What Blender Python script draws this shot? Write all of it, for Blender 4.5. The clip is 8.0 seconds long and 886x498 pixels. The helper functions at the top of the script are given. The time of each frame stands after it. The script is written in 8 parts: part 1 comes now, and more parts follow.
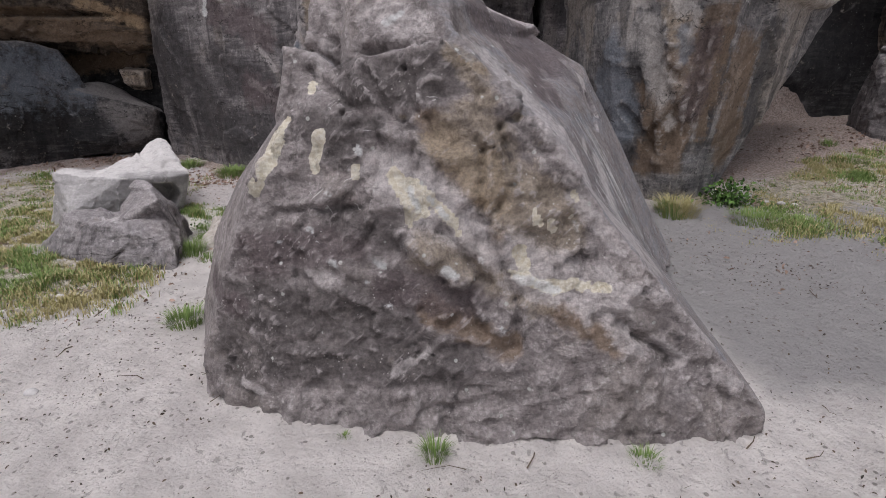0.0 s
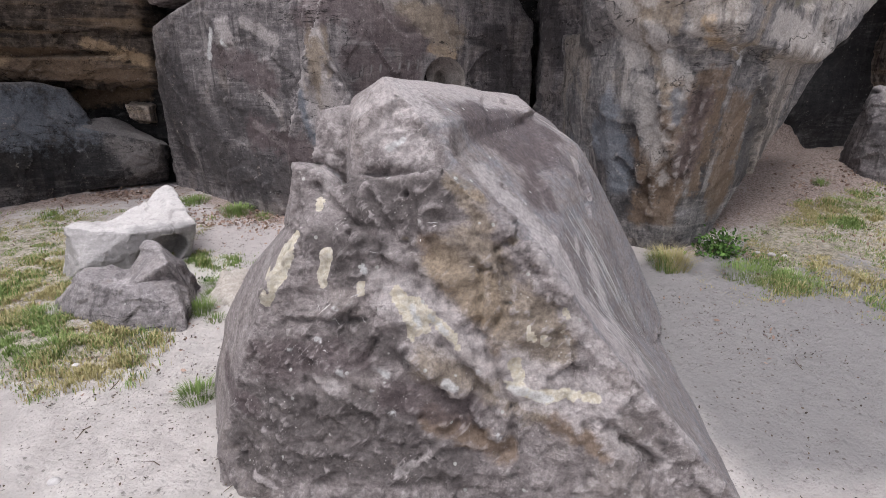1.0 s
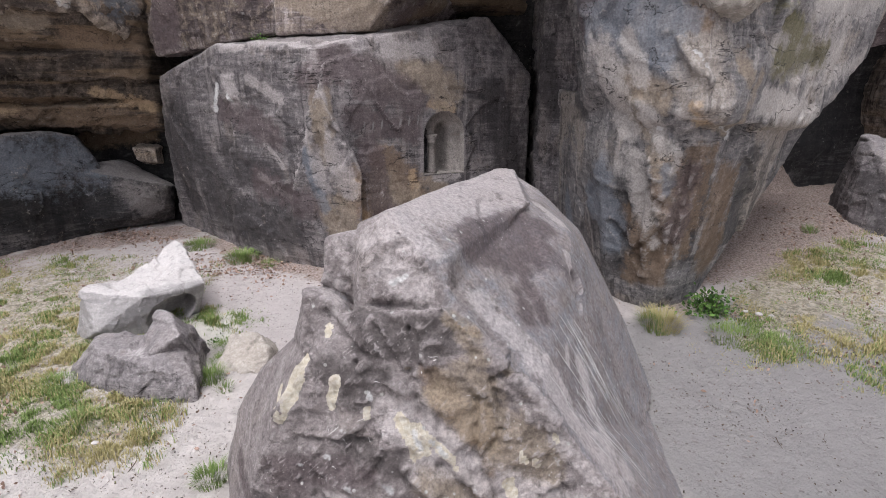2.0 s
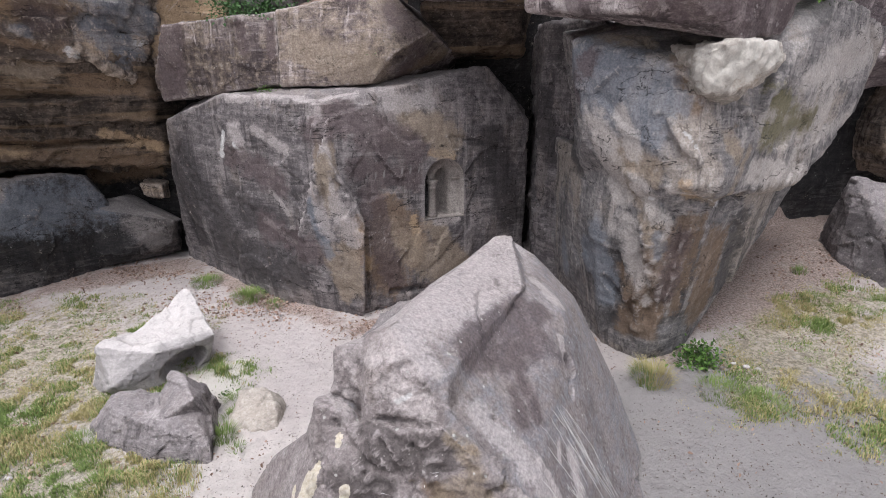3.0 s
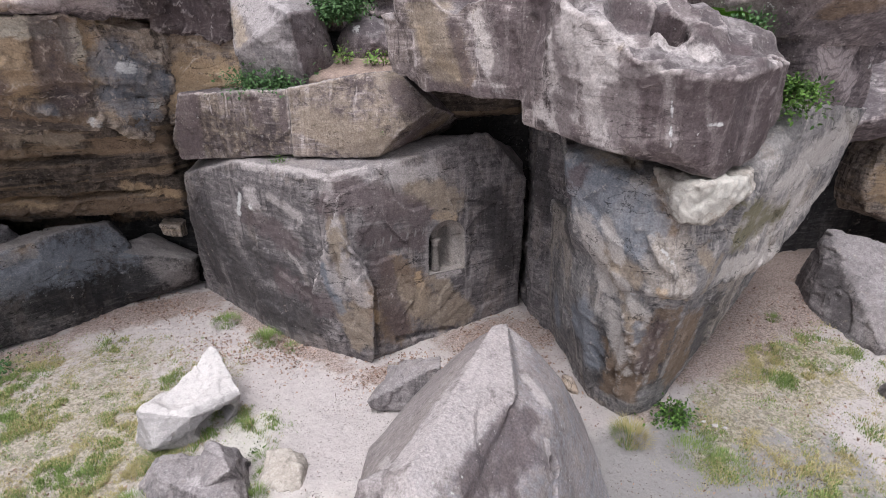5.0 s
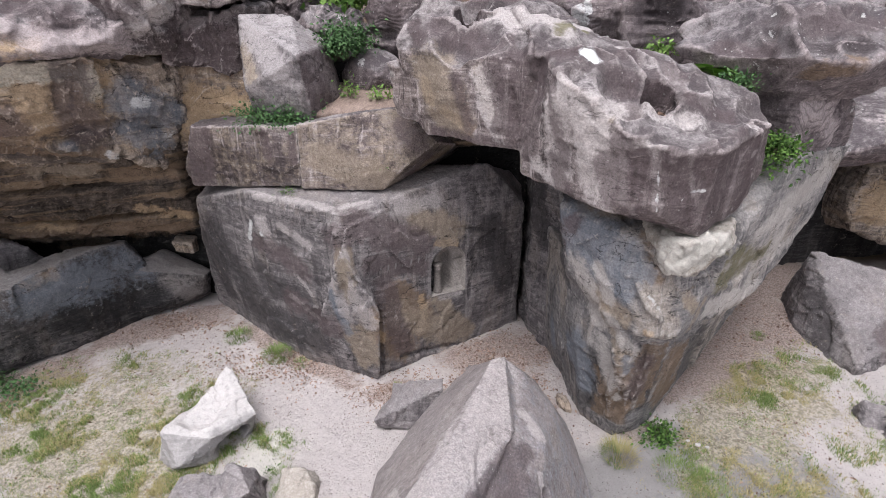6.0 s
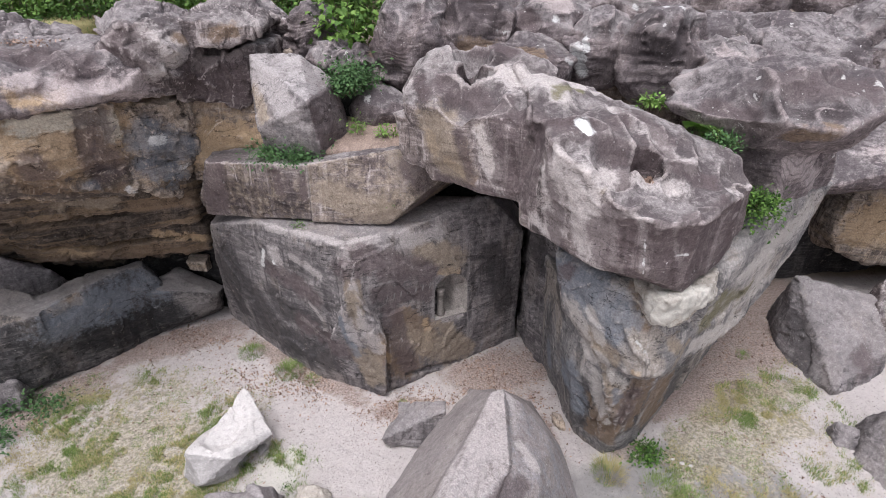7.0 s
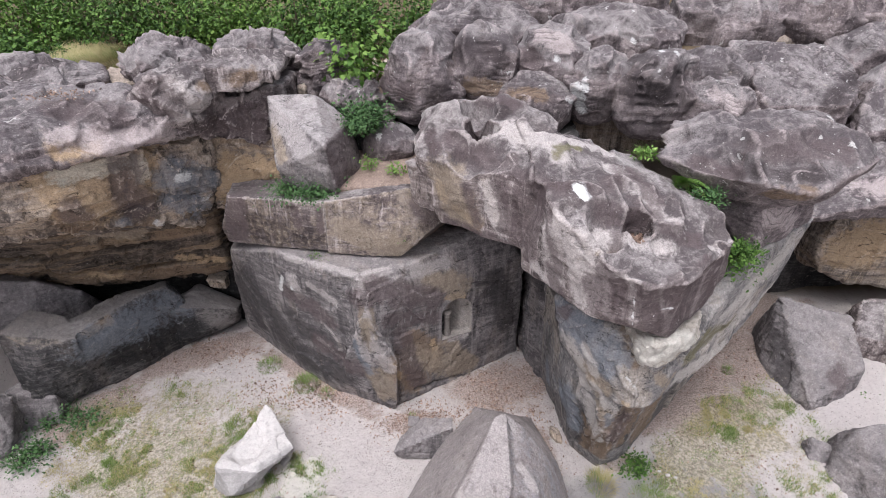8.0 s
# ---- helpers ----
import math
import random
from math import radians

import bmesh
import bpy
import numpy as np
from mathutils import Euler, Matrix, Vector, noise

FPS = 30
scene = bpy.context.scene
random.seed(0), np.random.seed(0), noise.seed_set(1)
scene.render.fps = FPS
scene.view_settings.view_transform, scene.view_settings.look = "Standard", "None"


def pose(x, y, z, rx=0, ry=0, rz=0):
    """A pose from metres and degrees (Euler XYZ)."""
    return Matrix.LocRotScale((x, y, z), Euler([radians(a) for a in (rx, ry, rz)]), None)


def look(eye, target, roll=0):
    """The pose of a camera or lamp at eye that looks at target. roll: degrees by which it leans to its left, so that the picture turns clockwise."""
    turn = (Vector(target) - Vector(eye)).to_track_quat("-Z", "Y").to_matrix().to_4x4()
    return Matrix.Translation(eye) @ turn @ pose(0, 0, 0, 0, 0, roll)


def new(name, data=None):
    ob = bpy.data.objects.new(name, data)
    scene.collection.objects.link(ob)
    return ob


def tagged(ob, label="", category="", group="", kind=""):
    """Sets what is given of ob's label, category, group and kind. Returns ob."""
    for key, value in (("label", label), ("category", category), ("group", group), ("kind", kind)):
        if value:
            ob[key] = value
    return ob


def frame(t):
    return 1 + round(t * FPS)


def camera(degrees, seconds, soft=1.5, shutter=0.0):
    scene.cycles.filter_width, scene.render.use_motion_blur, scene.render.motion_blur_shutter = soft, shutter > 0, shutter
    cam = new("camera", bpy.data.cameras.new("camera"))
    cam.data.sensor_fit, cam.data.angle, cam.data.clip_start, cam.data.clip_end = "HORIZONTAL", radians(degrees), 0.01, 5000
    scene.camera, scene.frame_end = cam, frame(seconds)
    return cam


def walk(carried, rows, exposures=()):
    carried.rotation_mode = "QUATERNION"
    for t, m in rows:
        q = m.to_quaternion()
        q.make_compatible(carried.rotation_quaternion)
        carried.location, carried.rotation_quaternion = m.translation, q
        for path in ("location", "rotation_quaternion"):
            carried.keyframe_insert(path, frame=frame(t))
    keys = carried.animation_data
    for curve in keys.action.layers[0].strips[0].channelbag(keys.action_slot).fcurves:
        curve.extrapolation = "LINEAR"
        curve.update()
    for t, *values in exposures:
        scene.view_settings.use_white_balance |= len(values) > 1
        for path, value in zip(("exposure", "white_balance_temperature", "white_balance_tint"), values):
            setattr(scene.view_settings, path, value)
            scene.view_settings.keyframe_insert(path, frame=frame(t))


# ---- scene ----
cam = camera(79.4, 8.0, soft=0.9)
METRES, EYE, TILT, LEAN, TURN = 9.0, 1.9, -17.0, 0.0, 0.0
ROWS = [
    (0.0, 0.0, 0.0, 0.0, 0.0, 0.0, 0.0),
    (0.5, 0.0003, -0.0108, 0.0389, 0.0, -0.11, 0.02),
    (1.0, 0.0002, -0.0244, 0.0838, 0.02, -0.22, 0.04),
    (1.5, 0.0009, -0.0416, 0.1367, 0.02, -0.32, 0.08),
    (2.0, 0.0009, -0.0572, 0.1873, 0.02, -0.41, 0.11),
    (3.5, -0.0002, -0.1077, 0.3583, 0.02, -2.56, 0.12),
    (4.0, -0.001, -0.1246, 0.411, 0.02, -3.81, 0.11),
    (4.5, -0.0027, -0.1457, 0.4719, 0.02, -5.14, 0.09),
    (6.0, -0.0099, -0.2153, 0.6543, 0.0, -8.95, 0.01),
    (6.5, -0.0125, -0.2373, 0.7193, -0.0, -10.24, -0.01),
    (7.0, -0.0171, -0.2618, 0.793, 0.0, -11.54, -0.02),
    (7.5, -0.0281, -0.2927, 0.87, -0.0, -12.88, -0.03),
    (8.0, -0.0352, -0.3242, 0.9437, -0.0, -14.07, -0.05),
]
walk(cam, [(t, pose(0, 0, EYE, TILT, LEAN, TURN) @ pose(METRES * x, METRES * y, METRES * z, 90 + pitch, roll, yaw)) for t, x, y, z, yaw, pitch, roll in ROWS],
     exposures=[(0.0, 0.08, 6300, 12), (0.5, 0.25, 6300, 12), (1.0, 0.45, 6300, 12), (2.0, 0.55, 6300, 12), (4.0, 0.68, 6300, 12), (8.0, 0.62, 6300, 12)])

import collections

# ---- light ----
world = bpy.data.worlds.new("overcast_sky")
scene.world = world
world.use_nodes = True
wn = world.node_tree
sky = wn.nodes.new("ShaderNodeTexSky")
sky.sky_type, sky.sun_disc = "NISHITA", False
sky.sun_elevation, sky.sun_rotation = radians(62), radians(200)
sky.air_density, sky.dust_density, sky.ozone_density = 1.0, 4.0, 1.0
haze = wn.nodes.new("ShaderNodeHueSaturation")
haze.inputs["Saturation"].default_value = 0.3
wn.links.new(sky.outputs[0], haze.inputs["Color"])
aim = wn.nodes.new("ShaderNodeTexCoord")
split = wn.nodes.new("ShaderNodeSeparateXYZ")
wn.links.new(aim.outputs["Generated"], split.inputs[0])
zenith = wn.nodes.new("ShaderNodeMapRange")  # an overcast sky is about three times brighter overhead than at the horizon
zenith.inputs[1].default_value, zenith.inputs[2].default_value = 0.0, 1.0
zenith.inputs[3].default_value, zenith.inputs[4].default_value = 0.35, 1.05
wn.links.new(split.outputs["Z"], zenith.inputs[0])
cloud = wn.nodes.new("ShaderNodeMix")
cloud.data_type, cloud.blend_type = "RGBA", "MULTIPLY"
cloud.inputs[0].default_value = 1.0
wn.links.new(haze.outputs[0], cloud.inputs[6])
wn.links.new(zenith.outputs[0], cloud.inputs[7])
wn.links.new(cloud.outputs[2], wn.nodes["Background"].inputs[0])
wn.nodes["Background"].inputs[1].default_value = 0.15
sun = new("sun", bpy.data.lights.new("sun", "SUN"))
sun.data.energy, sun.data.angle, sun.data.color = 1.5, radians(35), (1.0, 0.97, 0.95)
sun.matrix_world = look((-5, -8, 30), (0, 0, 0))


# ---- numeric tools ----
def hashed(ix, iy, iz, seed):
    h = (ix * 73856093) ^ (iy * 19349663) ^ (iz * 83492791) ^ (seed * 2654435)
    h = (h ^ (h >> 13)) * 1274126177
    return ((h ^ (h >> 16)) & 65535) / 32767.5 - 1.0


def smooth_noise(p, seed=0):
    """Value noise in -1..1 at the rows of p."""
    base = np.floor(p).astype(np.int64)
    f = p - base
    f = f * f * f * (f * (f * 6 - 15) + 10)
    out = np.zeros(len(p))
    for dx in (0, 1):
        wx = f[:, 0] if dx else 1 - f[:, 0]
        for dy in (0, 1):
            wy = f[:, 1] if dy else 1 - f[:, 1]
            for dz in (0, 1):
                wz = f[:, 2] if dz else 1 - f[:, 2]
                out += wx * wy * wz * hashed(base[:, 0] + dx, base[:, 1] + dy, base[:, 2] + dz, seed)
    return out


def fractal(p, octaves=3, seed=0, ridged=False):
    total, gain, norm = np.zeros(len(p)), 1.0, 0.0
    turn = np.array(Euler((0.6, 0.4, 0.9)).to_matrix())
    for k in range(octaves):
        n = smooth_noise(p, seed + 7 * k)
        total += gain * (1 - 2 * np.abs(n) if ridged else n)
        norm += gain
        gain *= 0.5
        p = p @ turn.T * 2.03 + 5.1
    return total / norm


def broken(p, seed=0):
    """Tilted facets, as on split stone: the nearest site's own plane, about -1..1."""
    base = np.floor(p).astype(np.int64)
    best, value = np.full(len(p), 9.0), np.zeros(len(p))
    for dx in (-1, 0, 1):
        for dy in (-1, 0, 1):
            for dz in (-1, 0, 1):
                c = base + np.array((dx, dy, dz))
                h = [hashed(c[:, 0], c[:, 1], c[:, 2], seed + k) for k in range(7)]
                q = p - (c + 0.5 + 0.45 * np.stack(h[:3], 1))
                d = (q * q).sum(1)
                near = d < best
                best = np.where(near, d, best)
                value = np.where(near, (q * np.stack(h[3:6], 1)).sum(1) + 0.5 * h[6], value)
    return value


def step(lo, hi, v):
    t = np.clip((v - lo) / (hi - lo), 0, 1)
    return t * t * (3 - 2 * t)


def blob(p, centre, radii, rough=0.35, seed=0, yaw=0.0, edge=0.25):
    """1 inside a ragged ellipsoid, 0 outside."""
    q = p - np.array(centre)
    c, s = math.cos(radians(yaw)), math.sin(radians(yaw))
    q = np.stack([c * q[:, 0] + s * q[:, 1], -s * q[:, 0] + c * q[:, 1], q[:, 2]], 1) / np.array(radii)
    d = np.sqrt((q * q).sum(1)) + rough * fractal(p / (0.5 * min(radii)), 3, seed)
    return 1 - step(1 - edge, 1 + edge, d)


def ground_z(x, y):
    """Height of the sandy ground, and behind the rocks of the wooded plateau."""
    low = -0.26 + 0.075 * (np.clip(y, -30, 12) - 3) + 0.0113 * np.clip(x, 0, 9) * np.clip(y - 3, 0, 8)
    low = low + 0.18 * np.exp(-((x - 0.7) ** 2 + (y - 9.8) ** 2) / 3)
    gap = np.exp(-((x - 12.2) / 2.6) ** 2)
    edge = 12.3 + 1.1 * step(-2, -4, x) + 2.2 * gap + 2.0 * step(8.0, 11.0, x)
    high = 7.35 + 0.05 * (y - 14) + 0.35 * step(2, 8, x)
    k = step(0, 1.6, y - edge)
    side = step(-10.6, -13.5, x) * 6.0 * step(2, 8, y)
    return np.maximum(low * (1 - k) + np.clip(high, 0, 12) * k, low + side * (1 - k))


# ---- materials ----
def node(tree, kind, **inputs):
    n = tree.nodes.new(kind)
    for key, value in inputs.items():
        n.inputs[key.replace("_", " ")].default_value = value
    return n


class Shader:
    """Small wrapper that keeps node code short."""

    def __init__(self, name, rough=0.9):
        self.mat = bpy.data.materials.new(name)
        self.mat.use_nodes = True
        self.t = self.mat.node_tree
        self.out = self.t.nodes["Principled BSDF"]
        self.out.inputs["Roughness"].default_value = rough
        self.out.inputs["Specular IOR Level"].default_value = 0.25
        place = self.t.nodes.new("ShaderNodeNewGeometry")
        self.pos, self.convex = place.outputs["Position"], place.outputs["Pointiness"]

    def link(self, a, b):
        self.t.links.new(a, b)

    def noise(self, scale, detail=4.0, rough=0.55, stretch=(1, 1, 1), turn=(0, 0, 0), distort=0.0):
        m = self.t.nodes.new("ShaderNodeMapping")
        m.inputs["Scale"].default_value, m.inputs["Rotation"].default_value = stretch, [radians(a) for a in turn]
        self.link(self.pos, m.inputs["Vector"])
        n = node(self.t, "ShaderNodeTexNoise", Scale=scale, Detail=detail, Roughness=rough, Distortion=distort)
        self.link(m.outputs[0], n.inputs["Vector"])
        return n.outputs["Fac"]

    def ramp(self, value, lo, hi, a=0.0, b=1.0):
        m = self.t.nodes.new("ShaderNodeMapRange")
        m.interpolation_type = "SMOOTHSTEP"
        for i, v in enumerate((lo, hi, a, b)):
            m.inputs[i + 1].default_value = v
        self.link(value, m.inputs[0])
        return m.outputs[0]

    def math(self, op, a, b):
        m = self.t.nodes.new("ShaderNodeMath")
        m.operation = op
        for socket, v in zip(m.inputs, (a, b)):
            if isinstance(v, (int, float)):
                socket.default_value = v
            else:
                self.link(v, socket)
        return m.outputs[0]

    def attr(self, name):
        a = self.t.nodes.new("ShaderNodeAttribute")
        a.attribute_name = name
        return a.outputs["Fac"]

    def mix(self, fac, a, b, mode="MIX"):
        m = self.t.nodes.new("ShaderNodeMix")
        m.data_type, m.blend_type = "RGBA", mode
        for socket, v in ((m.inputs[0], fac), (m.inputs[6], a), (m.inputs[7], b)):
            if isinstance(v, (int, float)):
                socket.default_value = v
            elif isinstance(v, tuple):
                socket.default_value = (*v, 1.0)
            else:
                self.link(v, socket)
        return m.outputs[2]

    def spots(self, scale, size):
        v = node(self.t, "ShaderNodeTexVoronoi", Scale=scale)
        self.link(self.pos, v.inputs["Vector"])
        return self.ramp(v.outputs["Distance"], size, size * 0.6)

    def bump(self, height, distance, strength=1.0):
        b = node(self.t, "ShaderNodeBump", Strength=strength, Distance=distance)
        self.link(height, b.inputs["Height"])
        self.link(b.outputs[0], self.out.inputs["Normal"])

    def colour(self, c):
        if isinstance(c, tuple):
            self.out.inputs["Base Color"].default_value = (*c, 1.0)
        else:
            self.link(c, self.out.inputs["Base Color"])
        return self.mat


def sandstone(name, dark, mid, light, warm=(0.30, 0.21, 0.13), streak=0.6, warmth=0.35, strata=0.0, speckle=0.3, relief=0.05, cracks=0.8, ripple=0.0, redden=1.0, flow=(1, 1, 1), crown=None, layered=1.0, lichen=0.0, grainy=0.55):
    s = Shader(name, 0.92)
    dark, mid, light = [(1.015 * redden * r, 0.98 * g, 0.985 * b) for r, g, b in (dark, mid, light)]
    broad = s.noise(0.6, 6, 0.62, distort=0.8)
    patch = s.noise(2.3, 10, 0.68, stretch=flow, turn=(0, 0, 0) if flow == (1, 1, 1) else (0, 28, 0), distort=0.5)
    fleck = s.noise(9, 8, 0.72, distort=0.3)
    grain = s.noise(34, 5, 0.75)
    runs = s.noise(2.6, 8, 0.66, stretch=(1, 1, 0.1), distort=0.5)
    bedding = s.noise(6.0, 7, 0.64, stretch=(0.3, 0.3, 2.4), turn=(7, -10, 0), distort=0.3)
    cloudy = s.math("ADD", s.math("MULTIPLY", broad, 0.6), s.math("MULTIPLY", patch, 0.4))
    low = tuple(0.6 * p + 0.4 * q for p, q in zip(dark, mid))
    col = s.mix(s.ramp(cloudy, 0.4, 0.56), low, mid)
    col = s.mix(s.math("MULTIPLY", s.ramp(cloudy, 0.54, 0.66), 0.7), col, light)
    steep = s.math("SUBTRACT", 1.0, s.attr("crown"))
    sheets = s.math("ADD", s.math("MULTIPLY", steep, 0.8 * layered), 0.2 * layered)
    col = s.mix(s.math("MULTIPLY", s.math("MULTIPLY", s.ramp(bedding, 0.52, 0.6), 0.5), sheets), col, dark)
    col = s.mix(s.math("MULTIPLY", s.math("MULTIPLY", s.ramp(bedding, 0.47, 0.39), 0.32), sheets), col, light)
    tint = s.noise(0.9, 7, 0.66, stretch=(1, 1, 0.55), turn=(20, 35, 0), distort=0.5)
    col = s.mix(s.math("MULTIPLY", s.ramp(tint, 0.51, 0.58), warmth), col, s.mix(fleck, warm, light))
    col = s.mix(s.math("MULTIPLY", s.ramp(fleck, 0.54, 0.6), 0.35), col, tuple(1.1 * c for c in light))
    col = s.mix(s.math("MULTIPLY", s.ramp(fleck, 0.45, 0.38), 0.5), col, tuple(0.5 * c for c in dark))
    drips = s.noise(7.5, 7, 0.66, stretch=(1, 1, 0.04), distort=0.25)
    wet = s.math("MULTIPLY", steep, streak)
    col = s.mix(s.math("MULTIPLY", s.ramp(runs, 0.53, 0.59), wet), col, s.mix(fleck, tuple(0.35 * c for c in dark), tuple(1.0 * c for c in dark)))
    col = s.mix(s.math("MULTIPLY", s.math("MULTIPLY", s.ramp(drips, 0.56, 0.61), wet), 0.55), col, tuple(0.5 * c for c in dark))
    pale_run = s.noise(3.9, 7, 0.66, stretch=(1, 1, 0.08), turn=(4, 0, 40), distort=0.35)
    col = s.mix(s.math("MULTIPLY", s.ramp(pale_run, 0.56, 0.62), s.math("MULTIPLY", wet, 0.7)), col, light)
    dust = s.ramp(s.math("ADD", s.attr("crown"), s.math("MULTIPLY", s.math("SUBTRACT", patch, 0.5), 1.5)), 0.5, 0.9)
    if crown:
        col = s.mix(s.math("MULTIPLY", dust, 0.75), col, s.mix(s.ramp(s.math("ADD", cloudy, s.math("MULTIPLY", s.math("SUBTRACT", fleck, 0.5), 0.3)), 0.43, 0.6), crown[0], crown[1]))
    else:
        col = s.mix(s.math("MULTIPLY", dust, 0.25), col, s.mix(patch, mid, light))
    if strata:
        band = s.noise(2.2, 6, 0.62, stretch=(0.12, 0.12, 1.6), turn=(4, -3, 0), distort=0.4)
        col = s.mix(s.math("MULTIPLY", s.ramp(band, 0.5, 0.6), strata), col, warm)
        col = s.mix(s.math("MULTIPLY", s.ramp(band, 0.44, 0.36), strata), col, tuple(0.4 * c for c in dark))
    ragged = s.math("ADD", s.math("MULTIPLY", s.math("SUBTRACT", patch, 0.5), 2.0), s.math("MULTIPLY", s.math("SUBTRACT", runs, 0.5), 1.6 if streak > 0.2 else 0.2))
    ragged = s.math("ADD", ragged, s.math("MULTIPLY", s.math("SUBTRACT", fleck, 0.5), 2.2))
    ragged = s.math("ADD", ragged, s.math("MULTIPLY", s.math("SUBTRACT", bedding, 0.5), 1.2))

    def worn(kind, lo, hi, a, b, strength=1.0, break_up=0.55):
        seen = s.ramp(s.math("ADD", s.attr(kind), s.math("MULTIPLY", ragged, break_up)), lo, hi)
        return s.mix(s.math("MULTIPLY", seen, strength), col, s.mix(fleck, a, b))

    # The shade kind also paints the shade of recesses and undersides as dark colour.
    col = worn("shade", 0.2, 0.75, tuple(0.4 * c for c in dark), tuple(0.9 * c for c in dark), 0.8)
    col = worn("rust", 0.2, 0.75, (0.13, 0.088, 0.06), (0.28, 0.2, 0.14), 0.75)
    col = worn("ochre", 0.2, 0.75, (0.29, 0.2, 0.125), (0.52, 0.39, 0.26), 0.85)
    col = worn("tan", 0.2, 0.8, (0.2, 0.16, 0.125), (0.38, 0.315, 0.25), 0.8)
    col = worn("blue", 0.2, 0.75, (0.12, 0.134, 0.162), (0.25, 0.272, 0.315), 0.7)
    col = worn("pale", 0.25, 0.8, tuple(0.85 * c for c in light), tuple(min(0.6, 1.2 * c) for c in light), 0.8)
    col = worn("plum", 0.2, 0.75, (0.06, 0.045, 0.048), (0.16, 0.125, 0.13), 0.75)
    col = worn("moss", 0.35, 1.0, (0.06, 0.06, 0.025), (0.19, 0.17, 0.08), 0.8)
    col = worn("cream", 0.35, 0.5, (0.56, 0.505, 0.41), (0.74, 0.685, 0.585), 1.0, 0.16)
    col = worn("lichen", 0.35, 0.5, (0.6, 0.6, 0.6), (0.78, 0.775, 0.77), 1.0, 0.16)
    col = worn("chalk", 0.3, 0.8, (0.45, 0.455, 0.47), (0.78, 0.775, 0.77), 0.8, 0.6)
    col = s.mix(s.math("MULTIPLY", s.spots(6.0, 0.1), speckle), col, (0.5, 0.5, 0.48))
    col = s.mix(s.math("MULTIPLY", s.math("MULTIPLY", s.spots(26.0, 0.17), s.ramp(patch, 0.48, 0.56)), speckle), col, (0.48, 0.46, 0.44))
    if lichen:
        crust = s.math("MULTIPLY", s.ramp(s.noise(3.4, 6, 0.62, turn=(50, 20, 0), distort=0.3), 0.655, 0.68), lichen)
        col = s.mix(crust, col, (0.52, 0.51, 0.505))
    lines = node(s.t, "ShaderNodeTexVoronoi", Scale=1.1)
    lines.feature = "DISTANCE_TO_EDGE"
    warp = s.t.nodes.new("ShaderNodeVectorMath")
    warp.operation = "MULTIPLY_ADD"
    wobble = node(s.t, "ShaderNodeTexNoise", Scale=1.6, Detail=6.0, Roughness=0.65)
    s.link(s.pos, wobble.inputs["Vector"])
    s.link(wobble.outputs["Color"], warp.inputs[0])
    warp.inputs[1].default_value = (1.6, 1.6, 1.6)
    s.link(s.pos, warp.inputs[2])
    s.link(warp.outputs[0], lines.inputs["Vector"])
    crack = s.math("MULTIPLY", s.ramp(lines.outputs["Distance"], 0.012, 0.004), s.ramp(broad, 0.54, 0.6))
    col = s.mix(s.math("MULTIPLY", crack, cracks), col, tuple(0.3 * c for c in dark))
    seam = s.noise(1.3, 5, 0.55, stretch=(0.5, 0.5, 1.5), turn=(12, -16, 20), distort=0.4)
    seam = s.ramp(s.math("ABSOLUTE", s.math("SUBTRACT", seam, 0.5), 0.0), 0.006, 0.0015)
    seam = s.math("MULTIPLY", s.math("MULTIPLY", s.math("MULTIPLY", seam, sheets), s.ramp(s.noise(1.9, 3, 0.5, turn=(0, 40, 0)), 0.46, 0.56)), min(1.0, 1.2 * cracks))
    col = s.mix(s.math("MULTIPLY", seam, 0.8), col, tuple(0.3 * c for c in dark))
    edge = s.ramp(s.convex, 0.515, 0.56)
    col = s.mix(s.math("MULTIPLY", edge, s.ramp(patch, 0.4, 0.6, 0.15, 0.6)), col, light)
    col = s.mix(grainy, col, s.mix(s.ramp(grain, 0.3, 0.7), (0.25, 0.25, 0.25), (0.75, 0.75, 0.75)), "OVERLAY")
    waves = 0.0
    if ripple:
        # thin weathered layers that run round the rock like contour lines
        xyz = s.t.nodes.new("ShaderNodeSeparateXYZ")
        s.link(s.pos, xyz.inputs[0])
        level = s.math("ADD", s.math("MULTIPLY", xyz.outputs[2], 8.0), s.math("MULTIPLY", s.noise(0.8, 4, 0.5, distort=0.4), 9.0))
        comb = s.math("MULTIPLY", s.math("PINGPONG", level, 0.5), 2.0)
        where = s.math("MULTIPLY", s.ramp(s.noise(0.75, 4, 0.6, turn=(30, 0, 50)), 0.5, 0.58), ripple)
        col = s.mix(s.math("MULTIPLY", s.math("MULTIPLY", where, s.ramp(comb, 0.35, 0.1)), 0.6), col, tuple(0.6 * c for c in dark))
        waves = s.math("MULTIPLY", s.math("MULTIPLY", comb, where), 0.35)
    h = s.math("ADD", s.math("ADD", s.math("MULTIPLY", s.noise(3.2, 12, 0.68, distort=0.5), 0.8), s.math("MULTIPLY", s.math("MULTIPLY", bedding, sheets), 0.35)), s.math("ADD", s.math("MULTIPLY", s.noise(42, 5, 0.75), 0.1), s.math("MULTIPLY", s.noise(12, 6, 0.74, distort=0.4), 0.4)))
    h = s.math("SUBTRACT", h, s.math("MULTIPLY", s.math("MAXIMUM", crack, seam), 0.45 * cracks))
    s.bump(s.math("ADD", h, waves), relief, 1.0)
    return s.colour(col)


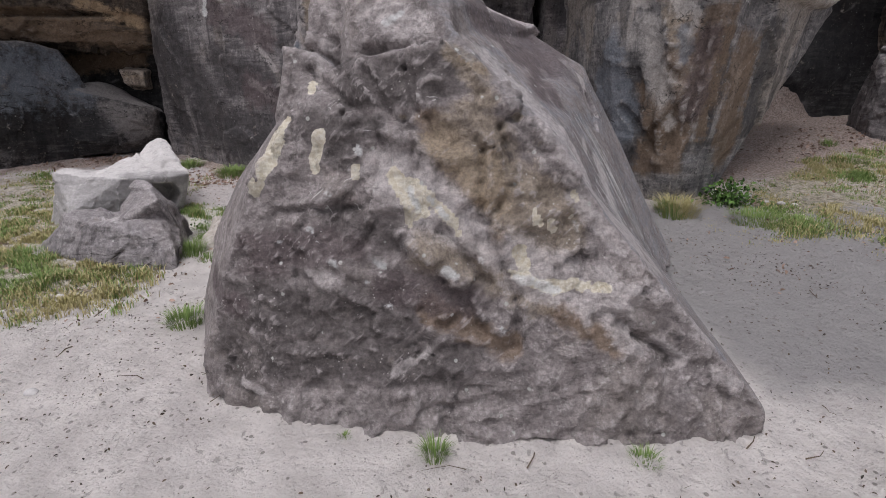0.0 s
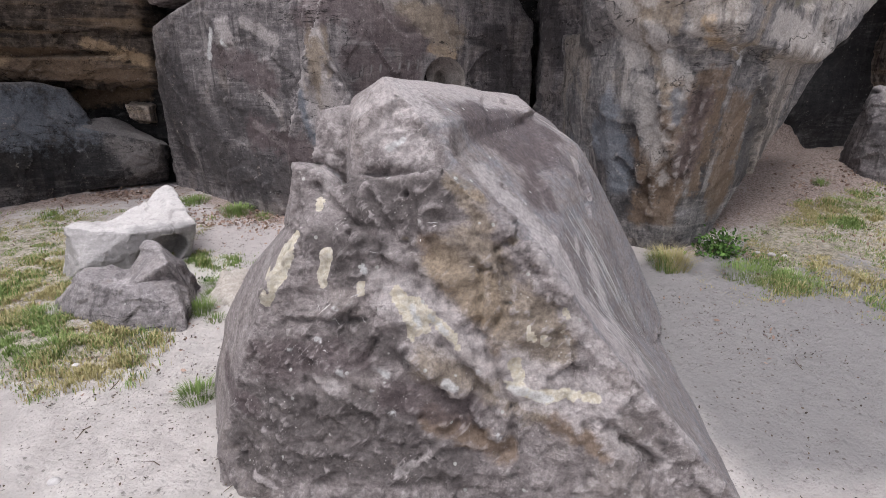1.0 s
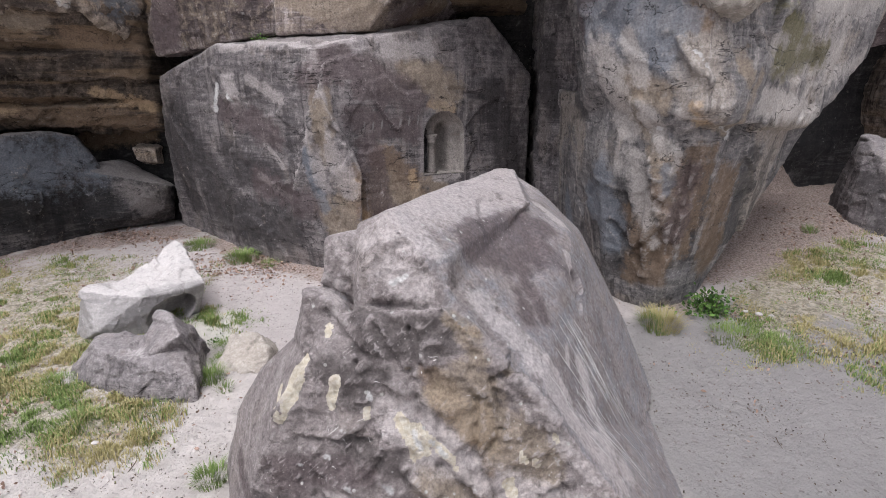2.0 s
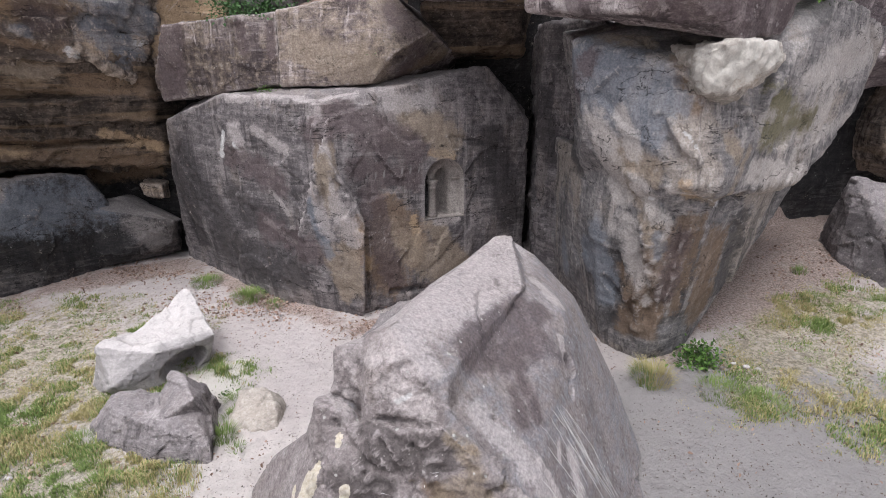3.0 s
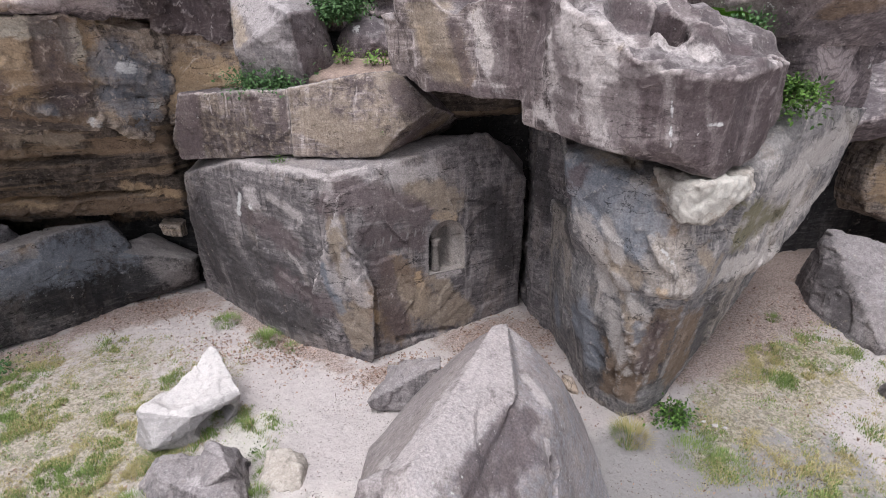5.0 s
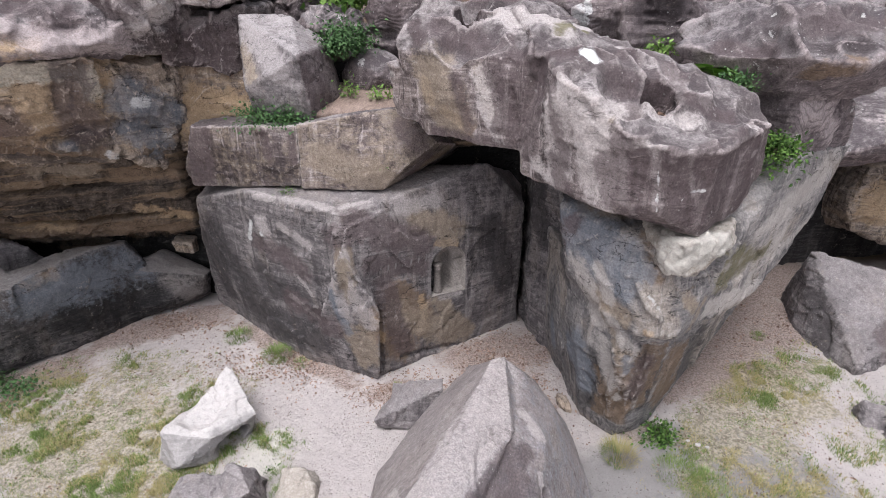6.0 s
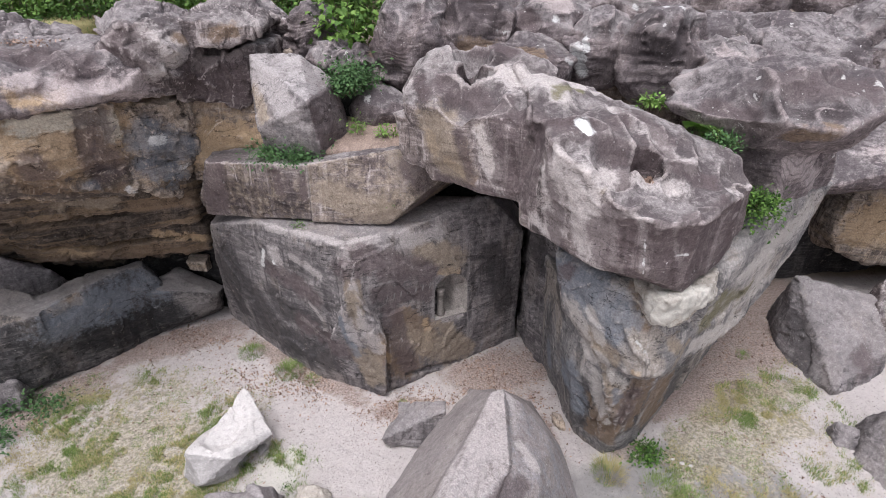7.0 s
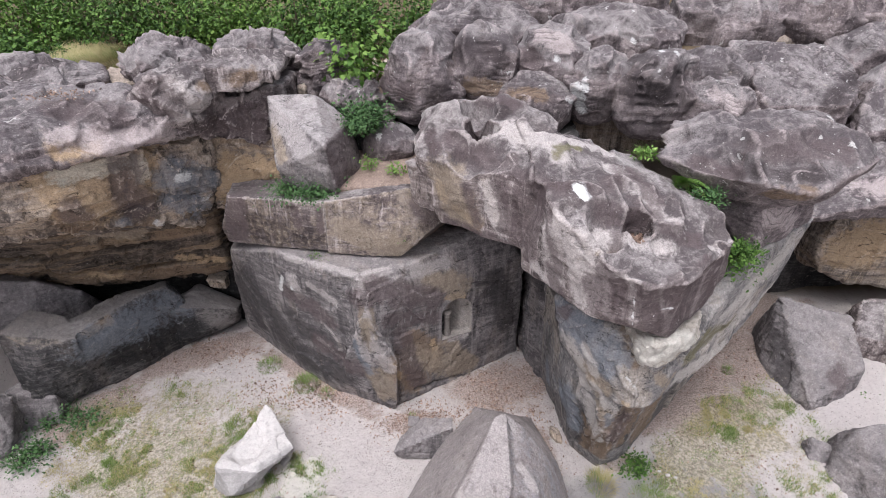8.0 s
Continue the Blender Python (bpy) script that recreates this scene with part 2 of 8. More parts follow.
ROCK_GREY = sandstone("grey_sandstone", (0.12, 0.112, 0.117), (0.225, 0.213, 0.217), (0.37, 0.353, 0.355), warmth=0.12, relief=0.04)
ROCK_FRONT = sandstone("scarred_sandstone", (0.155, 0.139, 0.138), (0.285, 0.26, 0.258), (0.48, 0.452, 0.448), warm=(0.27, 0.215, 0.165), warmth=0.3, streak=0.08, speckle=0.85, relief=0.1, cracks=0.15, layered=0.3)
ROCK_DARK = sandstone("dark_sandstone", (0.078, 0.074, 0.079), (0.18, 0.17, 0.174), (0.36, 0.342, 0.338), warm=(0.28, 0.21, 0.155), warmth=0.3, streak=0.5, relief=0.045, flow=(1.0, 1.0, 0.5))
# Dark slab rock; elsewhere its near-black stands in for shade in recesses.
ROCK_DARK_SHADED = sandstone("dark_shaded_sandstone", (0.028, 0.028, 0.03), (0.072, 0.071, 0.074), (0.22, 0.21, 0.206), warm=(0.14, 0.105, 0.08), warmth=0.3, streak=0.4, relief=0.04)
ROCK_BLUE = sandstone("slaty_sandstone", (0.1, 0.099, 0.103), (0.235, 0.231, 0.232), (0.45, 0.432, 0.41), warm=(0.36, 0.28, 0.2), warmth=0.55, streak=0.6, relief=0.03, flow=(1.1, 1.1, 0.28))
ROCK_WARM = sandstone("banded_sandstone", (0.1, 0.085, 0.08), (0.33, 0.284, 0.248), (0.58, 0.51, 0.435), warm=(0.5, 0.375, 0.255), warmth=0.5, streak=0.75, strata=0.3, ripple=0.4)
# Brown-black layers, darkened further for the shade under overhangs.
ROCK_STRATA = sandstone("dark_layered_sandstone", (0.028, 0.024, 0.022), (0.078, 0.064, 0.055), (0.2, 0.165, 0.135), warm=(0.25, 0.18, 0.12), warmth=0.35, streak=0.2, strata=0.7, relief=0.06)
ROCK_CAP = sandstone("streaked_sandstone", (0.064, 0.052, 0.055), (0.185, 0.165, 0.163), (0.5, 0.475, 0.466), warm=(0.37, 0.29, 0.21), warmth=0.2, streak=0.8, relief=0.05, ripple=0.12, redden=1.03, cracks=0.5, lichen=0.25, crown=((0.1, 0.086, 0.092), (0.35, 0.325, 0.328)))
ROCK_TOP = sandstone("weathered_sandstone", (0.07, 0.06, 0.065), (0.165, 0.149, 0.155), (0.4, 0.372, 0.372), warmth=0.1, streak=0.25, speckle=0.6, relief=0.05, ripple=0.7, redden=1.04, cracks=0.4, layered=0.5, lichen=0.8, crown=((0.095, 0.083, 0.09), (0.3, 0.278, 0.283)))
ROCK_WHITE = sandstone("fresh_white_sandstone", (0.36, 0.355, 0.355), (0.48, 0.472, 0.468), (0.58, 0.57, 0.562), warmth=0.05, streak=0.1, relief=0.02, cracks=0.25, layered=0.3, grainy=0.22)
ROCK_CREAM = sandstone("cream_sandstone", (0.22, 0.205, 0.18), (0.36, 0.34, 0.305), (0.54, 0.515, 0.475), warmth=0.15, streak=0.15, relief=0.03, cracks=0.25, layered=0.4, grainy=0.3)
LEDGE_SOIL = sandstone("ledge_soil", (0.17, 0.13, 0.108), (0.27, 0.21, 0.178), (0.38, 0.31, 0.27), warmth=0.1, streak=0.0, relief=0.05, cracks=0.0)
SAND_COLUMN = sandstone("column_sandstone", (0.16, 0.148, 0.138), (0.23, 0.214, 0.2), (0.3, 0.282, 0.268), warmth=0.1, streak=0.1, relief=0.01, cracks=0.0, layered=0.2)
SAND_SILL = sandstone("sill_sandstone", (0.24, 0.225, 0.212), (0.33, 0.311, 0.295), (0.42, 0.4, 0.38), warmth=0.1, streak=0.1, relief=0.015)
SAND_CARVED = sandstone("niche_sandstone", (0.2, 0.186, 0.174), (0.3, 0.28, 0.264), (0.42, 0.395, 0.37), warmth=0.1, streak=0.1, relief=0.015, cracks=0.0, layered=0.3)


def sand():
    s = Shader("sandy_ground", 0.97)
    broad, mid, grain = s.noise(0.5, 4, 0.6), s.noise(3.2, 6, 0.62), s.noise(45, 4, 0.7)
    col = s.mix(s.ramp(mid, 0.3, 0.7), (0.57, 0.525, 0.507), (0.74, 0.687, 0.662))
    col = s.mix(s.ramp(s.math("ADD", s.attr("dust"), s.math("MULTIPLY", s.math("SUBTRACT", s.noise(1.7, 7, 0.65), 0.5), 1.1)), 0.25, 0.75), col, s.mix(s.noise(7, 6, 0.7), (0.43, 0.391, 0.387), (0.67, 0.617, 0.61)))
    col = s.mix(s.math("MULTIPLY", s.ramp(broad, 0.45, 0.7), 0.5), col, (0.5, 0.463, 0.452))
    col = s.mix(s.ramp(s.math("ADD", s.attr("ash"), s.math("MULTIPLY", s.math("SUBTRACT", mid, 0.5), 0.5)), 0.3, 0.8), col, s.mix(mid, (0.26, 0.246, 0.248), (0.36, 0.342, 0.341)))
    col = s.mix(s.ramp(s.math("ADD", s.attr("litter"), s.math("MULTIPLY", s.math("SUBTRACT", s.noise(6, 5, 0.7), 0.5), 1.2)), 0.35, 1.0), col, s.mix(s.ramp(s.noise(30, 4, 0.7), 0.4, 0.6), (0.25, 0.195, 0.172), (0.5, 0.41, 0.378)))
    col = s.mix(s.ramp(s.math("ADD", s.attr("debris"), s.math("MULTIPLY", s.math("SUBTRACT", mid, 0.5), 0.8)), 0.3, 0.7), col, (0.63, 0.6, 0.56))
    turf = s.ramp(s.math("ADD", s.attr("grass"), s.math("MULTIPLY", s.math("SUBTRACT", s.noise(5.5, 9, 0.78), 0.5), 2.6)), 0.5, 0.9)
    col = s.mix(s.math("MULTIPLY", turf, 0.68), col, s.mix(s.ramp(s.noise(16, 6, 0.75), 0.42, 0.58), (0.2, 0.175, 0.1), (0.52, 0.46, 0.36)))
    col = s.mix(s.attr("woods"), col, s.mix(mid, (0.09, 0.065, 0.04), (0.22, 0.17, 0.11)))
    pits = s.noise(13, 6, 0.7, distort=0.5)
    col = s.mix(s.math("MULTIPLY", s.ramp(pits, 0.42, 0.34), 0.5), col, (0.17, 0.15, 0.14))
    col = s.mix(s.math("MULTIPLY", s.spots(9, 0.16), 0.6), col, (0.10, 0.08, 0.065))
    col = s.mix(s.math("MULTIPLY", s.math("MULTIPLY", s.spots(24, 0.2), s.ramp(mid, 0.45, 0.6)), 0.5), col, (0.14, 0.115, 0.1))
    col = s.mix(0.35, col, s.mix(grain, (0.2, 0.2, 0.2), (0.8, 0.8, 0.8)), "OVERLAY")
    s.bump(s.math("ADD", s.math("ADD", s.noise(6, 10, 0.7), s.math("MULTIPLY", pits, 0.5)), s.math("MULTIPLY", grain, 0.12)), 0.1, 1.0)
    return s.colour(col)


def leafy(name, a, b, rough=0.6):
    s = Shader(name, rough)
    g = s.t.nodes.new("ShaderNodeNewGeometry")
    col = s.mix(g.outputs["Random Per Island"], a, b)
    s.out.inputs["Subsurface Weight"].default_value = 0.0
    return s.colour(s.mix(0.4, col, s.mix(s.noise(8, 3), (0.3, 0.3, 0.3), (0.7, 0.7, 0.7)), "OVERLAY"))


SAND = sand()


# ---- rock building ----
def mesh_arrays(me):
    n = len(me.vertices)
    co, no = np.empty(n * 3, np.float32), np.empty(n * 3, np.float32)
    me.vertices.foreach_get("co", co)
    me.vertex_normals.foreach_get("vector", no)
    return co.reshape(-1, 3).astype(float), no.reshape(-1, 3).astype(float)


def solid(hulls, voxel, rounding, pits=()):
    """One closed mesh that unites convex blocks given by their corners, with worn edges; pits: (centre, radii) of round holes sunk into it."""
    bm = bmesh.new()
    for corners in hulls:
        vs = [bm.verts.new(c) for c in corners]
        got = bmesh.ops.convex_hull(bm, input=vs)
        bmesh.ops.delete(bm, geom=list({g for g in got["geom_interior"] + got["geom_unused"] if isinstance(g, bmesh.types.BMVert)}), context="VERTS")
    bmesh.ops.recalc_face_normals(bm, faces=bm.faces)
    me = bpy.data.meshes.new("blank")
    bm.to_mesh(me)
    bm.free()
    ob = new("blank", me)
    cutters = []
    for centre, (a, b, h) in pits:
        bm = bmesh.new()
        for z, k in ((2.2, 1.12), (0.3, 1.0), (-0.45, 0.96), (-0.85, 0.72), (-1.0, 0.35)):
            for i in range(14):
                w = 2 * math.pi * i / 14
                bm.verts.new((centre[0] + k * a * math.cos(w), centre[1] + k * b * math.sin(w) - 0.05 * z, centre[2] + h * z))
        bmesh.ops.convex_hull(bm, input=bm.verts)
        bmesh.ops.recalc_face_normals(bm, faces=bm.faces)
        cut = bpy.data.meshes.new("cutter")
        bm.to_mesh(cut)
        bm.free()
        cutters.append(new("cutter", cut))
        m = ob.modifiers.new("pit", "BOOLEAN")
        m.operation, m.solver, m.use_self, m.object = "DIFFERENCE", "EXACT", True, cutters[-1]
    r = ob.modifiers.new("remesh", "REMESH")
    r.mode, r.voxel_size, r.use_smooth_shade = "VOXEL", voxel, True
    if rounding:
        m = ob.modifiers.new("wear", "SMOOTH")
        m.factor, m.iterations = 0.5, rounding
    done = bpy.data.meshes.new_from_object(ob.evaluated_get(bpy.context.evaluated_depsgraph_get()))
    for blank in [ob] + cutters:
        data = blank.data
        bpy.data.objects.remove(blank)
        bpy.data.meshes.remove(data)
    return done


def along(p, a, b, radius, seed, rough=0.35, soft=False):
    """1 within a ragged capsule from a to b, falling to 0 at its edge; soft: over a wide margin."""
    a, b = np.array(a, float), np.array(b, float)
    ab = b - a
    t = np.clip(((p - a) @ ab) / max(1e-9, ab @ ab), 0, 1)
    d = np.sqrt((((p - a) - t[:, None] * ab) ** 2).sum(1)) / radius
    near = d < 3.0
    v = np.zeros(len(p))
    if near.any():
        q = p[near]
        e = d[near] + rough * fractal(q / (0.7 * radius), 3, seed) + 0.5 * rough * fractal(q / 0.12, 2, seed + 1)
        v[near] = (1 - step(0.0, 2.3, e)) if soft else 1 - step(0.6, 1.25, e)
    return v


def rock(name, hulls, material, label, voxel=0.05, rounding=4, lumps=(0.10, 1.1), knobs=(0.035, 0.3), chips=(0.012, 0.09), facets=(0.0, 0.5), scallops=(0.0, 0.8),
         strata=0.0, dents=(), pits=(), seed=1, category="rock", group="", parent=None, calm=(), faces=()):
    """dents: (centre, radius, depth, direction, sharpness of the rim); calm: directions whose faces are smooth; faces:
    colours of the faces that look one way, painted shade among them. MARKS holds (kind, from, to, radius), in which
    'cut 0.05' carves a groove and 'rib 0.05' raises a rib.
    """
    me = solid(hulls, voxel, rounding, pits)
    p, n = mesh_arrays(me)
    loud = np.ones(len(p))
    for way, least in calm:
        loud *= 1 - 0.85 * step(least - 0.12, least + 0.05, n @ np.array(Vector(way).normalized()))
    bent = p + 0.25 * lumps[1] * np.stack([fractal(p / lumps[1] + 9 * k, 2, seed + 30 + k) for k in range(3)], 1)
    d = lumps[0] * fractal(bent / lumps[1], 3, seed)
    d += loud * knobs[0] * (fractal(bent / knobs[1], 4, seed + 3, ridged=True) * (0.4 + 0.6 * step(-0.3, 0.4, fractal(p / 1.3, 2, seed + 4))))
    d += loud * chips[0] * fractal(p / chips[1], 3, seed + 5)
    if facets[0]:
        d += loud * facets[0] * (broken(bent / facets[1], seed + 11) + 0.4 * broken(bent / (0.4 * facets[1]), seed + 12))
    if scallops[0]:
        d += scallops[0] * (0.3 + 0.7 * step(-0.1, 0.45, n[:, 2])) * (0.6 - 1.6 * np.abs(fractal(bent / scallops[1], 1, seed + 14)) + 0.5 * (1 - 2 * np.abs(smooth_noise(bent / (0.45 * scallops[1]), seed + 15))))
    if strata:
        layers = np.stack([p[:, 0] * 0.25, p[:, 1] * 0.25, p[:, 2] * 5 + 1.2 * fractal(p / 1.5, 2, seed)], 1)
        d += strata * fractal(layers, 3, seed + 9, ridged=True)
    ob = new(name, me)
    for i, (kind, a, b, radius) in enumerate(MARKS[ob.name]):
        kind, _, depth = kind.partition(" ")
        if depth:
            d += (float(depth) if kind == "rib" else -float(depth)) * along(p, a, b, radius, seed + 50 + i)
    out = p + n * d[:, None]
    for centre, radius, depth, way, *rim in dents:
        radii = np.array(radius if isinstance(radius, tuple) else (radius,) * 3)
        q = (p - np.array(centre)) / radii
        r = np.sqrt((q * q).sum(1)) + 0.12 * fractal(p / 0.25, 2, seed + 2)
        out += np.array(Vector(way).normalized())[None] * (depth * (1 - step(rim[0] if rim else 0.82 if depth > 0.6 else 0.6, 1.0, r)))[:, None]
    paint = {"crown": step(0.3, 0.62, n[:, 2])}
    for i, (kind, a, b, radius) in enumerate(MARKS[ob.name]):
        if " " not in kind:
            paint[kind] = np.maximum(paint.get(kind, 0.0), along(out, a, b, radius, seed + 50 + i, soft=kind not in ("cream", "lichen")))
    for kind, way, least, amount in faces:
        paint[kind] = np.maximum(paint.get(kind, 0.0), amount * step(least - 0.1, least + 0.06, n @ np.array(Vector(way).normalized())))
    me.vertices.foreach_set("co", out.astype(np.float32).ravel())
    for kind in sorted(paint):
        me.attributes.new(kind, "FLOAT", "POINT").data.foreach_set("value", paint[kind].astype(np.float32))
    me.update()
    me.materials.append(material)
    if parent:
        ob.parent = parent
        return tagged(ob, label)
    return tagged(ob, label, category, group)


def egg(centre, size, seed, turn=0.0):
    """Corners of a rough rounded lump."""
    rng = random.Random(seed)
    pts = []
    for k in range(40):
        h = -1 + 2 * (k + 0.5) / 40
        a, r = 2.4 * k, math.sqrt(1 - h * h) * rng.uniform(0.86, 1.0)
        v = Matrix.Rotation(radians(turn), 3, "Z") @ Vector((r * math.cos(a) * size[0], r * math.sin(a) * size[1], h * size[2]))
        pts.append(tuple(Vector(centre) + v))
    return pts


def part(name, bm, material, parent, label="", kind=""):
    me = bpy.data.meshes.new(name)
    bm.to_mesh(me)
    bm.free()
    me.materials.append(material)
    ob = new(name, me)
    ob.parent = parent
    return tagged(ob, label, kind=kind)


# ---- stains, scars, painted shade, grooves and ribs of the rocks: kind, from, to, radius ----
MARKS = collections.defaultdict(list)
MARKS["front_boulder"] += [
    ("cream", (-0.85, 3.65, 1.92), (-0.84, 3.59, 1.87), 0.02),
    ("cream", (-0.77, 3.39, 1.62), (-0.81, 3.39, 1.4), 0.039),
    ("cream", (-0.54, 3.32, 1.42), (-0.55, 3.3, 1.36), 0.023),
    ("pale", (-0.28, 3.24, 1.41), (-0.23, 3.19, 1.24), 0.074),
    ("cream", (-0.23, 3.19, 1.24), (-0.2, 3.21, 1.08), 0.026),
    ("pale", (-0.14, 3.19, 1.3), (0.06, 3.15, 1.01), 0.052),
    ("pale", (-0.34, 3.22, 1.33), (-0.09, 3.18, 1.23), 0.056),
    ("cream", (0.45, 3.15, 0.94), (0.49, 3.12, 0.83), 0.035),
    ("cream", (0.65, 3.14, 1.11), (0.67, 3.15, 1.06), 0.026),
    ("cream", (0.55, 3.13, 1.18), (0.56, 3.13, 1.11), 0.019),
    ("cream", (0.77, 3.19, 1.21), (0.8, 3.21, 1.11), 0.019),
    ("pale", (0.53, 3.08, 0.7), (1.02, 3.05, 0.68), 0.052),
]
MARKS["front_boulder"] += [
    ("pale", (1.13, 3.01, 0.43), (1.17, 3.01, 0.4), 0.05),
    ("pale", (0.87, 3.04, 0.57), (0.9, 3.02, 0.51), 0.036),
    ("tan", (0.06, 3.39, 2.11), (0.24, 3.37, 1.95), 0.051),
    ("tan", (0.32, 3.25, 1.49), (0.41, 3.15, 1.1), 0.059),
    ("tan", (0.44, 3.32, 1.74), (0.57, 3.28, 1.6), 0.037),
    ("shade", (-0.57, 3.45, 1.88), (0.02, 3.33, 1.94), 0.111),
    ("shade", (-0.84, 3.42, 1.67), (-0.62, 3.36, 1.49), 0.1),
    ("pale", (-0.78, 3.84, 2.16), (-0.82, 3.73, 2.0), 0.058),
    ("pale", (-0.48, 3.74, 2.38), (-0.16, 3.52, 2.26), 0.1),
    ("chalk", (-0.26, 3.6, 2.33), (-0.26, 3.6, 2.33), 0.019),
    ("chalk", (-0.36, 3.6, 2.28), (-0.31, 3.59, 2.3), 0.027),
    ("tan", (-0.25, 3.36, 1.72), (-0.24, 3.36, 1.71), 0.019),
]
MARKS["front_boulder"] += [
    ("cut 0.035", (-0.03, 3.4, 2.17), (0.2, 3.33, 1.84), 0.025),
    ("cut 0.03", (-0.54, 3.41, 1.79), (-0.37, 3.31, 1.53), 0.033),
    ("cut 0.05", (-0.25, 3.41, 2.02), (-0.24, 3.41, 2.02), 0.015),
    ("cut 0.05", (-0.62, 3.44, 1.81), (-0.61, 3.43, 1.8), 0.019),
    ("cut 0.05", (0.23, 3.19, 1.12), (0.45, 3.08, 0.64), 0.034),
    ("cut 0.03", (0.42, 3.34, 1.77), (0.64, 3.24, 1.5), 0.029),
    ("cut 0.14", (1.29, 5.11, 1.67), (1.28, 4.78, 1.56), 0.073),
    ("cut 0.03", (-0.93, 3.28, 0.86), (-0.88, 3.23, 0.54), 0.037),
    ("cut 0.03", (-0.71, 3.13, 0.52), (-0.09, 3.02, 0.47), 0.032),
    ("rib 0.04", (-0.94, 3.53, 1.76), (-1.23, 3.45, 1.3), 0.049),
    ("rib 0.05", (-0.01, 3.52, 2.26), (0.42, 3.34, 1.77), 0.052),
    ("pale", (0.79, 3.2, 1.24), (1.11, 3.17, 0.92), 0.039),
]
MARKS["front_boulder"] += [
    ("pale", (1.26, 3.13, 0.74), (1.72, 3.09, 0.32), 0.034),
    ("shade", (-1.46, 3.36, 0.22), (-1.38, 3.27, 0.01), 0.128),
    ("pale", (-1.37, 3.23, -0.05), (-1.24, 3.19, -0.08), 0.034),
    ("pale", (-0.3, 3.01, 0.16), (-0.09, 3.04, 0.3), 0.029),
    ("cut 0.02", (-0.31, 2.97, -0.15), (0.7, 2.95, 0.07), 0.034),
    ("cut 0.05", (1.22, 3.02, 0.39), (1.45, 3.02, 0.23), 0.047),
    ("pale", (1.34, 3.04, 0.34), (1.48, 3.01, 0.24), 0.055),
    ("pale", (1.75, 3.02, 0.15), (1.88, 2.97, 0.06), 0.05),
    ("cut 0.03", (1.45, 3.02, 0.23), (1.37, 2.89, -0.09), 0.036),
    ("pale", (-0.31, 3.88, 2.63), (0.08, 4.57, 2.67), 0.177),
    ("pale", (0.08, 4.57, 2.67), (0.67, 6.07, 2.53), 0.161),
    ("pale", (-0.8, 4.99, 1.87), (-0.55, 3.95, 2.53), 0.077),
]
MARKS["front_boulder"] += [
    ("plum", (0.24, 4.22, 2.42), (0.81, 5.4, 2.25), 0.134),
    ("plum", (0.51, 4.67, 1.98), (0.67, 3.95, 1.85), 0.094),
    ("pale", (0.93, 4.55, 1.58), (1.06, 3.92, 1.46), 0.039),
    ("pale", (1.58, 4.52, 1.24), (1.74, 4.26, 0.92), 0.057),
    ("pale", (0.26, 3.7, 2.12), (0.7, 3.61, 1.66), 0.103),
    ("pale", (0.7, 3.61, 1.66), (1.31, 3.31, 0.85), 0.123),
    ("pale", (1.25, 4.06, 1.34), (1.5, 3.46, 0.76), 0.11),
    ("tan", (0.05, 3.3, 1.58), (0.67, 3.14, 1.09), 0.173),
    ("tan", (-0.08, 3.11, 0.95), (0.61, 3.07, 0.67), 0.104),
    ("plum", (-1.27, 3.31, 0.81), (-0.81, 3.25, 0.91), 0.115),
    ("cream", (-1.02, 3.57, 1.69), (-1.08, 3.53, 1.58), 0.037),
    ("cream", (-1.08, 3.53, 1.58), (-1.14, 3.45, 1.42), 0.069),
]
MARKS["front_boulder"] += [
    ("cream", (-1.14, 3.45, 1.42), (-1.23, 3.43, 1.24), 0.045),
    ("pale", (-0.23, 3.25, 1.45), (0.06, 3.15, 1.1), 0.125),
    ("pale", (0.06, 3.15, 1.1), (0.35, 3.1, 0.88), 0.099),
    ("pale", (0.35, 3.1, 0.88), (0.85, 3.08, 0.64), 0.101),
    ("chalk", (-0.54, 3.35, 1.54), (-0.52, 3.32, 1.51), 0.019),
    ("chalk", (0.81, 3.21, 1.11), (0.82, 3.2, 1.04), 0.019),
    ("rust", (0.24, 3.27, 1.53), (0.35, 3.18, 1.25), 0.051),
    ("rust", (-0.09, 3.33, 1.7), (0.06, 3.29, 1.56), 0.074),
    ("chalk", (-0.7, 3.18, 0.84), (-0.67, 3.17, 0.82), 0.02),
    ("chalk", (-0.36, 3.1, 0.58), (-0.33, 3.1, 0.57), 0.016),
    ("chalk", (-0.86, 3.29, 1.03), (-0.84, 3.3, 1.01), 0.016),
    ("pale", (1.11, 3.02, 0.46), (1.18, 3.01, 0.4), 0.042),
]
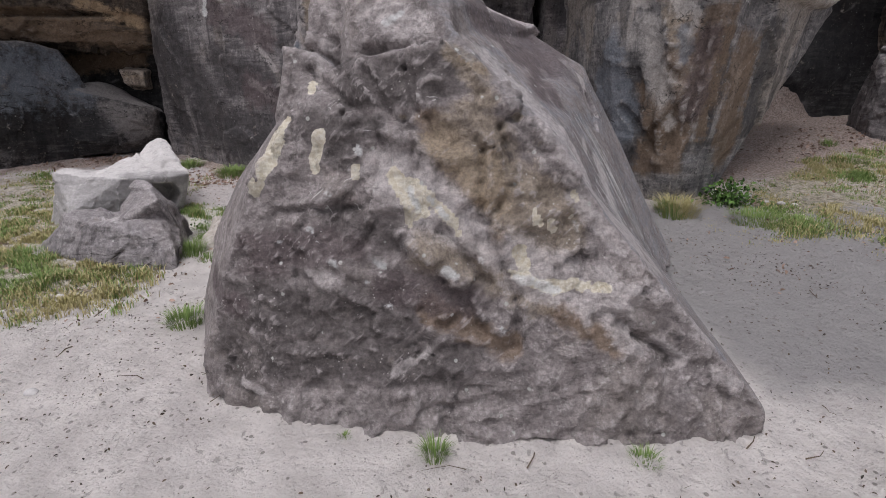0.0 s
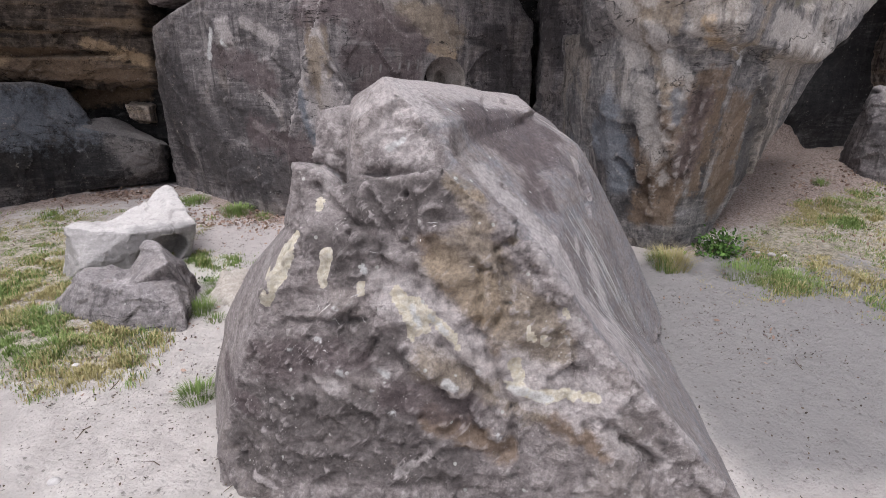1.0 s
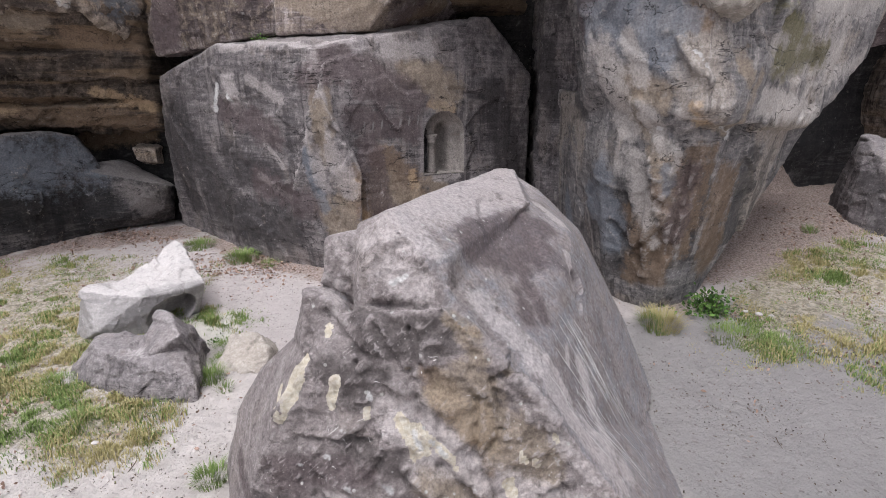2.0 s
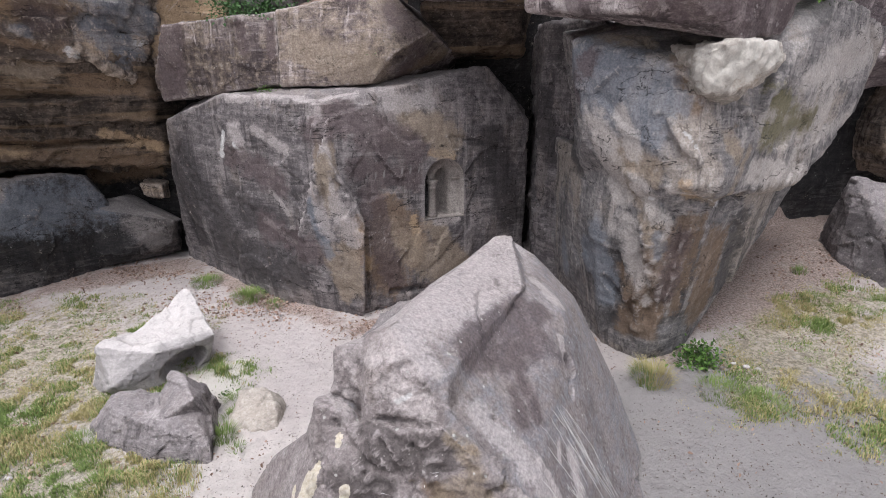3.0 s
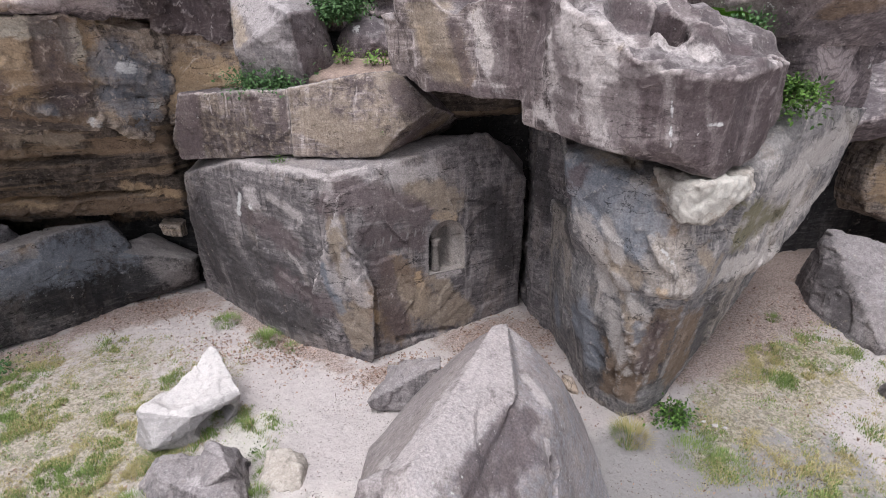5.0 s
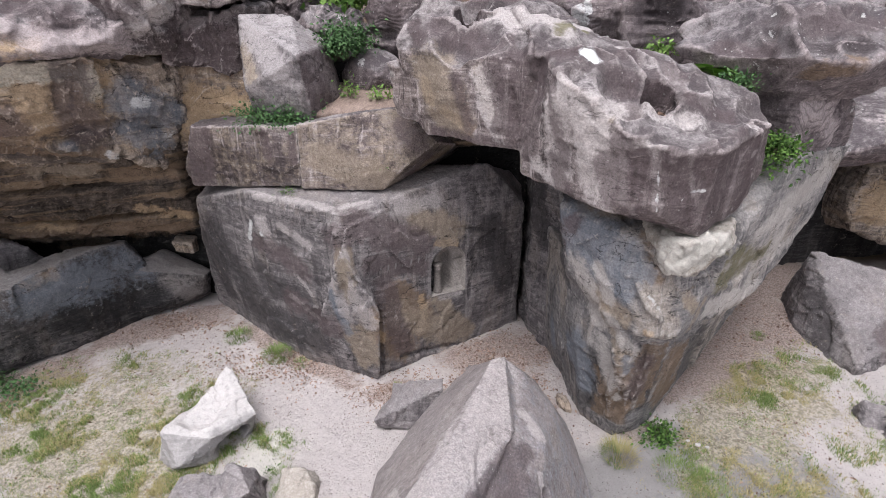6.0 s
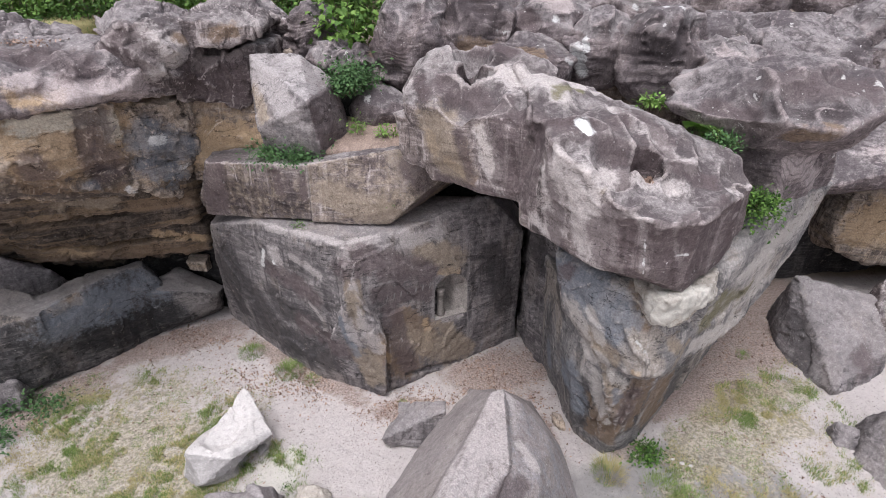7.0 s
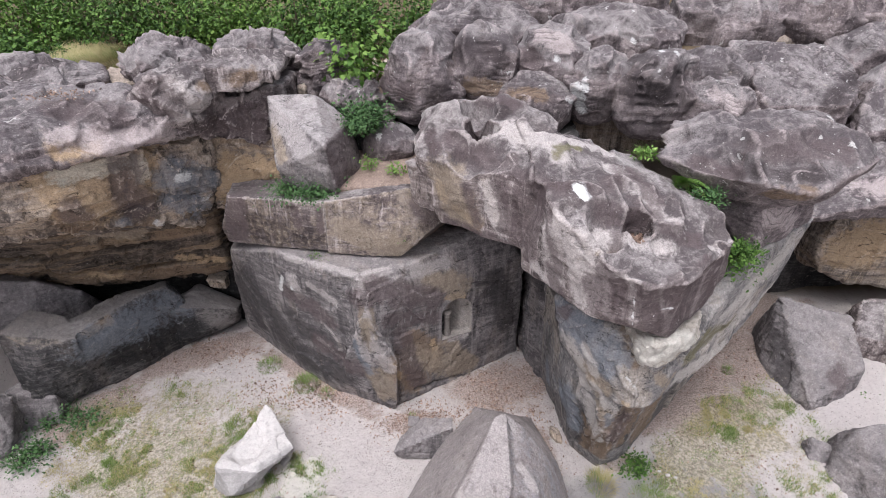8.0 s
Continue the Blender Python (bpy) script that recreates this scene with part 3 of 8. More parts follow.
MARKS["front_boulder"] += [
    ("pale", (0.95, 3.06, 0.65), (1.18, 3.0, 0.39), 0.074),
    ("shade", (-1.21, 3.29, 0.59), (-0.88, 3.18, 0.4), 0.103),
    ("shade", (-0.67, 3.3, 1.07), (-0.39, 3.2, 0.99), 0.07),
    ("cut 0.05", (-0.34, 3.19, 1.24), (-0.54, 3.19, 0.92), 0.038),
    ("cut 0.05", (0.06, 3.06, 0.74), (0.25, 3.03, 0.41), 0.039),
    ("rib 0.04", (0.36, 3.41, 1.87), (0.72, 3.21, 1.23), 0.033),
    ("cut 0.05", (0.28, 3.14, 1.1), (0.42, 3.18, 1.33), 0.03),
    ("plum", (0.5, 4.73, 2.05), (1.11, 5.12, 1.71), 0.207),
    ("plum", (0.74, 5.38, 2.2), (0.95, 5.36, 1.84), 0.161),
    ("pale", (-0.44, 4.31, 2.64), (0.45, 5.07, 2.59), 0.166),
    ("pale", (-0.25, 3.24, 1.4), (-0.2, 3.21, 1.3), 0.033),
    ("chalk", (-0.2, 3.21, 1.3), (-0.15, 3.17, 1.19), 0.022),
]
MARKS["front_boulder"] += [
    ("chalk", (-0.08, 3.18, 1.25), (0.02, 3.17, 1.13), 0.019),
    ("chalk", (0.45, 3.09, 0.77), (0.54, 3.08, 0.75), 0.027),
    ("chalk", (0.58, 3.07, 0.73), (0.71, 3.09, 0.69), 0.024),
    ("pale", (-0.31, 3.28, 1.44), (0.02, 3.17, 1.17), 0.11),
    ("ochre", (-0.01, 3.27, 1.57), (0.32, 3.19, 1.24), 0.095),
    ("cream", (-0.2, 3.22, 1.36), (-0.17, 3.18, 1.26), 0.026),
    ("cream", (-0.15, 3.18, 1.25), (-0.1, 3.17, 1.16), 0.022),
    ("cream", (0.06, 3.16, 1.14), (0.1, 3.15, 1.02), 0.019),
    ("cream", (0.38, 3.11, 0.81), (0.49, 3.08, 0.77), 0.031),
    ("cream", (0.54, 3.08, 0.75), (0.7, 3.09, 0.69), 0.035),
    ("cream", (0.82, 3.21, 1.07), (0.83, 3.2, 1.01), 0.016),
    ("chalk", (-0.73, 3.28, 1.26), (-0.71, 3.28, 1.25), 0.012),
]
MARKS["front_boulder"] += [
    ("chalk", (-0.49, 3.14, 0.73), (-0.47, 3.14, 0.71), 0.012),
    ("chalk", (-0.14, 3.11, 0.96), (-0.13, 3.11, 0.95), 0.015),
    ("chalk", (0.23, 3.11, 0.88), (0.24, 3.1, 0.86), 0.015),
    ("chalk", (-1.07, 3.33, 0.93), (-1.05, 3.32, 0.92), 0.012),
    ("chalk", (0.36, 3.02, 0.46), (0.38, 3.02, 0.44), 0.016),
]
MARKS["carved_block"] += [
    ("pale", (-2.19, 9.4, 4.22), (-2.03, 9.15, 3.47), 0.082),
    ("tan", (-2.02, 9.18, 3.46), (-2.0, 9.19, 2.4), 0.134),
    ("pale", (-1.86, 9.13, 2.42), (-1.6, 9.08, 1.88), 0.211),
    ("tan", (-1.74, 9.18, 1.61), (-1.57, 9.22, 0.87), 0.176),
    # Darker at the left end, low on the left face and far right.
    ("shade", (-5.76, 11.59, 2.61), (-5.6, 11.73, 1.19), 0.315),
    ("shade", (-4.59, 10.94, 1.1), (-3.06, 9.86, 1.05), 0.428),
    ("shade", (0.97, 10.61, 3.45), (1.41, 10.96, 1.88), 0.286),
    ("tan", (-0.16, 10.1, 3.83), (0.03, 10.2, 3.32), 0.165),
    ("rust", (-0.89, 9.75, 1.96), (-0.58, 9.85, 1.3), 0.204),
    ("rust", (-1.19, 9.62, 1.16), (-1.08, 9.62, 0.85), 0.182),
    ("tan", (0.17, 10.21, 1.4), (0.55, 10.48, 0.82), 0.132),
]
MARKS["carved_block"] += [
    ("plum", (-1.38, 9.51, 3.69), (-0.48, 9.91, 3.39), 0.255),
    ("plum", (-1.31, 9.53, 2.62), (-0.97, 9.68, 0.88), 0.199),
    ("pale", (-0.12, 10.09, 1.94), (0.23, 10.25, 1.93), 0.092),
    ("pale", (-4.03, 10.29, 4.26), (-2.26, 9.57, 4.27), 0.077),
    ("pale", (-2.11, 9.61, 4.28), (-0.87, 9.82, 4.35), 0.062),
    ("cut 0.07", (-1.44, 9.46, 1.9), (-1.47, 9.48, 0.48), 0.065),
    ("cut 0.05", (-1.89, 9.09, 2.89), (-1.65, 9.06, 2.75), 0.061),
    ("cut 0.10", (-0.98, 9.65, 0.62), (0.18, 10.25, 0.51), 0.071),
    ("cut 0.05", (-2.14, 9.29, 3.74), (-2.07, 9.2, 2.51), 0.051),
    ("plum", (-2.25, 9.33, 3.73), (-1.46, 9.49, 3.9), 0.204),
]
MARKS["carved_block"] += [
    ("plum", (-4.1, 10.36, 3.17), (-3.11, 9.87, 2.74), 0.234),
    ("plum", (-3.49, 10.07, 1.84), (-2.47, 9.45, 1.49), 0.234),
    ("blue", (-2.35, 9.3, 2.47), (-2.12, 9.35, 1.53), 0.109),
    ("tan", (-2.01, 9.33, 1.42), (-1.86, 9.42, 0.64), 0.135),
    ("pale", (-0.97, 9.73, 4.16), (-0.26, 10.08, 4.21), 0.15),
    ("tan", (-1.05, 9.63, 1.77), (0.18, 10.23, 0.87), 0.299),
    ("pale", (-2.31, 9.26, 2.82), (-2.08, 9.28, 1.91), 0.107),
    ("chalk", (-2.08, 9.24, 3.7), (-2.05, 9.18, 3.55), 0.016),
    ("ochre", (-1.51, 9.07, 2.0), (-1.45, 9.49, 1.23), 0.096),
    ("pale", (-1.99, 9.19, 3.46), (-1.9, 9.13, 2.53), 0.051),
    ("tan", (-0.58, 9.91, 3.92), (0.05, 10.21, 3.54), 0.239),
]
MARKS["carved_block"] += [
    ("pale", (-3.93, 10.25, 3.7), (-3.82, 10.2, 3.16), 0.142),
    ("pale", (-3.45, 9.96, 3.71), (-2.78, 9.68, 3.34), 0.09),
]
MARKS["leaning_pillar"] += [
    ("rust", (2.36, 7.36, 3.53), (2.47, 7.27, 3.46), 0.068),
    ("rust", (2.59, 7.08, 3.71), (2.6, 7.07, 3.68), 0.05),
    ("blue", (1.93, 7.57, 4.67), (2.58, 7.05, 4.37), 0.409),
    ("blue", (2.76, 6.91, 4.33), (3.19, 6.85, 3.87), 0.073),
    ("blue", (2.28, 8.39, 1.96), (2.57, 7.89, 1.57), 0.197),
    ("chalk", (3.13, 6.84, 3.93), (3.2, 6.85, 3.87), 0.049),
    ("blue", (3.33, 6.94, 3.36), (3.58, 6.91, 3.23), 0.077),
    ("pale", (2.19, 7.47, 3.84), (2.49, 7.37, 3.06), 0.154),
    ("tan", (3.25, 6.95, 3.19), (3.55, 6.92, 3.14), 0.104),
    ("rust", (3.08, 7.1, 2.55), (3.42, 7.12, 1.98), 0.215),
    ("rust", (3.6, 7.02, 2.76), (3.53, 7.35, 1.25), 0.13),
    ("tan", (3.94, 7.1, 3.74), (3.7, 7.0, 3.07), 0.115),
]
MARKS["leaning_pillar"] += [
    ("moss", (4.2, 7.16, 4.46), (5.31, 8.2, 3.97), 0.17),
    ("pale", (5.0, 8.07, 3.44), (7.05, 9.62, 4.06), 0.155),
    ("pale", (2.65, 7.11, 3.24), (2.95, 7.07, 2.83), 0.12),
    ("shade", (2.89, 7.61, 1.3), (3.27, 7.31, 1.07), 0.195),
    ("shade", (2.01, 7.83, 3.4), (2.15, 7.63, 3.33), 0.071),
    ("cut 0.06", (3.71, 7.0, 3.11), (4.2, 7.38, 3.44), 0.064),
    ("cut 0.08", (2.17, 8.69, 2.15), (2.33, 8.78, 1.56), 0.072),
    ("cut 0.06", (2.64, 7.21, 3.12), (2.9, 7.02, 3.04), 0.051),
    ("cut 0.12", (1.91, 8.01, 4.27), (2.15, 7.63, 3.33), 0.096),
    ("rib 0.08", (3.1, 6.97, 3.2), (2.96, 7.24, 1.91), 0.124),
    ("cut 0.05", (4.59, 7.71, 3.63), (6.95, 9.5, 4.16), 0.065),
    ("rib 0.07", (3.25, 6.85, 3.89), (2.72, 6.96, 4.24), 0.081),
]
MARKS["leaning_pillar"] += [
    ("pale", (2.6, 7.42, 2.59), (2.93, 7.38, 1.84), 0.182),
    ("pale", (2.06, 7.55, 4.11), (2.22, 7.43, 3.81), 0.169),
    ("tan", (2.82, 7.14, 2.79), (3.08, 7.04, 2.39), 0.124),
    ("rust", (3.42, 7.07, 2.38), (3.18, 7.23, 1.53), 0.148),
    ("rust", (2.95, 7.53, 1.35), (2.91, 7.78, 0.77), 0.12),
    ("pale", (2.88, 6.96, 3.62), (3.44, 6.91, 3.31), 0.118),
    ("rib 0.07", (3.78, 6.99, 4.23), (3.67, 7.05, 2.83), 0.105),
    ("rib 0.06", (2.53, 7.23, 3.37), (3.18, 7.23, 1.53), 0.124),
    ("cut 0.07", (3.35, 7.15, 1.96), (3.54, 6.97, 2.87), 0.072),
    ("cut 0.06", (2.57, 7.89, 1.57), (3.0, 7.53, 0.93), 0.079),
    ("cut 0.05", (2.95, 7.07, 2.83), (3.42, 7.12, 1.98), 0.063),
    ("rust", (2.98, 7.13, 2.12), (2.95, 7.65, 0.92), 0.221),
]
MARKS["leaning_pillar"] += [
    ("rust", (4.06, 7.45, 2.27), (4.09, 7.88, 1.05), 0.28),
    ("shade", (4.53, 7.72, 2.57), (4.62, 8.19, 1.35), 0.214),
    ("shade", (2.63, 7.57, 2.13), (2.77, 7.85, 0.97), 0.192),
    ("plum", (3.31, 7.06, 2.51), (3.3, 7.2, 1.56), 0.166),
    ("blue", (2.29, 7.19, 4.65), (2.69, 7.0, 4.0), 0.162),
    ("pale", (2.36, 7.24, 4.18), (2.53, 7.12, 3.73), 0.116),
    ("rust", (3.03, 7.2, 1.94), (3.06, 7.43, 0.99), 0.114),
    ("rust", (3.45, 6.87, 3.65), (3.57, 6.95, 4.01), 0.119),
    ("shade", (3.61, 7.39, 1.43), (3.72, 7.17, 2.33), 0.098),
    ("blue", (2.12, 9.49, 1.7), (2.24, 9.38, 1.27), 0.135),
    ("pale", (3.09, 7.01, 2.85), (3.1, 7.06, 2.29), 0.062),
    ("plum", (1.98, 7.53, 4.9), (1.89, 7.97, 4.36), 0.134),
]
MARKS["leaning_pillar"] += [
    ("tan", (2.13, 7.55, 5.05), (2.59, 7.36, 5.11), 0.133),
]
MARKS["nose"] += [
    ("tan", (3.37, 6.46, 4.61), (3.66, 6.51, 4.68), 0.095),
    ("pale", (3.12, 6.44, 4.84), (3.65, 6.46, 4.94), 0.233),
    ("pale", (3.07, 6.45, 4.76), (3.73, 6.48, 4.92), 0.234),
]
MARKS["inner_rock"] += [
    ("shade", (1.86, 11.01, 3.83), (1.99, 10.12, 2.94), 0.204),
]
MARKS["split_slab.001"] += [
    ("tan", (-2.62, 10.11, 4.97), (-1.89, 9.95, 4.72), 0.12),
    ("plum", (-0.75, 10.14, 5.6), (-0.47, 10.34, 5.0), 0.213),
    ("rust", (-0.69, 10.37, 4.77), (-0.05, 10.94, 5.01), 0.136),
]
MARKS["split_slab"] += [
    ("shade", (-4.88, 10.79, 4.98), (-3.18, 10.23, 4.91), 0.214),
    ("plum", (-5.03, 10.77, 5.44), (-5.2, 11.0, 4.3), 0.153),
    ("plum", (-3.66, 10.36, 5.55), (-3.61, 10.34, 5.11), 0.082),
    ("plum", (-3.07, 10.23, 5.5), (-3.06, 10.21, 5.02), 0.068),
]
MARKS["cap_rock"] += [
    ("plum", (1.2, 7.74, 6.44), (1.16, 7.77, 5.88), 0.122),
    ("plum", (2.16, 6.5, 6.34), (2.33, 6.51, 5.7), 0.141),
    ("plum", (2.66, 6.21, 6.14), (2.92, 6.32, 5.38), 0.188),
    ("plum", (3.16, 6.25, 6.34), (3.28, 6.4, 5.58), 0.161),
    ("plum", (3.83, 6.74, 6.43), (3.97, 6.9, 5.88), 0.106),
    ("pale", (1.43, 7.06, 6.95), (1.66, 7.24, 5.78), 0.145),
    ("pale", (1.74, 6.83, 6.45), (2.04, 6.76, 5.61), 0.127),
    ("pale", (1.32, 7.62, 5.75), (1.62, 7.31, 5.46), 0.121),
    ("tan", (-0.31, 8.85, 6.88), (-0.22, 8.91, 6.24), 0.174),
    ("tan", (0.48, 8.43, 6.94), (0.67, 8.34, 6.35), 0.11),
    ("plum", (0.1, 8.56, 6.83), (0.34, 8.58, 6.03), 0.094),
    ("plum", (0.83, 8.22, 6.59), (0.79, 8.29, 6.1), 0.109),
]
MARKS["cap_rock"] += [
    ("lichen", (1.82, 7.42, 7.37), (1.9, 7.26, 7.32), 0.1),
    ("moss", (1.62, 8.34, 7.57), (1.83, 8.49, 7.61), 0.103),
    ("shade", (-0.59, 9.4, 7.69), (-0.47, 8.94, 7.13), 0.108),
    ("shade", (2.88, 7.69, 6.69), (3.12, 7.54, 6.6), 0.126),
    ("shade", (1.27, 7.93, 7.01), (1.63, 7.52, 7.35), 0.131),
    ("cut 0.05", (1.58, 7.14, 7.11), (1.83, 6.73, 6.61), 0.054),
    ("cut 0.05", (0.94, 8.13, 6.73), (1.1, 8.05, 5.98), 0.054),
    ("cut 0.04", (0.07, 9.52, 7.16), (0.89, 8.21, 7.13), 0.084),
    ("plum", (-0.15, 9.11, 7.51), (0.83, 8.37, 7.27), 0.22),
    ("plum", (1.63, 7.5, 7.34), (2.36, 7.29, 6.94), 0.202),
    ("pale", (0.88, 9.13, 7.72), (1.77, 8.36, 7.59), 0.202),
]
MARKS["cap_rock"] += [
    ("pale", (2.16, 7.06, 6.66), (3.28, 7.04, 6.46), 0.141),
    ("plum", (0.64, 8.31, 6.97), (1.11, 8.01, 6.79), 0.14),
    # These three put the shade of the two pits into the colour.
    ("plum", (2.79, 7.7, 6.65), (3.11, 7.52, 6.74), 0.142),
    ("shade", (2.9, 7.68, 6.74), (3.02, 7.62, 6.78), 0.101),
    ("shade", (0.27, 9.51, 7.43), (0.57, 9.53, 7.48), 0.121),
    ("plum", (1.36, 7.23, 7.1), (1.47, 7.19, 6.31), 0.073),
    ("plum", (2.44, 7.1, 6.66), (2.42, 6.46, 5.75), 0.096),
    ("plum", (2.68, 6.12, 6.37), (2.94, 6.3, 5.58), 0.08),
    ("pale", (1.78, 6.74, 6.84), (1.91, 6.76, 6.13), 0.087),
    ("pale", (2.5, 6.29, 6.3), (2.65, 6.25, 5.6), 0.064),
    ("plum", (3.36, 6.82, 6.19), (3.34, 6.4, 5.7), 0.082),
]
MARKS["cap_rock"] += [
    ("pale", (2.91, 6.16, 6.35), (3.15, 6.38, 5.71), 0.041),
]
MARKS["leaning_slab"] += [
    ("blue", (-9.0, 9.9, 2.14), (-7.47, 11.15, 2.02), 0.495),
    ("shade", (-8.8, 10.3, 1.21), (-7.6, 11.24, 1.1), 0.258),
    ("pale", (-6.99, 11.61, 1.45), (-6.66, 11.91, 0.91), 0.227),
    ("ochre", (-9.07, 9.87, 2.44), (-8.73, 10.21, 2.5), 0.154),
    ("shade", (-8.44, 10.49, 1.41), (-7.69, 11.18, 1.04), 0.574),
    ("shade", (-9.82, 9.91, 2.71), (-7.84, 11.11, 2.32), 0.191),
]
MARKS["white_boulder"] += [
    # Painted shade under the white boulder's lip.
    ("shade", (-4.26, 7.2, 0.61), (-3.74, 7.71, 0.63), 0.138),
    ("pale", (-4.38, 7.59, 0.39), (-4.27, 7.58, 0.25), 0.158),
]
MARKS["rear_cap_rock"] += [
    # Painted shade beneath the rear cap's rim.
    ("shade", (4.92, 7.93, 7.49), (5.93, 7.88, 7.42), 0.173),
    ("rust", (5.25, 7.94, 6.99), (5.64, 7.57, 7.19), 0.126),
    ("pale", (5.62, 8.29, 6.43), (6.62, 8.99, 5.86), 0.184),
    ("plum", (4.19, 8.68, 7.27), (4.78, 8.2, 7.25), 0.128),
    ("plum", (5.21, 8.39, 7.78), (6.43, 8.4, 7.57), 0.304),
]
MARKS["alcove"] += [
    ("ochre", (-5.48, 11.75, 5.59), (-5.13, 11.75, 5.58), 0.441),
    ("rust", (-5.87, 11.78, 5.93), (-4.85, 11.79, 5.87), 0.239),
]
MARKS["hollow"] += [
    ("rust", (-8.33, 12.77, 2.36), (-6.92, 12.83, 2.5), 0.175),
    # Wide shade marks put the hollow's own shade into the colour.
    ("shade", (-8.31, 12.77, 2.6), (-7.35, 12.77, 3.01), 1.131),
    ("tan", (-10.27, 12.82, 1.88), (-9.13, 12.82, 2.05), 0.151),
    ("shade", (-10.04, 12.86, 2.88), (-8.04, 12.78, 3.0), 0.497),
    ("shade", (-7.79, 12.79, 3.0), (-6.99, 12.82, 2.64), 0.47),
]
MARKS["grey_boulder"] += [
    ("pale", (-3.88, 6.05, 0.43), (-3.7, 5.92, 0.27), 0.082),
    ("pale", (-3.51, 5.94, 0.18), (-3.32, 5.95, 0.01), 0.115),
]
MARKS["right_boulder"] += [
    ("plum", (9.48, 9.34, 1.34), (9.6, 9.25, 1.24), 0.284),
    ("shade", (8.38, 10.29, 1.79), (8.32, 9.54, 0.94), 0.209),
]
MARKS["hump.004"] += [
    ("shade", (3.95, 11.67, 7.84), (4.9, 11.65, 7.79), 0.332),
    ("cut 0.06", (3.95, 11.75, 8.16), (5.0, 11.8, 8.14), 0.055),
    ("cut 0.06", (3.95, 11.67, 8.0), (5.13, 12.02, 7.92), 0.055),
    ("cut 0.06", (3.95, 11.67, 7.83), (4.96, 11.68, 7.82), 0.055),
    ("cut 0.06", (3.96, 11.66, 7.65), (4.91, 11.6, 7.65), 0.056),
    ("cut 0.06", (3.98, 11.64, 7.46), (4.87, 11.54, 7.47), 0.056),
    ("chalk", (4.54, 12.15, 8.53), (4.53, 12.05, 8.53), 0.043),
    ("chalk", (4.81, 12.0, 8.54), (4.76, 11.74, 8.53), 0.042),
    ("shade", (4.04, 12.62, 8.22), (4.15, 11.66, 8.39), 0.177),
]
MARKS["hump.001"] += [
    ("shade", (0.14, 12.43, 8.53), (0.92, 12.46, 8.47), 0.275),
    ("rust", (0.29, 12.24, 7.73), (0.95, 12.25, 7.63), 0.151),
    ("cut 0.05", (0.14, 12.47, 8.63), (0.92, 12.58, 8.59), 0.055),
    ("cut 0.05", (0.14, 12.37, 8.44), (0.92, 12.41, 8.4), 0.055),
]
MARKS["hump.019"] += [
    ("rust", (-1.86, 12.86, 7.45), (-1.86, 12.86, 7.45), 0.131),
]
MARKS["hump.002"] += [
    ("chalk", (2.36, 12.78, 8.22), (2.4, 12.78, 8.21), 0.072),
    ("plum", (1.68, 13.09, 8.09), (1.68, 13.09, 8.09), 0.322),
    ("pale", (2.03, 13.14, 8.72), (2.55, 12.89, 8.51), 0.203),
]
MARKS["hump"] += [
    ("cut 0.2", (-1.75, 12.72, 7.23), (-1.17, 12.21, 7.17), 0.13),
    ("plum", (-1.83, 12.87, 7.63), (-1.13, 12.1, 7.59), 0.195),
]
MARKS["face"] += [
    ("ochre", (10.49, 11.98, 3.46), (11.17, 11.79, 3.88), 0.498),
]
MARKS["roof"] += [
    ("pale", (9.53, 11.45, 5.23), (10.07, 11.25, 5.58), 0.312),
]
MARKS["hump.020"] += [
    ("shade", (-9.73, 11.57, 8.04), (-9.3, 12.48, 8.08), 0.261),
]
# Both marks paint the deep shade at the back of the gap.
MARKS["back_wall"] += [
    ("shade", (8.51, 12.73, 2.29), (9.26, 12.95, 2.79), 0.845),
    ("shade", (9.0, 12.93, 3.36), (9.62, 13.06, 3.01), 0.688),
]
MARKS["hump.006"] += [
    ("chalk", (2.57, 12.07, 7.48), (2.69, 12.11, 7.38), 0.042),
    ("rust", (1.26, 12.09, 7.57), (1.97, 12.04, 7.56), 0.137),
]
MARKS["hump.008"] += [
    ("chalk", (4.59, 14.3, 8.38), (4.65, 14.27, 8.33), 0.05),
]
MARKS["hump.005"] += [
    ("pale", (5.77, 11.61, 7.74), (6.16, 11.47, 7.46), 0.175),
]
MARKS["hump.007"] += [
    ("shade", (6.7, 12.95, 7.99), (6.91, 12.79, 7.7), 0.13),
]
MARKS["ridge_block"] += [
    ("shade", (9.04, 12.57, 7.28), (10.3, 13.74, 7.61), 0.19),
]
MARKS["hump.003"] += [
    ("chalk", (2.94, 12.24, 7.89), (2.98, 12.09, 7.67), 0.056),
    ("chalk", (2.9, 12.13, 7.6), (2.99, 12.1, 7.46), 0.042),
]
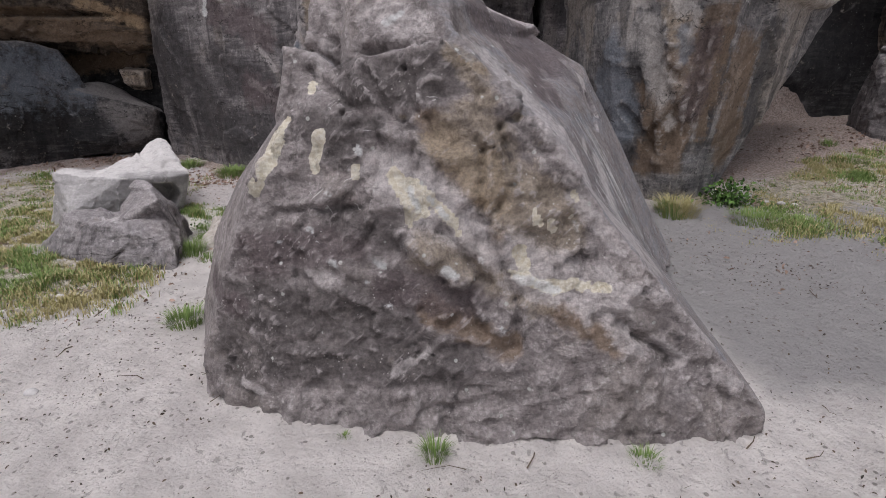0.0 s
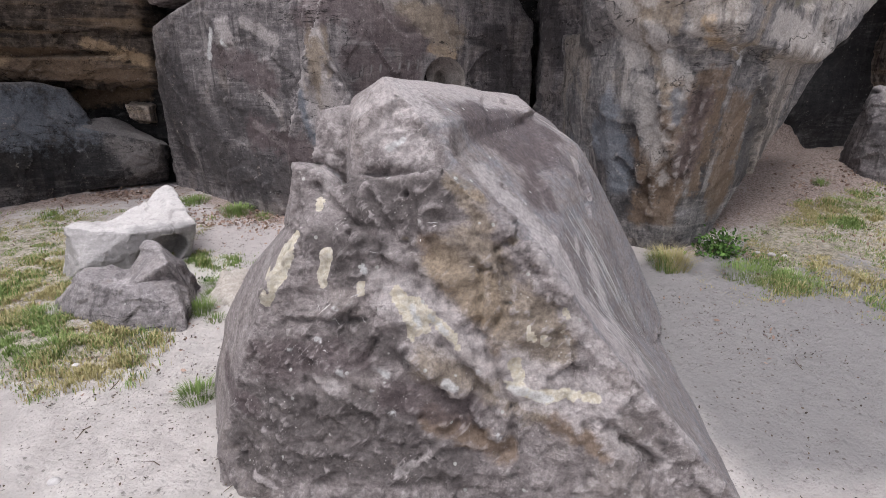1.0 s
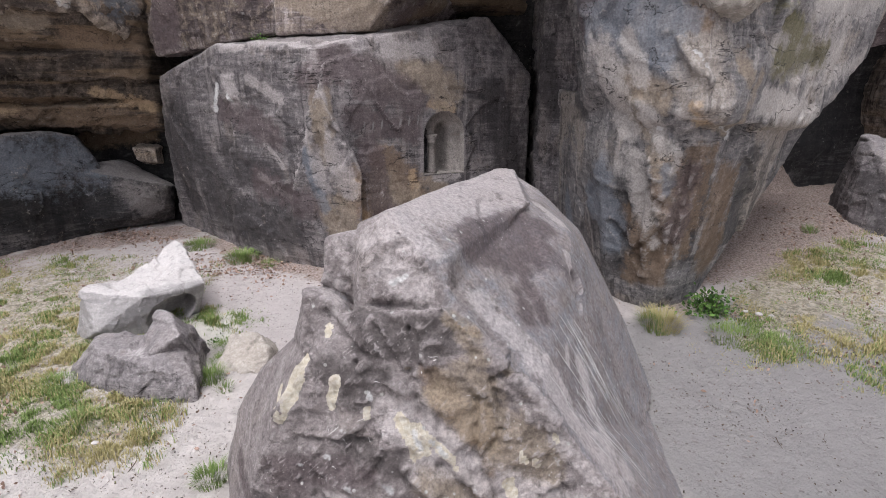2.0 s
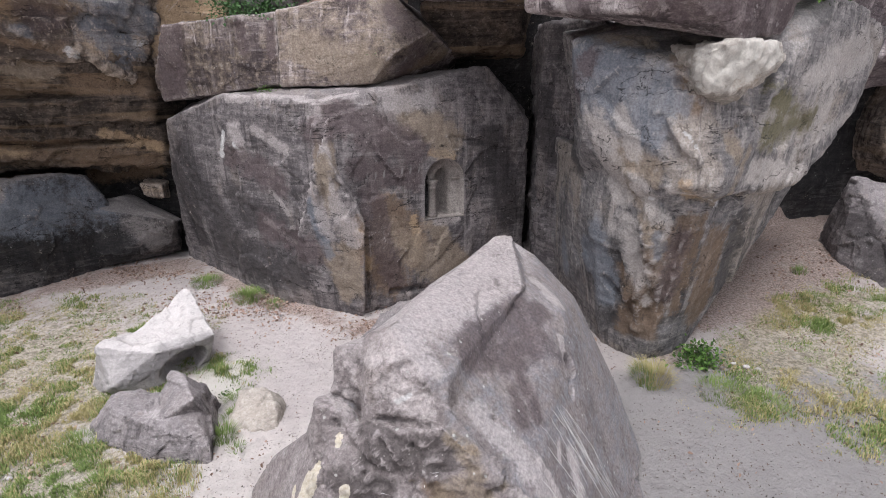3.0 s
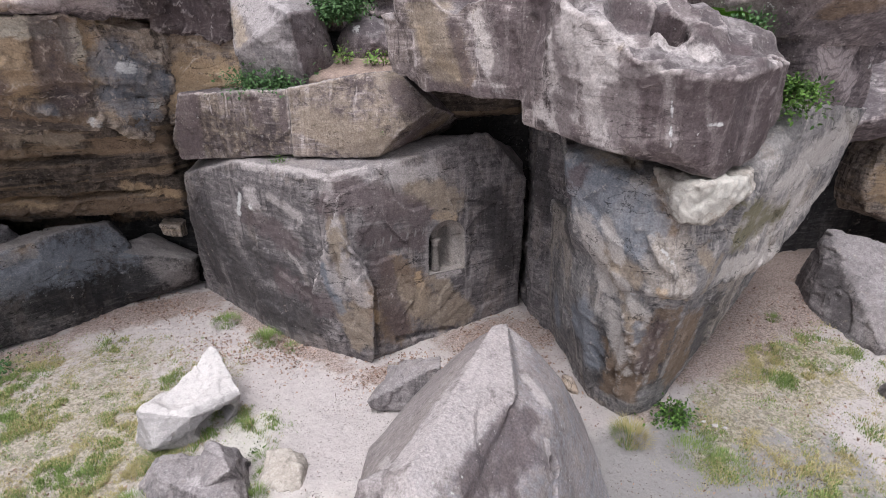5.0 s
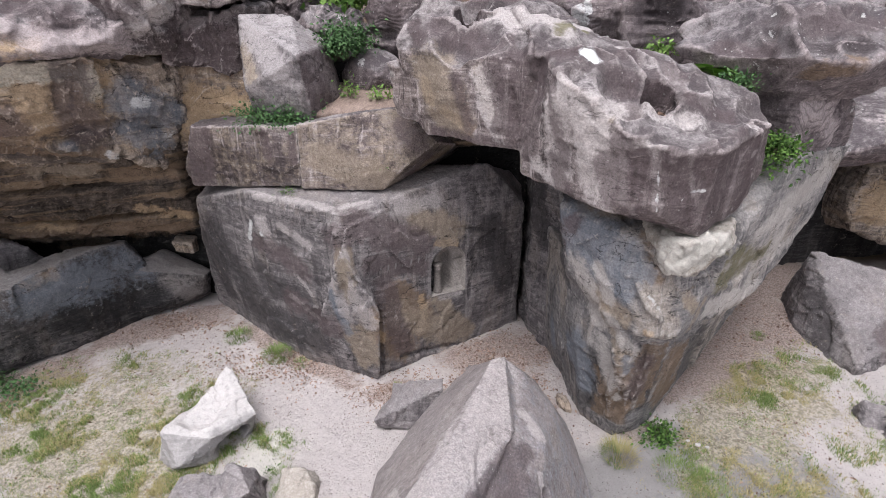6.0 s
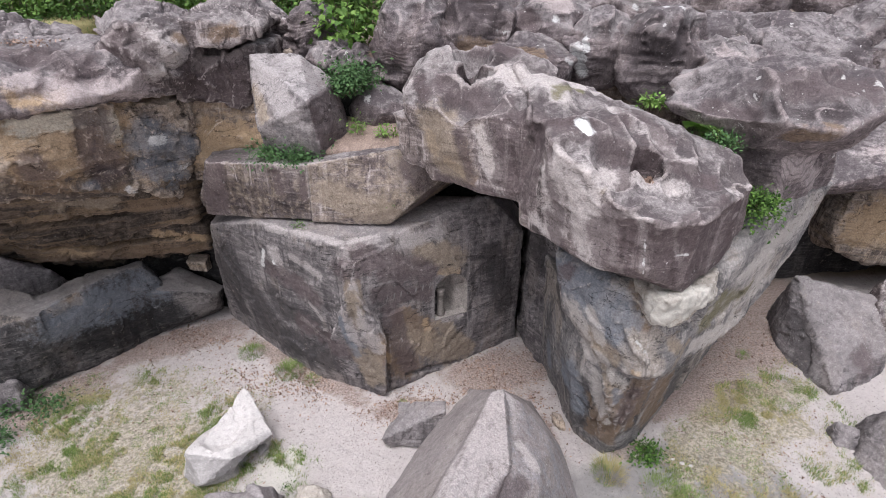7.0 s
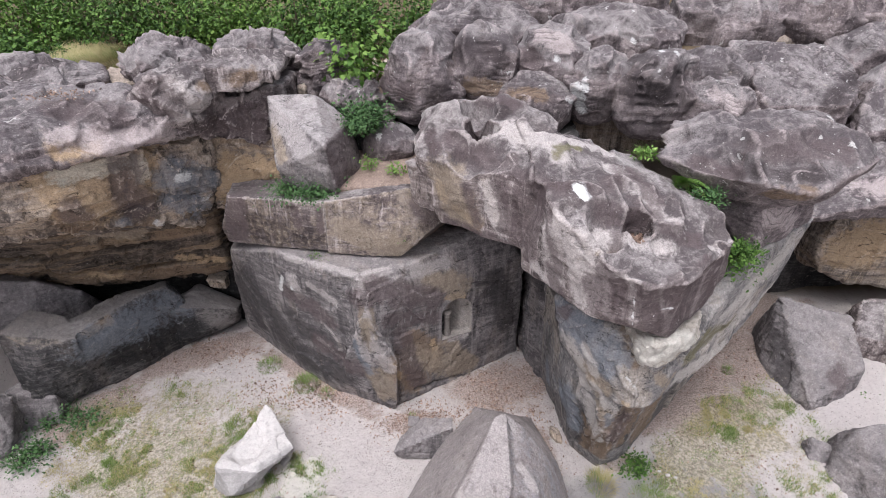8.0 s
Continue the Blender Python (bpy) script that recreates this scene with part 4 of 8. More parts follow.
MARKS["wall"] += [
    ("ochre", (-7.51, 9.11, 6.73), (-7.35, 9.12, 6.09), 0.573),
    ("ochre", (-7.13, 9.43, 6.62), (-7.18, 9.51, 5.98), 0.426),
    ("ochre", (-6.79, 10.38, 6.73), (-6.66, 10.28, 6.04), 0.401),
    ("ochre", (-7.39, 9.12, 5.99), (-7.63, 8.97, 6.13), 0.268),
    ("ochre", (-7.04, 9.59, 6.73), (-7.29, 9.35, 6.73), 0.268),
    ("pale", (-7.54, 9.12, 6.92), (-6.96, 9.68, 6.86), 0.229),
    ("pale", (-6.64, 10.1, 6.68), (-6.64, 10.18, 6.29), 0.158),
    ("plum", (-6.83, 9.95, 6.81), (-6.96, 9.87, 5.88), 0.274),
    ("plum", (-6.95, 9.76, 6.8), (-7.03, 9.73, 6.08), 0.156),
    ("plum", (-7.49, 8.94, 6.19), (-7.68, 9.2, 5.75), 0.232),
    ("plum", (-6.88, 9.95, 5.97), (-6.88, 10.17, 5.66), 0.32),
    ("shade", (-7.88, 9.0, 5.92), (-7.33, 9.65, 5.67), 0.237),
]
MARKS["wall"] += [
    ("shade", (-7.31, 9.62, 5.64), (-6.72, 10.23, 5.54), 0.24),
    ("shade", (-6.62, 10.37, 5.96), (-6.91, 10.2, 5.2), 0.203),
    ("blue", (-6.4, 10.68, 6.12), (-6.03, 11.3, 5.72), 0.358),
    ("blue", (-6.42, 10.75, 5.51), (-6.11, 11.17, 5.13), 0.279),
    ("blue", (-7.25, 9.62, 5.51), (-7.14, 9.89, 5.36), 0.107),
    ("chalk", (-6.22, 10.75, 6.06), (-6.13, 10.87, 6.06), 0.095),
    ("chalk", (-6.05, 11.32, 5.24), (-5.94, 11.47, 5.27), 0.085),
    ("chalk", (-6.84, 10.32, 5.09), (-6.83, 10.56, 5.03), 0.083),
    ("chalk", (-7.03, 10.02, 5.41), (-6.97, 10.17, 5.34), 0.041),
    ("shade", (-6.63, 10.66, 5.65), (-6.18, 11.21, 5.44), 0.126),
    ("shade", (-6.22, 11.25, 4.84), (-6.08, 11.56, 4.33), 0.304),
    ("shade", (-8.43, 9.41, 5.13), (-7.17, 10.41, 4.7), 0.21),
]
MARKS["wall"] += [
    ("shade", (-8.94, 9.96, 4.5), (-7.24, 10.54, 4.32), 0.307),
    ("shade", (-7.04, 10.51, 4.53), (-6.0, 11.73, 4.12), 0.174),
    ("shade", (-9.25, 10.17, 4.09), (-6.26, 11.77, 3.29), 0.207),
    ("shade", (-7.47, 9.53, 5.32), (-7.29, 10.33, 4.54), 0.413),
    ("rust", (-7.75, 9.67, 5.09), (-6.89, 10.29, 5.05), 0.165),
    ("tan", (-6.85, 10.43, 4.82), (-6.48, 11.1, 4.5), 0.17),
    ("rust", (-7.02, 10.68, 4.26), (-6.19, 11.79, 3.66), 0.148),
    ("rust", (-8.11, 9.19, 5.54), (-7.48, 9.45, 5.46), 0.187),
    ("cut 0.12", (-7.97, 9.11, 5.75), (-6.77, 10.27, 5.44), 0.08),
    ("cut 0.12", (-9.01, 10.0, 4.73), (-7.11, 10.41, 4.51), 0.073),
    ("cut 0.12", (-7.04, 10.51, 4.53), (-6.0, 11.73, 4.15), 0.073),
    ("cut 0.1", (-9.26, 10.27, 3.93), (-6.28, 11.77, 3.22), 0.077),
]
MARKS["wall"] += [
    ("cut 0.1", (-6.53, 10.48, 6.5), (-6.74, 10.39, 5.26), 0.081),
    ("cut 0.08", (-6.96, 9.68, 6.86), (-7.04, 9.67, 5.93), 0.065),
    ("cut 0.08", (-6.63, 10.69, 5.7), (-6.09, 11.26, 5.38), 0.056),
    ("rib 0.12", (-6.85, 10.56, 5.08), (-6.07, 11.6, 4.45), 0.143),
    ("rib 0.1", (-7.44, 9.44, 5.57), (-6.87, 10.29, 5.11), 0.135),
]
MARKS["hollow"] += [
    ("tan", (-11.43, 12.95, 2.33), (-9.84, 12.81, 2.23), 0.266),
]
MARKS["alcove"] += [
    ("ochre", (-5.62, 11.75, 5.67), (-4.72, 11.78, 5.79), 0.434),
]
MARKS["lip"] += [
    ("pale", (-6.95, 9.48, 7.37), (-6.53, 9.56, 7.32), 0.3),
    ("pale", (-6.37, 9.77, 7.29), (-5.98, 10.34, 7.25), 0.265),
    ("pale", (-7.31, 9.26, 7.54), (-7.12, 9.49, 7.46), 0.228),
    ("ochre", (-7.39, 9.1, 7.29), (-7.0, 9.33, 7.21), 0.188),
    ("plum", (-7.66, 9.91, 7.88), (-6.78, 9.88, 7.79), 0.314),
]
MARKS["brow"] += [
    ("plum", (-6.57, 10.28, 7.94), (-6.13, 10.3, 7.75), 0.361),
    ("pale", (-5.68, 10.47, 8.02), (-5.6, 10.47, 7.54), 0.321),
    ("pale", (-5.54, 10.57, 7.73), (-5.33, 10.81, 7.75), 0.216),
    # Painted shade in the brow's recess.
    ("shade", (-5.42, 10.9, 7.54), (-5.49, 11.33, 7.12), 0.298),
    ("plum", (-5.24, 11.56, 7.08), (-4.57, 11.87, 6.81), 0.575),
    ("pale", (-5.33, 11.39, 7.44), (-4.66, 11.88, 7.66), 0.153),
    ("plum", (-4.8, 11.8, 7.39), (-4.39, 11.88, 7.16), 0.42),
    ("rust", (-5.29, 10.85, 8.0), (-4.49, 11.64, 8.1), 0.131),
    ("plum", (-6.06, 10.36, 8.12), (-5.81, 10.32, 7.84), 0.286),
]
MARKS["tilted_block"] += [
    ("plum", (-2.54, 10.91, 6.85), (-2.47, 10.84, 6.25), 0.243),
    ("pale", (-3.91, 11.27, 7.45), (-3.2, 10.38, 6.73), 0.246),
    ("pale", (-3.48, 10.82, 7.19), (-2.92, 10.39, 6.41), 0.12),
    ("tan", (-4.06, 11.16, 7.03), (-3.81, 10.67, 6.57), 0.126),
]
MARKS["carved_block"] += [
    # Darker down the left face.
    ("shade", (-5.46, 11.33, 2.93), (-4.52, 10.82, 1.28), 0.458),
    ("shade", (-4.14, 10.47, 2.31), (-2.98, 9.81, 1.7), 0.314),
    ("pale", (-3.48, 10.07, 1.96), (-2.86, 9.75, 1.6), 0.071),
    ("pale", (-3.27, 9.98, 2.58), (-2.92, 9.79, 2.18), 0.058),
    ("chalk", (-4.2, 10.43, 3.61), (-4.33, 10.59, 3.17), 0.061),
]
MARKS["carved_block"] += [
    ("chalk", (-3.98, 10.27, 3.42), (-3.9, 10.25, 3.34), 0.048),
    ("plum", (-1.84, 9.39, 4.02), (-0.89, 9.74, 3.64), 0.23),
    ("plum", (-1.5, 9.42, 3.09), (-0.6, 9.92, 2.83), 0.193),
    ("rust", (-1.51, 9.07, 2.0), (-0.97, 9.68, 0.88), 0.286),
    ("rust", (-1.03, 9.65, 2.35), (-0.51, 9.9, 1.65), 0.245),
    ("tan", (-0.42, 9.99, 3.8), (-0.0, 10.18, 3.32), 0.219),
    ("ochre", (-0.22, 10.07, 3.29), (0.17, 10.23, 3.17), 0.077),
    ("ochre", (-0.56, 9.87, 2.03), (-0.49, 9.92, 1.53), 0.079),
    ("tan", (-0.17, 10.08, 1.83), (0.42, 10.4, 0.79), 0.189),
    ("tan", (-2.15, 9.33, 3.74), (-2.18, 9.22, 2.83), 0.063),
    ("ochre", (-2.22, 9.34, 3.83), (-2.28, 9.27, 2.48), 0.032),
    ("pale", (-1.92, 9.14, 2.58), (-1.64, 9.09, 1.99), 0.105),
]
MARKS["carved_block"] += [
    ("tan", (-2.12, 9.35, 1.53), (-1.72, 9.28, 0.84), 0.179),
    ("rib 0.08", (-2.18, 9.32, 3.84), (-2.19, 9.24, 2.71), 0.083),
    ("cut 0.05", (0.16, 10.26, 3.53), (1.09, 10.69, 3.31), 0.057),
]
MARKS["inner_rock"] += [
    ("shade", (1.91, 10.78, 4.21), (2.15, 10.47, 3.13), 0.187),
]
MARKS["leaning_pillar"] += [
    ("shade", (2.29, 9.4, 3.4), (2.3, 8.71, 3.18), 0.102),
    ("blue", (1.96, 7.6, 4.51), (2.45, 7.03, 4.23), 0.329),
    ("blue", (2.52, 7.0, 4.68), (2.84, 6.75, 4.36), 0.174),
    ("pale", (2.2, 7.64, 3.76), (2.57, 7.5, 3.01), 0.158),
    ("tan", (2.41, 7.21, 3.71), (2.74, 6.93, 3.47), 0.166),
    ("rust", (2.39, 7.39, 3.44), (2.53, 7.41, 3.26), 0.069),
    ("rust", (2.51, 7.17, 3.57), (2.54, 7.16, 3.52), 0.042),
    ("rust", (2.7, 6.95, 3.5), (2.73, 6.95, 3.42), 0.025),
    ("ochre", (3.06, 6.64, 3.37), (3.28, 6.86, 3.15), 0.075),
    ("chalk", (3.3, 6.65, 3.39), (3.83, 7.28, 2.96), 0.052),
    ("chalk", (2.85, 6.74, 4.07), (3.03, 6.63, 3.95), 0.032),
    ("chalk", (3.03, 6.63, 3.95), (3.14, 6.63, 3.76), 0.032),
]
MARKS["leaning_pillar"] += [
    ("chalk", (2.87, 7.18, 3.09), (3.05, 7.19, 2.99), 0.044),
    ("blue", (2.96, 7.16, 2.96), (3.09, 7.16, 2.34), 0.08),
    ("pale", (2.91, 6.81, 3.27), (3.42, 6.68, 3.31), 0.067),
    # Shade painted on the pillar close below the cap.
    ("shade", (2.21, 7.28, 4.93), (2.94, 7.25, 5.04), 0.181),
    ("rust", (2.86, 6.97, 4.83), (3.03, 6.67, 4.31), 0.096),
    ("moss", (4.32, 7.32, 3.92), (5.48, 8.22, 4.05), 0.218),
    ("tan", (3.58, 6.77, 3.91), (3.8, 6.83, 3.66), 0.101),
    ("pale", (5.56, 8.2, 4.74), (7.14, 9.46, 5.14), 0.347),
    ("pale", (4.95, 7.69, 4.57), (5.3, 7.91, 4.7), 0.139),
    ("rust", (3.38, 7.1, 2.72), (3.39, 7.23, 1.92), 0.183),
    ("shade", (3.58, 7.11, 2.54), (3.52, 7.5, 1.16), 0.115),
    ("rust", (3.12, 7.21, 1.93), (3.18, 7.47, 0.86), 0.154),
]
MARKS["leaning_pillar"] += [
    ("shade", (4.19, 7.62, 2.31), (4.06, 7.77, 1.32), 0.122),
    ("blue", (2.33, 7.95, 2.36), (2.63, 8.0, 1.3), 0.176),
    ("pale", (2.68, 7.41, 2.59), (3.11, 7.48, 1.38), 0.075),
    ("rust", (2.8, 7.68, 1.89), (3.03, 7.67, 1.05), 0.098),
    ("shade", (2.86, 7.25, 2.75), (2.94, 7.19, 2.32), 0.054),
    ("shade", (2.29, 9.3, 3.11), (2.33, 8.62, 3.11), 0.061),
    ("cut 0.08", (3.77, 6.84, 4.27), (4.33, 7.63, 2.96), 0.045),
    ("cut 0.06", (2.76, 7.28, 3.0), (2.88, 6.84, 3.25), 0.034),
    ("cut 0.06", (2.77, 7.37, 2.42), (3.12, 7.21, 1.93), 0.046),
    ("cut 0.06", (3.3, 7.13, 2.8), (3.26, 7.35, 1.25), 0.047),
    ("cut 0.05", (3.48, 6.76, 3.2), (3.64, 7.44, 1.4), 0.046),
    ("rib 0.08", (2.89, 7.19, 2.95), (3.03, 7.61, 0.88), 0.075),
]
MARKS["leaning_pillar"] += [
    ("rib 0.1", (2.81, 6.77, 4.14), (3.15, 6.63, 3.65), 0.064),
    ("cut 0.1", (2.55, 7.47, 5.13), (2.94, 6.71, 4.51), 0.049),
]
MARKS["cap_rock"] += [
    ("pale", (1.38, 7.13, 6.77), (1.59, 7.31, 5.74), 0.185),
    ("pale", (1.66, 6.9, 6.56), (1.9, 6.79, 5.95), 0.13),
    ("plum", (1.3, 7.57, 6.7), (1.22, 7.59, 6.09), 0.087),
    ("plum", (1.12, 8.05, 6.57), (1.11, 8.06, 6.12), 0.11),
    ("plum", (2.19, 6.53, 6.13), (2.36, 6.48, 5.49), 0.162),
    ("plum", (2.81, 6.23, 6.09), (3.09, 6.36, 5.46), 0.18),
    ("plum", (2.47, 6.42, 6.1), (2.68, 6.54, 5.28), 0.082),
    ("chalk", (2.61, 6.3, 6.05), (2.63, 6.29, 5.86), 0.012),
    ("chalk", (2.63, 6.28, 5.78), (2.65, 6.28, 5.66), 0.016),
    ("chalk", (2.66, 6.27, 5.58), (2.67, 6.27, 5.48), 0.01),
    ("chalk", (2.99, 6.32, 5.66), (3.1, 6.34, 5.75), 0.016),
    ("chalk", (3.12, 6.35, 5.76), (3.28, 6.38, 5.76), 0.024),
    ("plum", (3.79, 6.68, 6.4), (3.7, 6.67, 5.62), 0.123),
    ("plum", (3.28, 6.33, 6.13), (3.48, 6.51, 5.39), 0.102),
]
MARKS["cap_rock"] += [
    ("pale", (4.5, 7.41, 6.39), (4.15, 6.99, 6.04), 0.028),
    ("pale", (4.16, 7.07, 6.45), (3.88, 6.82, 5.98), 0.027),
    ("pale", (2.0, 6.69, 6.23), (2.14, 6.65, 5.4), 0.066),
    ("tan", (-0.48, 8.97, 7.0), (-0.1, 8.89, 6.16), 0.178),
    ("ochre", (-0.39, 8.95, 6.72), (-0.3, 8.92, 6.44), 0.099),
    ("ochre", (-0.06, 8.77, 6.29), (0.33, 8.59, 6.05), 0.097),
    ("plum", (0.74, 8.26, 6.79), (0.9, 8.2, 6.12), 0.129),
    ("plum", (0.17, 8.56, 6.53), (0.32, 8.57, 6.15), 0.077),
    ("pale", (0.49, 8.44, 6.47), (0.78, 8.31, 5.99), 0.076),
    ("shade", (2.86, 7.69, 6.71), (3.18, 7.34, 6.72), 0.18),
    ("shade", (0.72, 9.65, 7.81), (1.05, 10.09, 7.96), 0.15),
]
MARKS["cap_rock"] += [
    ("moss", (1.63, 8.51, 7.63), (2.09, 8.75, 7.52), 0.077),
    ("pale", (0.62, 9.49, 7.47), (1.44, 8.71, 7.73), 0.199),
    ("chalk", (1.84, 7.43, 7.36), (1.92, 7.3, 7.31), 0.1),
    ("tan", (2.06, 6.7, 6.59), (2.59, 6.94, 6.39), 0.065),
]
MARKS["split_slab"] += [
    ("shade", (-5.36, 10.98, 4.64), (-3.43, 10.3, 4.75), 0.221),
    ("plum", (-5.25, 10.85, 5.49), (-5.52, 11.15, 4.17), 0.13),
]
MARKS["split_slab.001"] += [
    ("tan", (-2.5, 10.09, 5.12), (-1.26, 9.85, 4.75), 0.324),
    ("plum", (-0.85, 10.16, 5.69), (-0.69, 10.34, 4.8), 0.174),
]
# The broad shade marks paint the shadow under the overhang.
MARKS["wall"] += [
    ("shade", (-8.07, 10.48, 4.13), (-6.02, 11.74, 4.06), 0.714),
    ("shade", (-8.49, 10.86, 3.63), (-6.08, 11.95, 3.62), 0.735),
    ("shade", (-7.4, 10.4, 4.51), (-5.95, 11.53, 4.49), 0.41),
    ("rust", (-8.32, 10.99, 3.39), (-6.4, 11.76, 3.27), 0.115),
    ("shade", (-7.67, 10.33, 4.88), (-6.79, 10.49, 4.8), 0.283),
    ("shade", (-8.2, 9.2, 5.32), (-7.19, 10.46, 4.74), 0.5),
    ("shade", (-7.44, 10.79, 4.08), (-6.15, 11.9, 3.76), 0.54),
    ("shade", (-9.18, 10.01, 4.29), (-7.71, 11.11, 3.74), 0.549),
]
MARKS["split_slab.001"] += [
    ("shade", (-0.86, 10.38, 5.98), (-0.26, 10.54, 5.09), 0.222),
    ("shade", (-1.05, 9.8, 4.99), (-0.39, 10.15, 5.22), 0.228),
]
MARKS["carved_block"] += [
    ("shade", (-2.2, 9.48, 0.74), (-1.33, 9.57, 2.6), 0.034),
]
MARKS["front_boulder"] += [
    ("pale", (-0.35, 3.23, 1.34), (0.06, 3.15, 1.1), 0.097),
    ("cream", (-0.22, 3.21, 1.29), (-0.17, 3.16, 1.14), 0.033),
    ("cream", (-0.12, 3.18, 1.3), (0.02, 3.17, 1.13), 0.026),
    ("cream", (-0.31, 3.25, 1.38), (-0.23, 3.19, 1.24), 0.037),
    ("pale", (0.45, 3.09, 0.76), (0.99, 3.05, 0.66), 0.094),
    ("cream", (0.48, 3.15, 0.93), (0.5, 3.13, 0.84), 0.039),
    ("cream", (0.8, 3.09, 0.74), (1.0, 3.06, 0.71), 0.036),
    ("cream", (0.66, 3.09, 0.72), (0.77, 3.08, 0.7), 0.028),
    ("tan", (0.17, 3.34, 1.96), (0.27, 3.29, 1.82), 0.065),
    ("tan", (0.35, 3.24, 1.54), (0.42, 3.17, 1.25), 0.081),
    ("rust", (0.24, 3.18, 1.25), (0.35, 3.13, 0.95), 0.045),
    ("ochre", (0.13, 3.38, 2.06), (0.24, 3.37, 1.99), 0.033),
]
MARKS["front_boulder"] += [
    ("shade", (-0.63, 3.59, 2.02), (0.02, 3.37, 2.03), 0.06),
    ("shade", (-0.85, 3.44, 1.67), (-0.39, 3.36, 1.65), 0.069),
    # Darker bands across the lower front.
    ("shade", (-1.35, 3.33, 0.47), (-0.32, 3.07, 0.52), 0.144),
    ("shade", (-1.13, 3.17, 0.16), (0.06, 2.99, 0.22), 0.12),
    ("shade", (-0.62, 3.28, 1.12), (-0.32, 3.2, 0.99), 0.077),
    ("plum", (-1.27, 3.33, 0.93), (-0.55, 3.22, 0.9), 0.089),
    ("plum", (-0.32, 3.12, 0.7), (0.14, 3.13, 0.61), 0.103),
    ("pale", (-0.82, 3.22, 0.79), (-0.74, 3.17, 0.71), 0.056),
    ("pale", (-0.47, 3.19, 0.87), (-0.36, 3.17, 0.8), 0.035),
    ("pale", (1.11, 3.02, 0.38), (1.23, 3.0, 0.34), 0.05),
    ("cream", (0.79, 3.2, 1.28), (0.82, 3.18, 1.24), 0.019),
    ("cream", (0.56, 3.13, 1.16), (0.6, 3.15, 1.09), 0.019),
]
MARKS["front_boulder"] += [
    ("cream", (0.65, 3.14, 1.11), (0.68, 3.16, 1.05), 0.019),
    ("pale", (0.48, 3.64, 1.89), (0.65, 3.72, 1.77), 0.036),
    ("pale", (0.75, 3.18, 1.37), (1.11, 3.17, 0.93), 0.031),
    ("blue", (0.26, 3.73, 2.11), (0.85, 3.52, 1.44), 0.088),
    ("pale", (0.8, 3.69, 1.63), (1.31, 3.55, 0.9), 0.043),
    ("plum", (-1.8, 3.96, 0.49), (-1.39, 3.33, 0.47), 0.067),
    ("cut 0.05", (-0.53, 3.49, 2.04), (-0.31, 3.37, 1.73), 0.034),
    ("cut 0.05", (-0.23, 3.33, 1.7), (-0.16, 3.23, 1.38), 0.026),
    ("cut 0.05", (-0.88, 3.7, 2.0), (-0.58, 3.44, 1.78), 0.032),
    ("cut 0.06", (0.35, 3.28, 1.67), (0.42, 3.19, 1.4), 0.029),
    ("cut 0.06", (0.24, 3.27, 1.53), (0.23, 3.19, 1.08), 0.034),
    ("cut 0.06", (-0.01, 3.17, 1.05), (0.29, 3.11, 0.71), 0.038),
]
MARKS["front_boulder"] += [
    ("cut 0.06", (0.46, 3.12, 0.66), (0.46, 3.02, 0.33), 0.04),
    ("cut 0.06", (1.11, 3.04, 0.49), (1.48, 3.04, 0.23), 0.043),
    ("cut 0.04", (-1.11, 3.39, 1.11), (-0.54, 3.28, 1.18), 0.028),
    ("cut 0.1", (-0.64, 3.41, 1.75), (-0.63, 3.41, 1.74), 0.023),
    ("cut 0.1", (-0.25, 3.41, 2.0), (-0.24, 3.41, 1.99), 0.022),
    ("cut 0.08", (0.43, 3.77, 1.99), (0.44, 3.76, 1.98), 0.024),
    ("cut 0.08", (0.43, 3.25, 1.69), (0.46, 3.24, 1.67), 0.025),
    ("rib 0.05", (-0.35, 3.35, 1.65), (0.06, 3.24, 1.46), 0.052),
    ("rib 0.05", (-0.24, 3.2, 1.0), (0.13, 3.1, 0.75), 0.062),
    ("rib 0.05", (0.53, 3.28, 1.68), (0.79, 3.21, 1.39), 0.044),
    ("cut 0.05", (-0.51, 3.61, 2.11), (-0.01, 3.42, 2.16), 0.026),
    ("plum", (0.21, 4.09, 2.43), (0.7, 4.57, 2.07), 0.136),
]
MARKS["front_boulder"] += [
    ("plum", (0.64, 5.0, 2.33), (0.98, 5.0, 2.1), 0.123),
    ("plum", (0.74, 4.42, 1.97), (0.84, 4.09, 1.79), 0.079),
    ("plum", (0.29, 4.16, 2.34), (0.89, 4.87, 2.06), 0.135),
    ("plum", (0.63, 4.81, 2.25), (1.1, 5.43, 2.2), 0.12),
    ("pale", (1.13, 6.1, 2.28), (1.34, 5.79, 2.13), 0.104),
    ("pale", (-0.14, 4.32, 2.68), (0.68, 6.05, 2.55), 0.168),
    ("pale", (1.27, 5.2, 1.97), (1.3, 4.91, 1.73), 0.055),
]
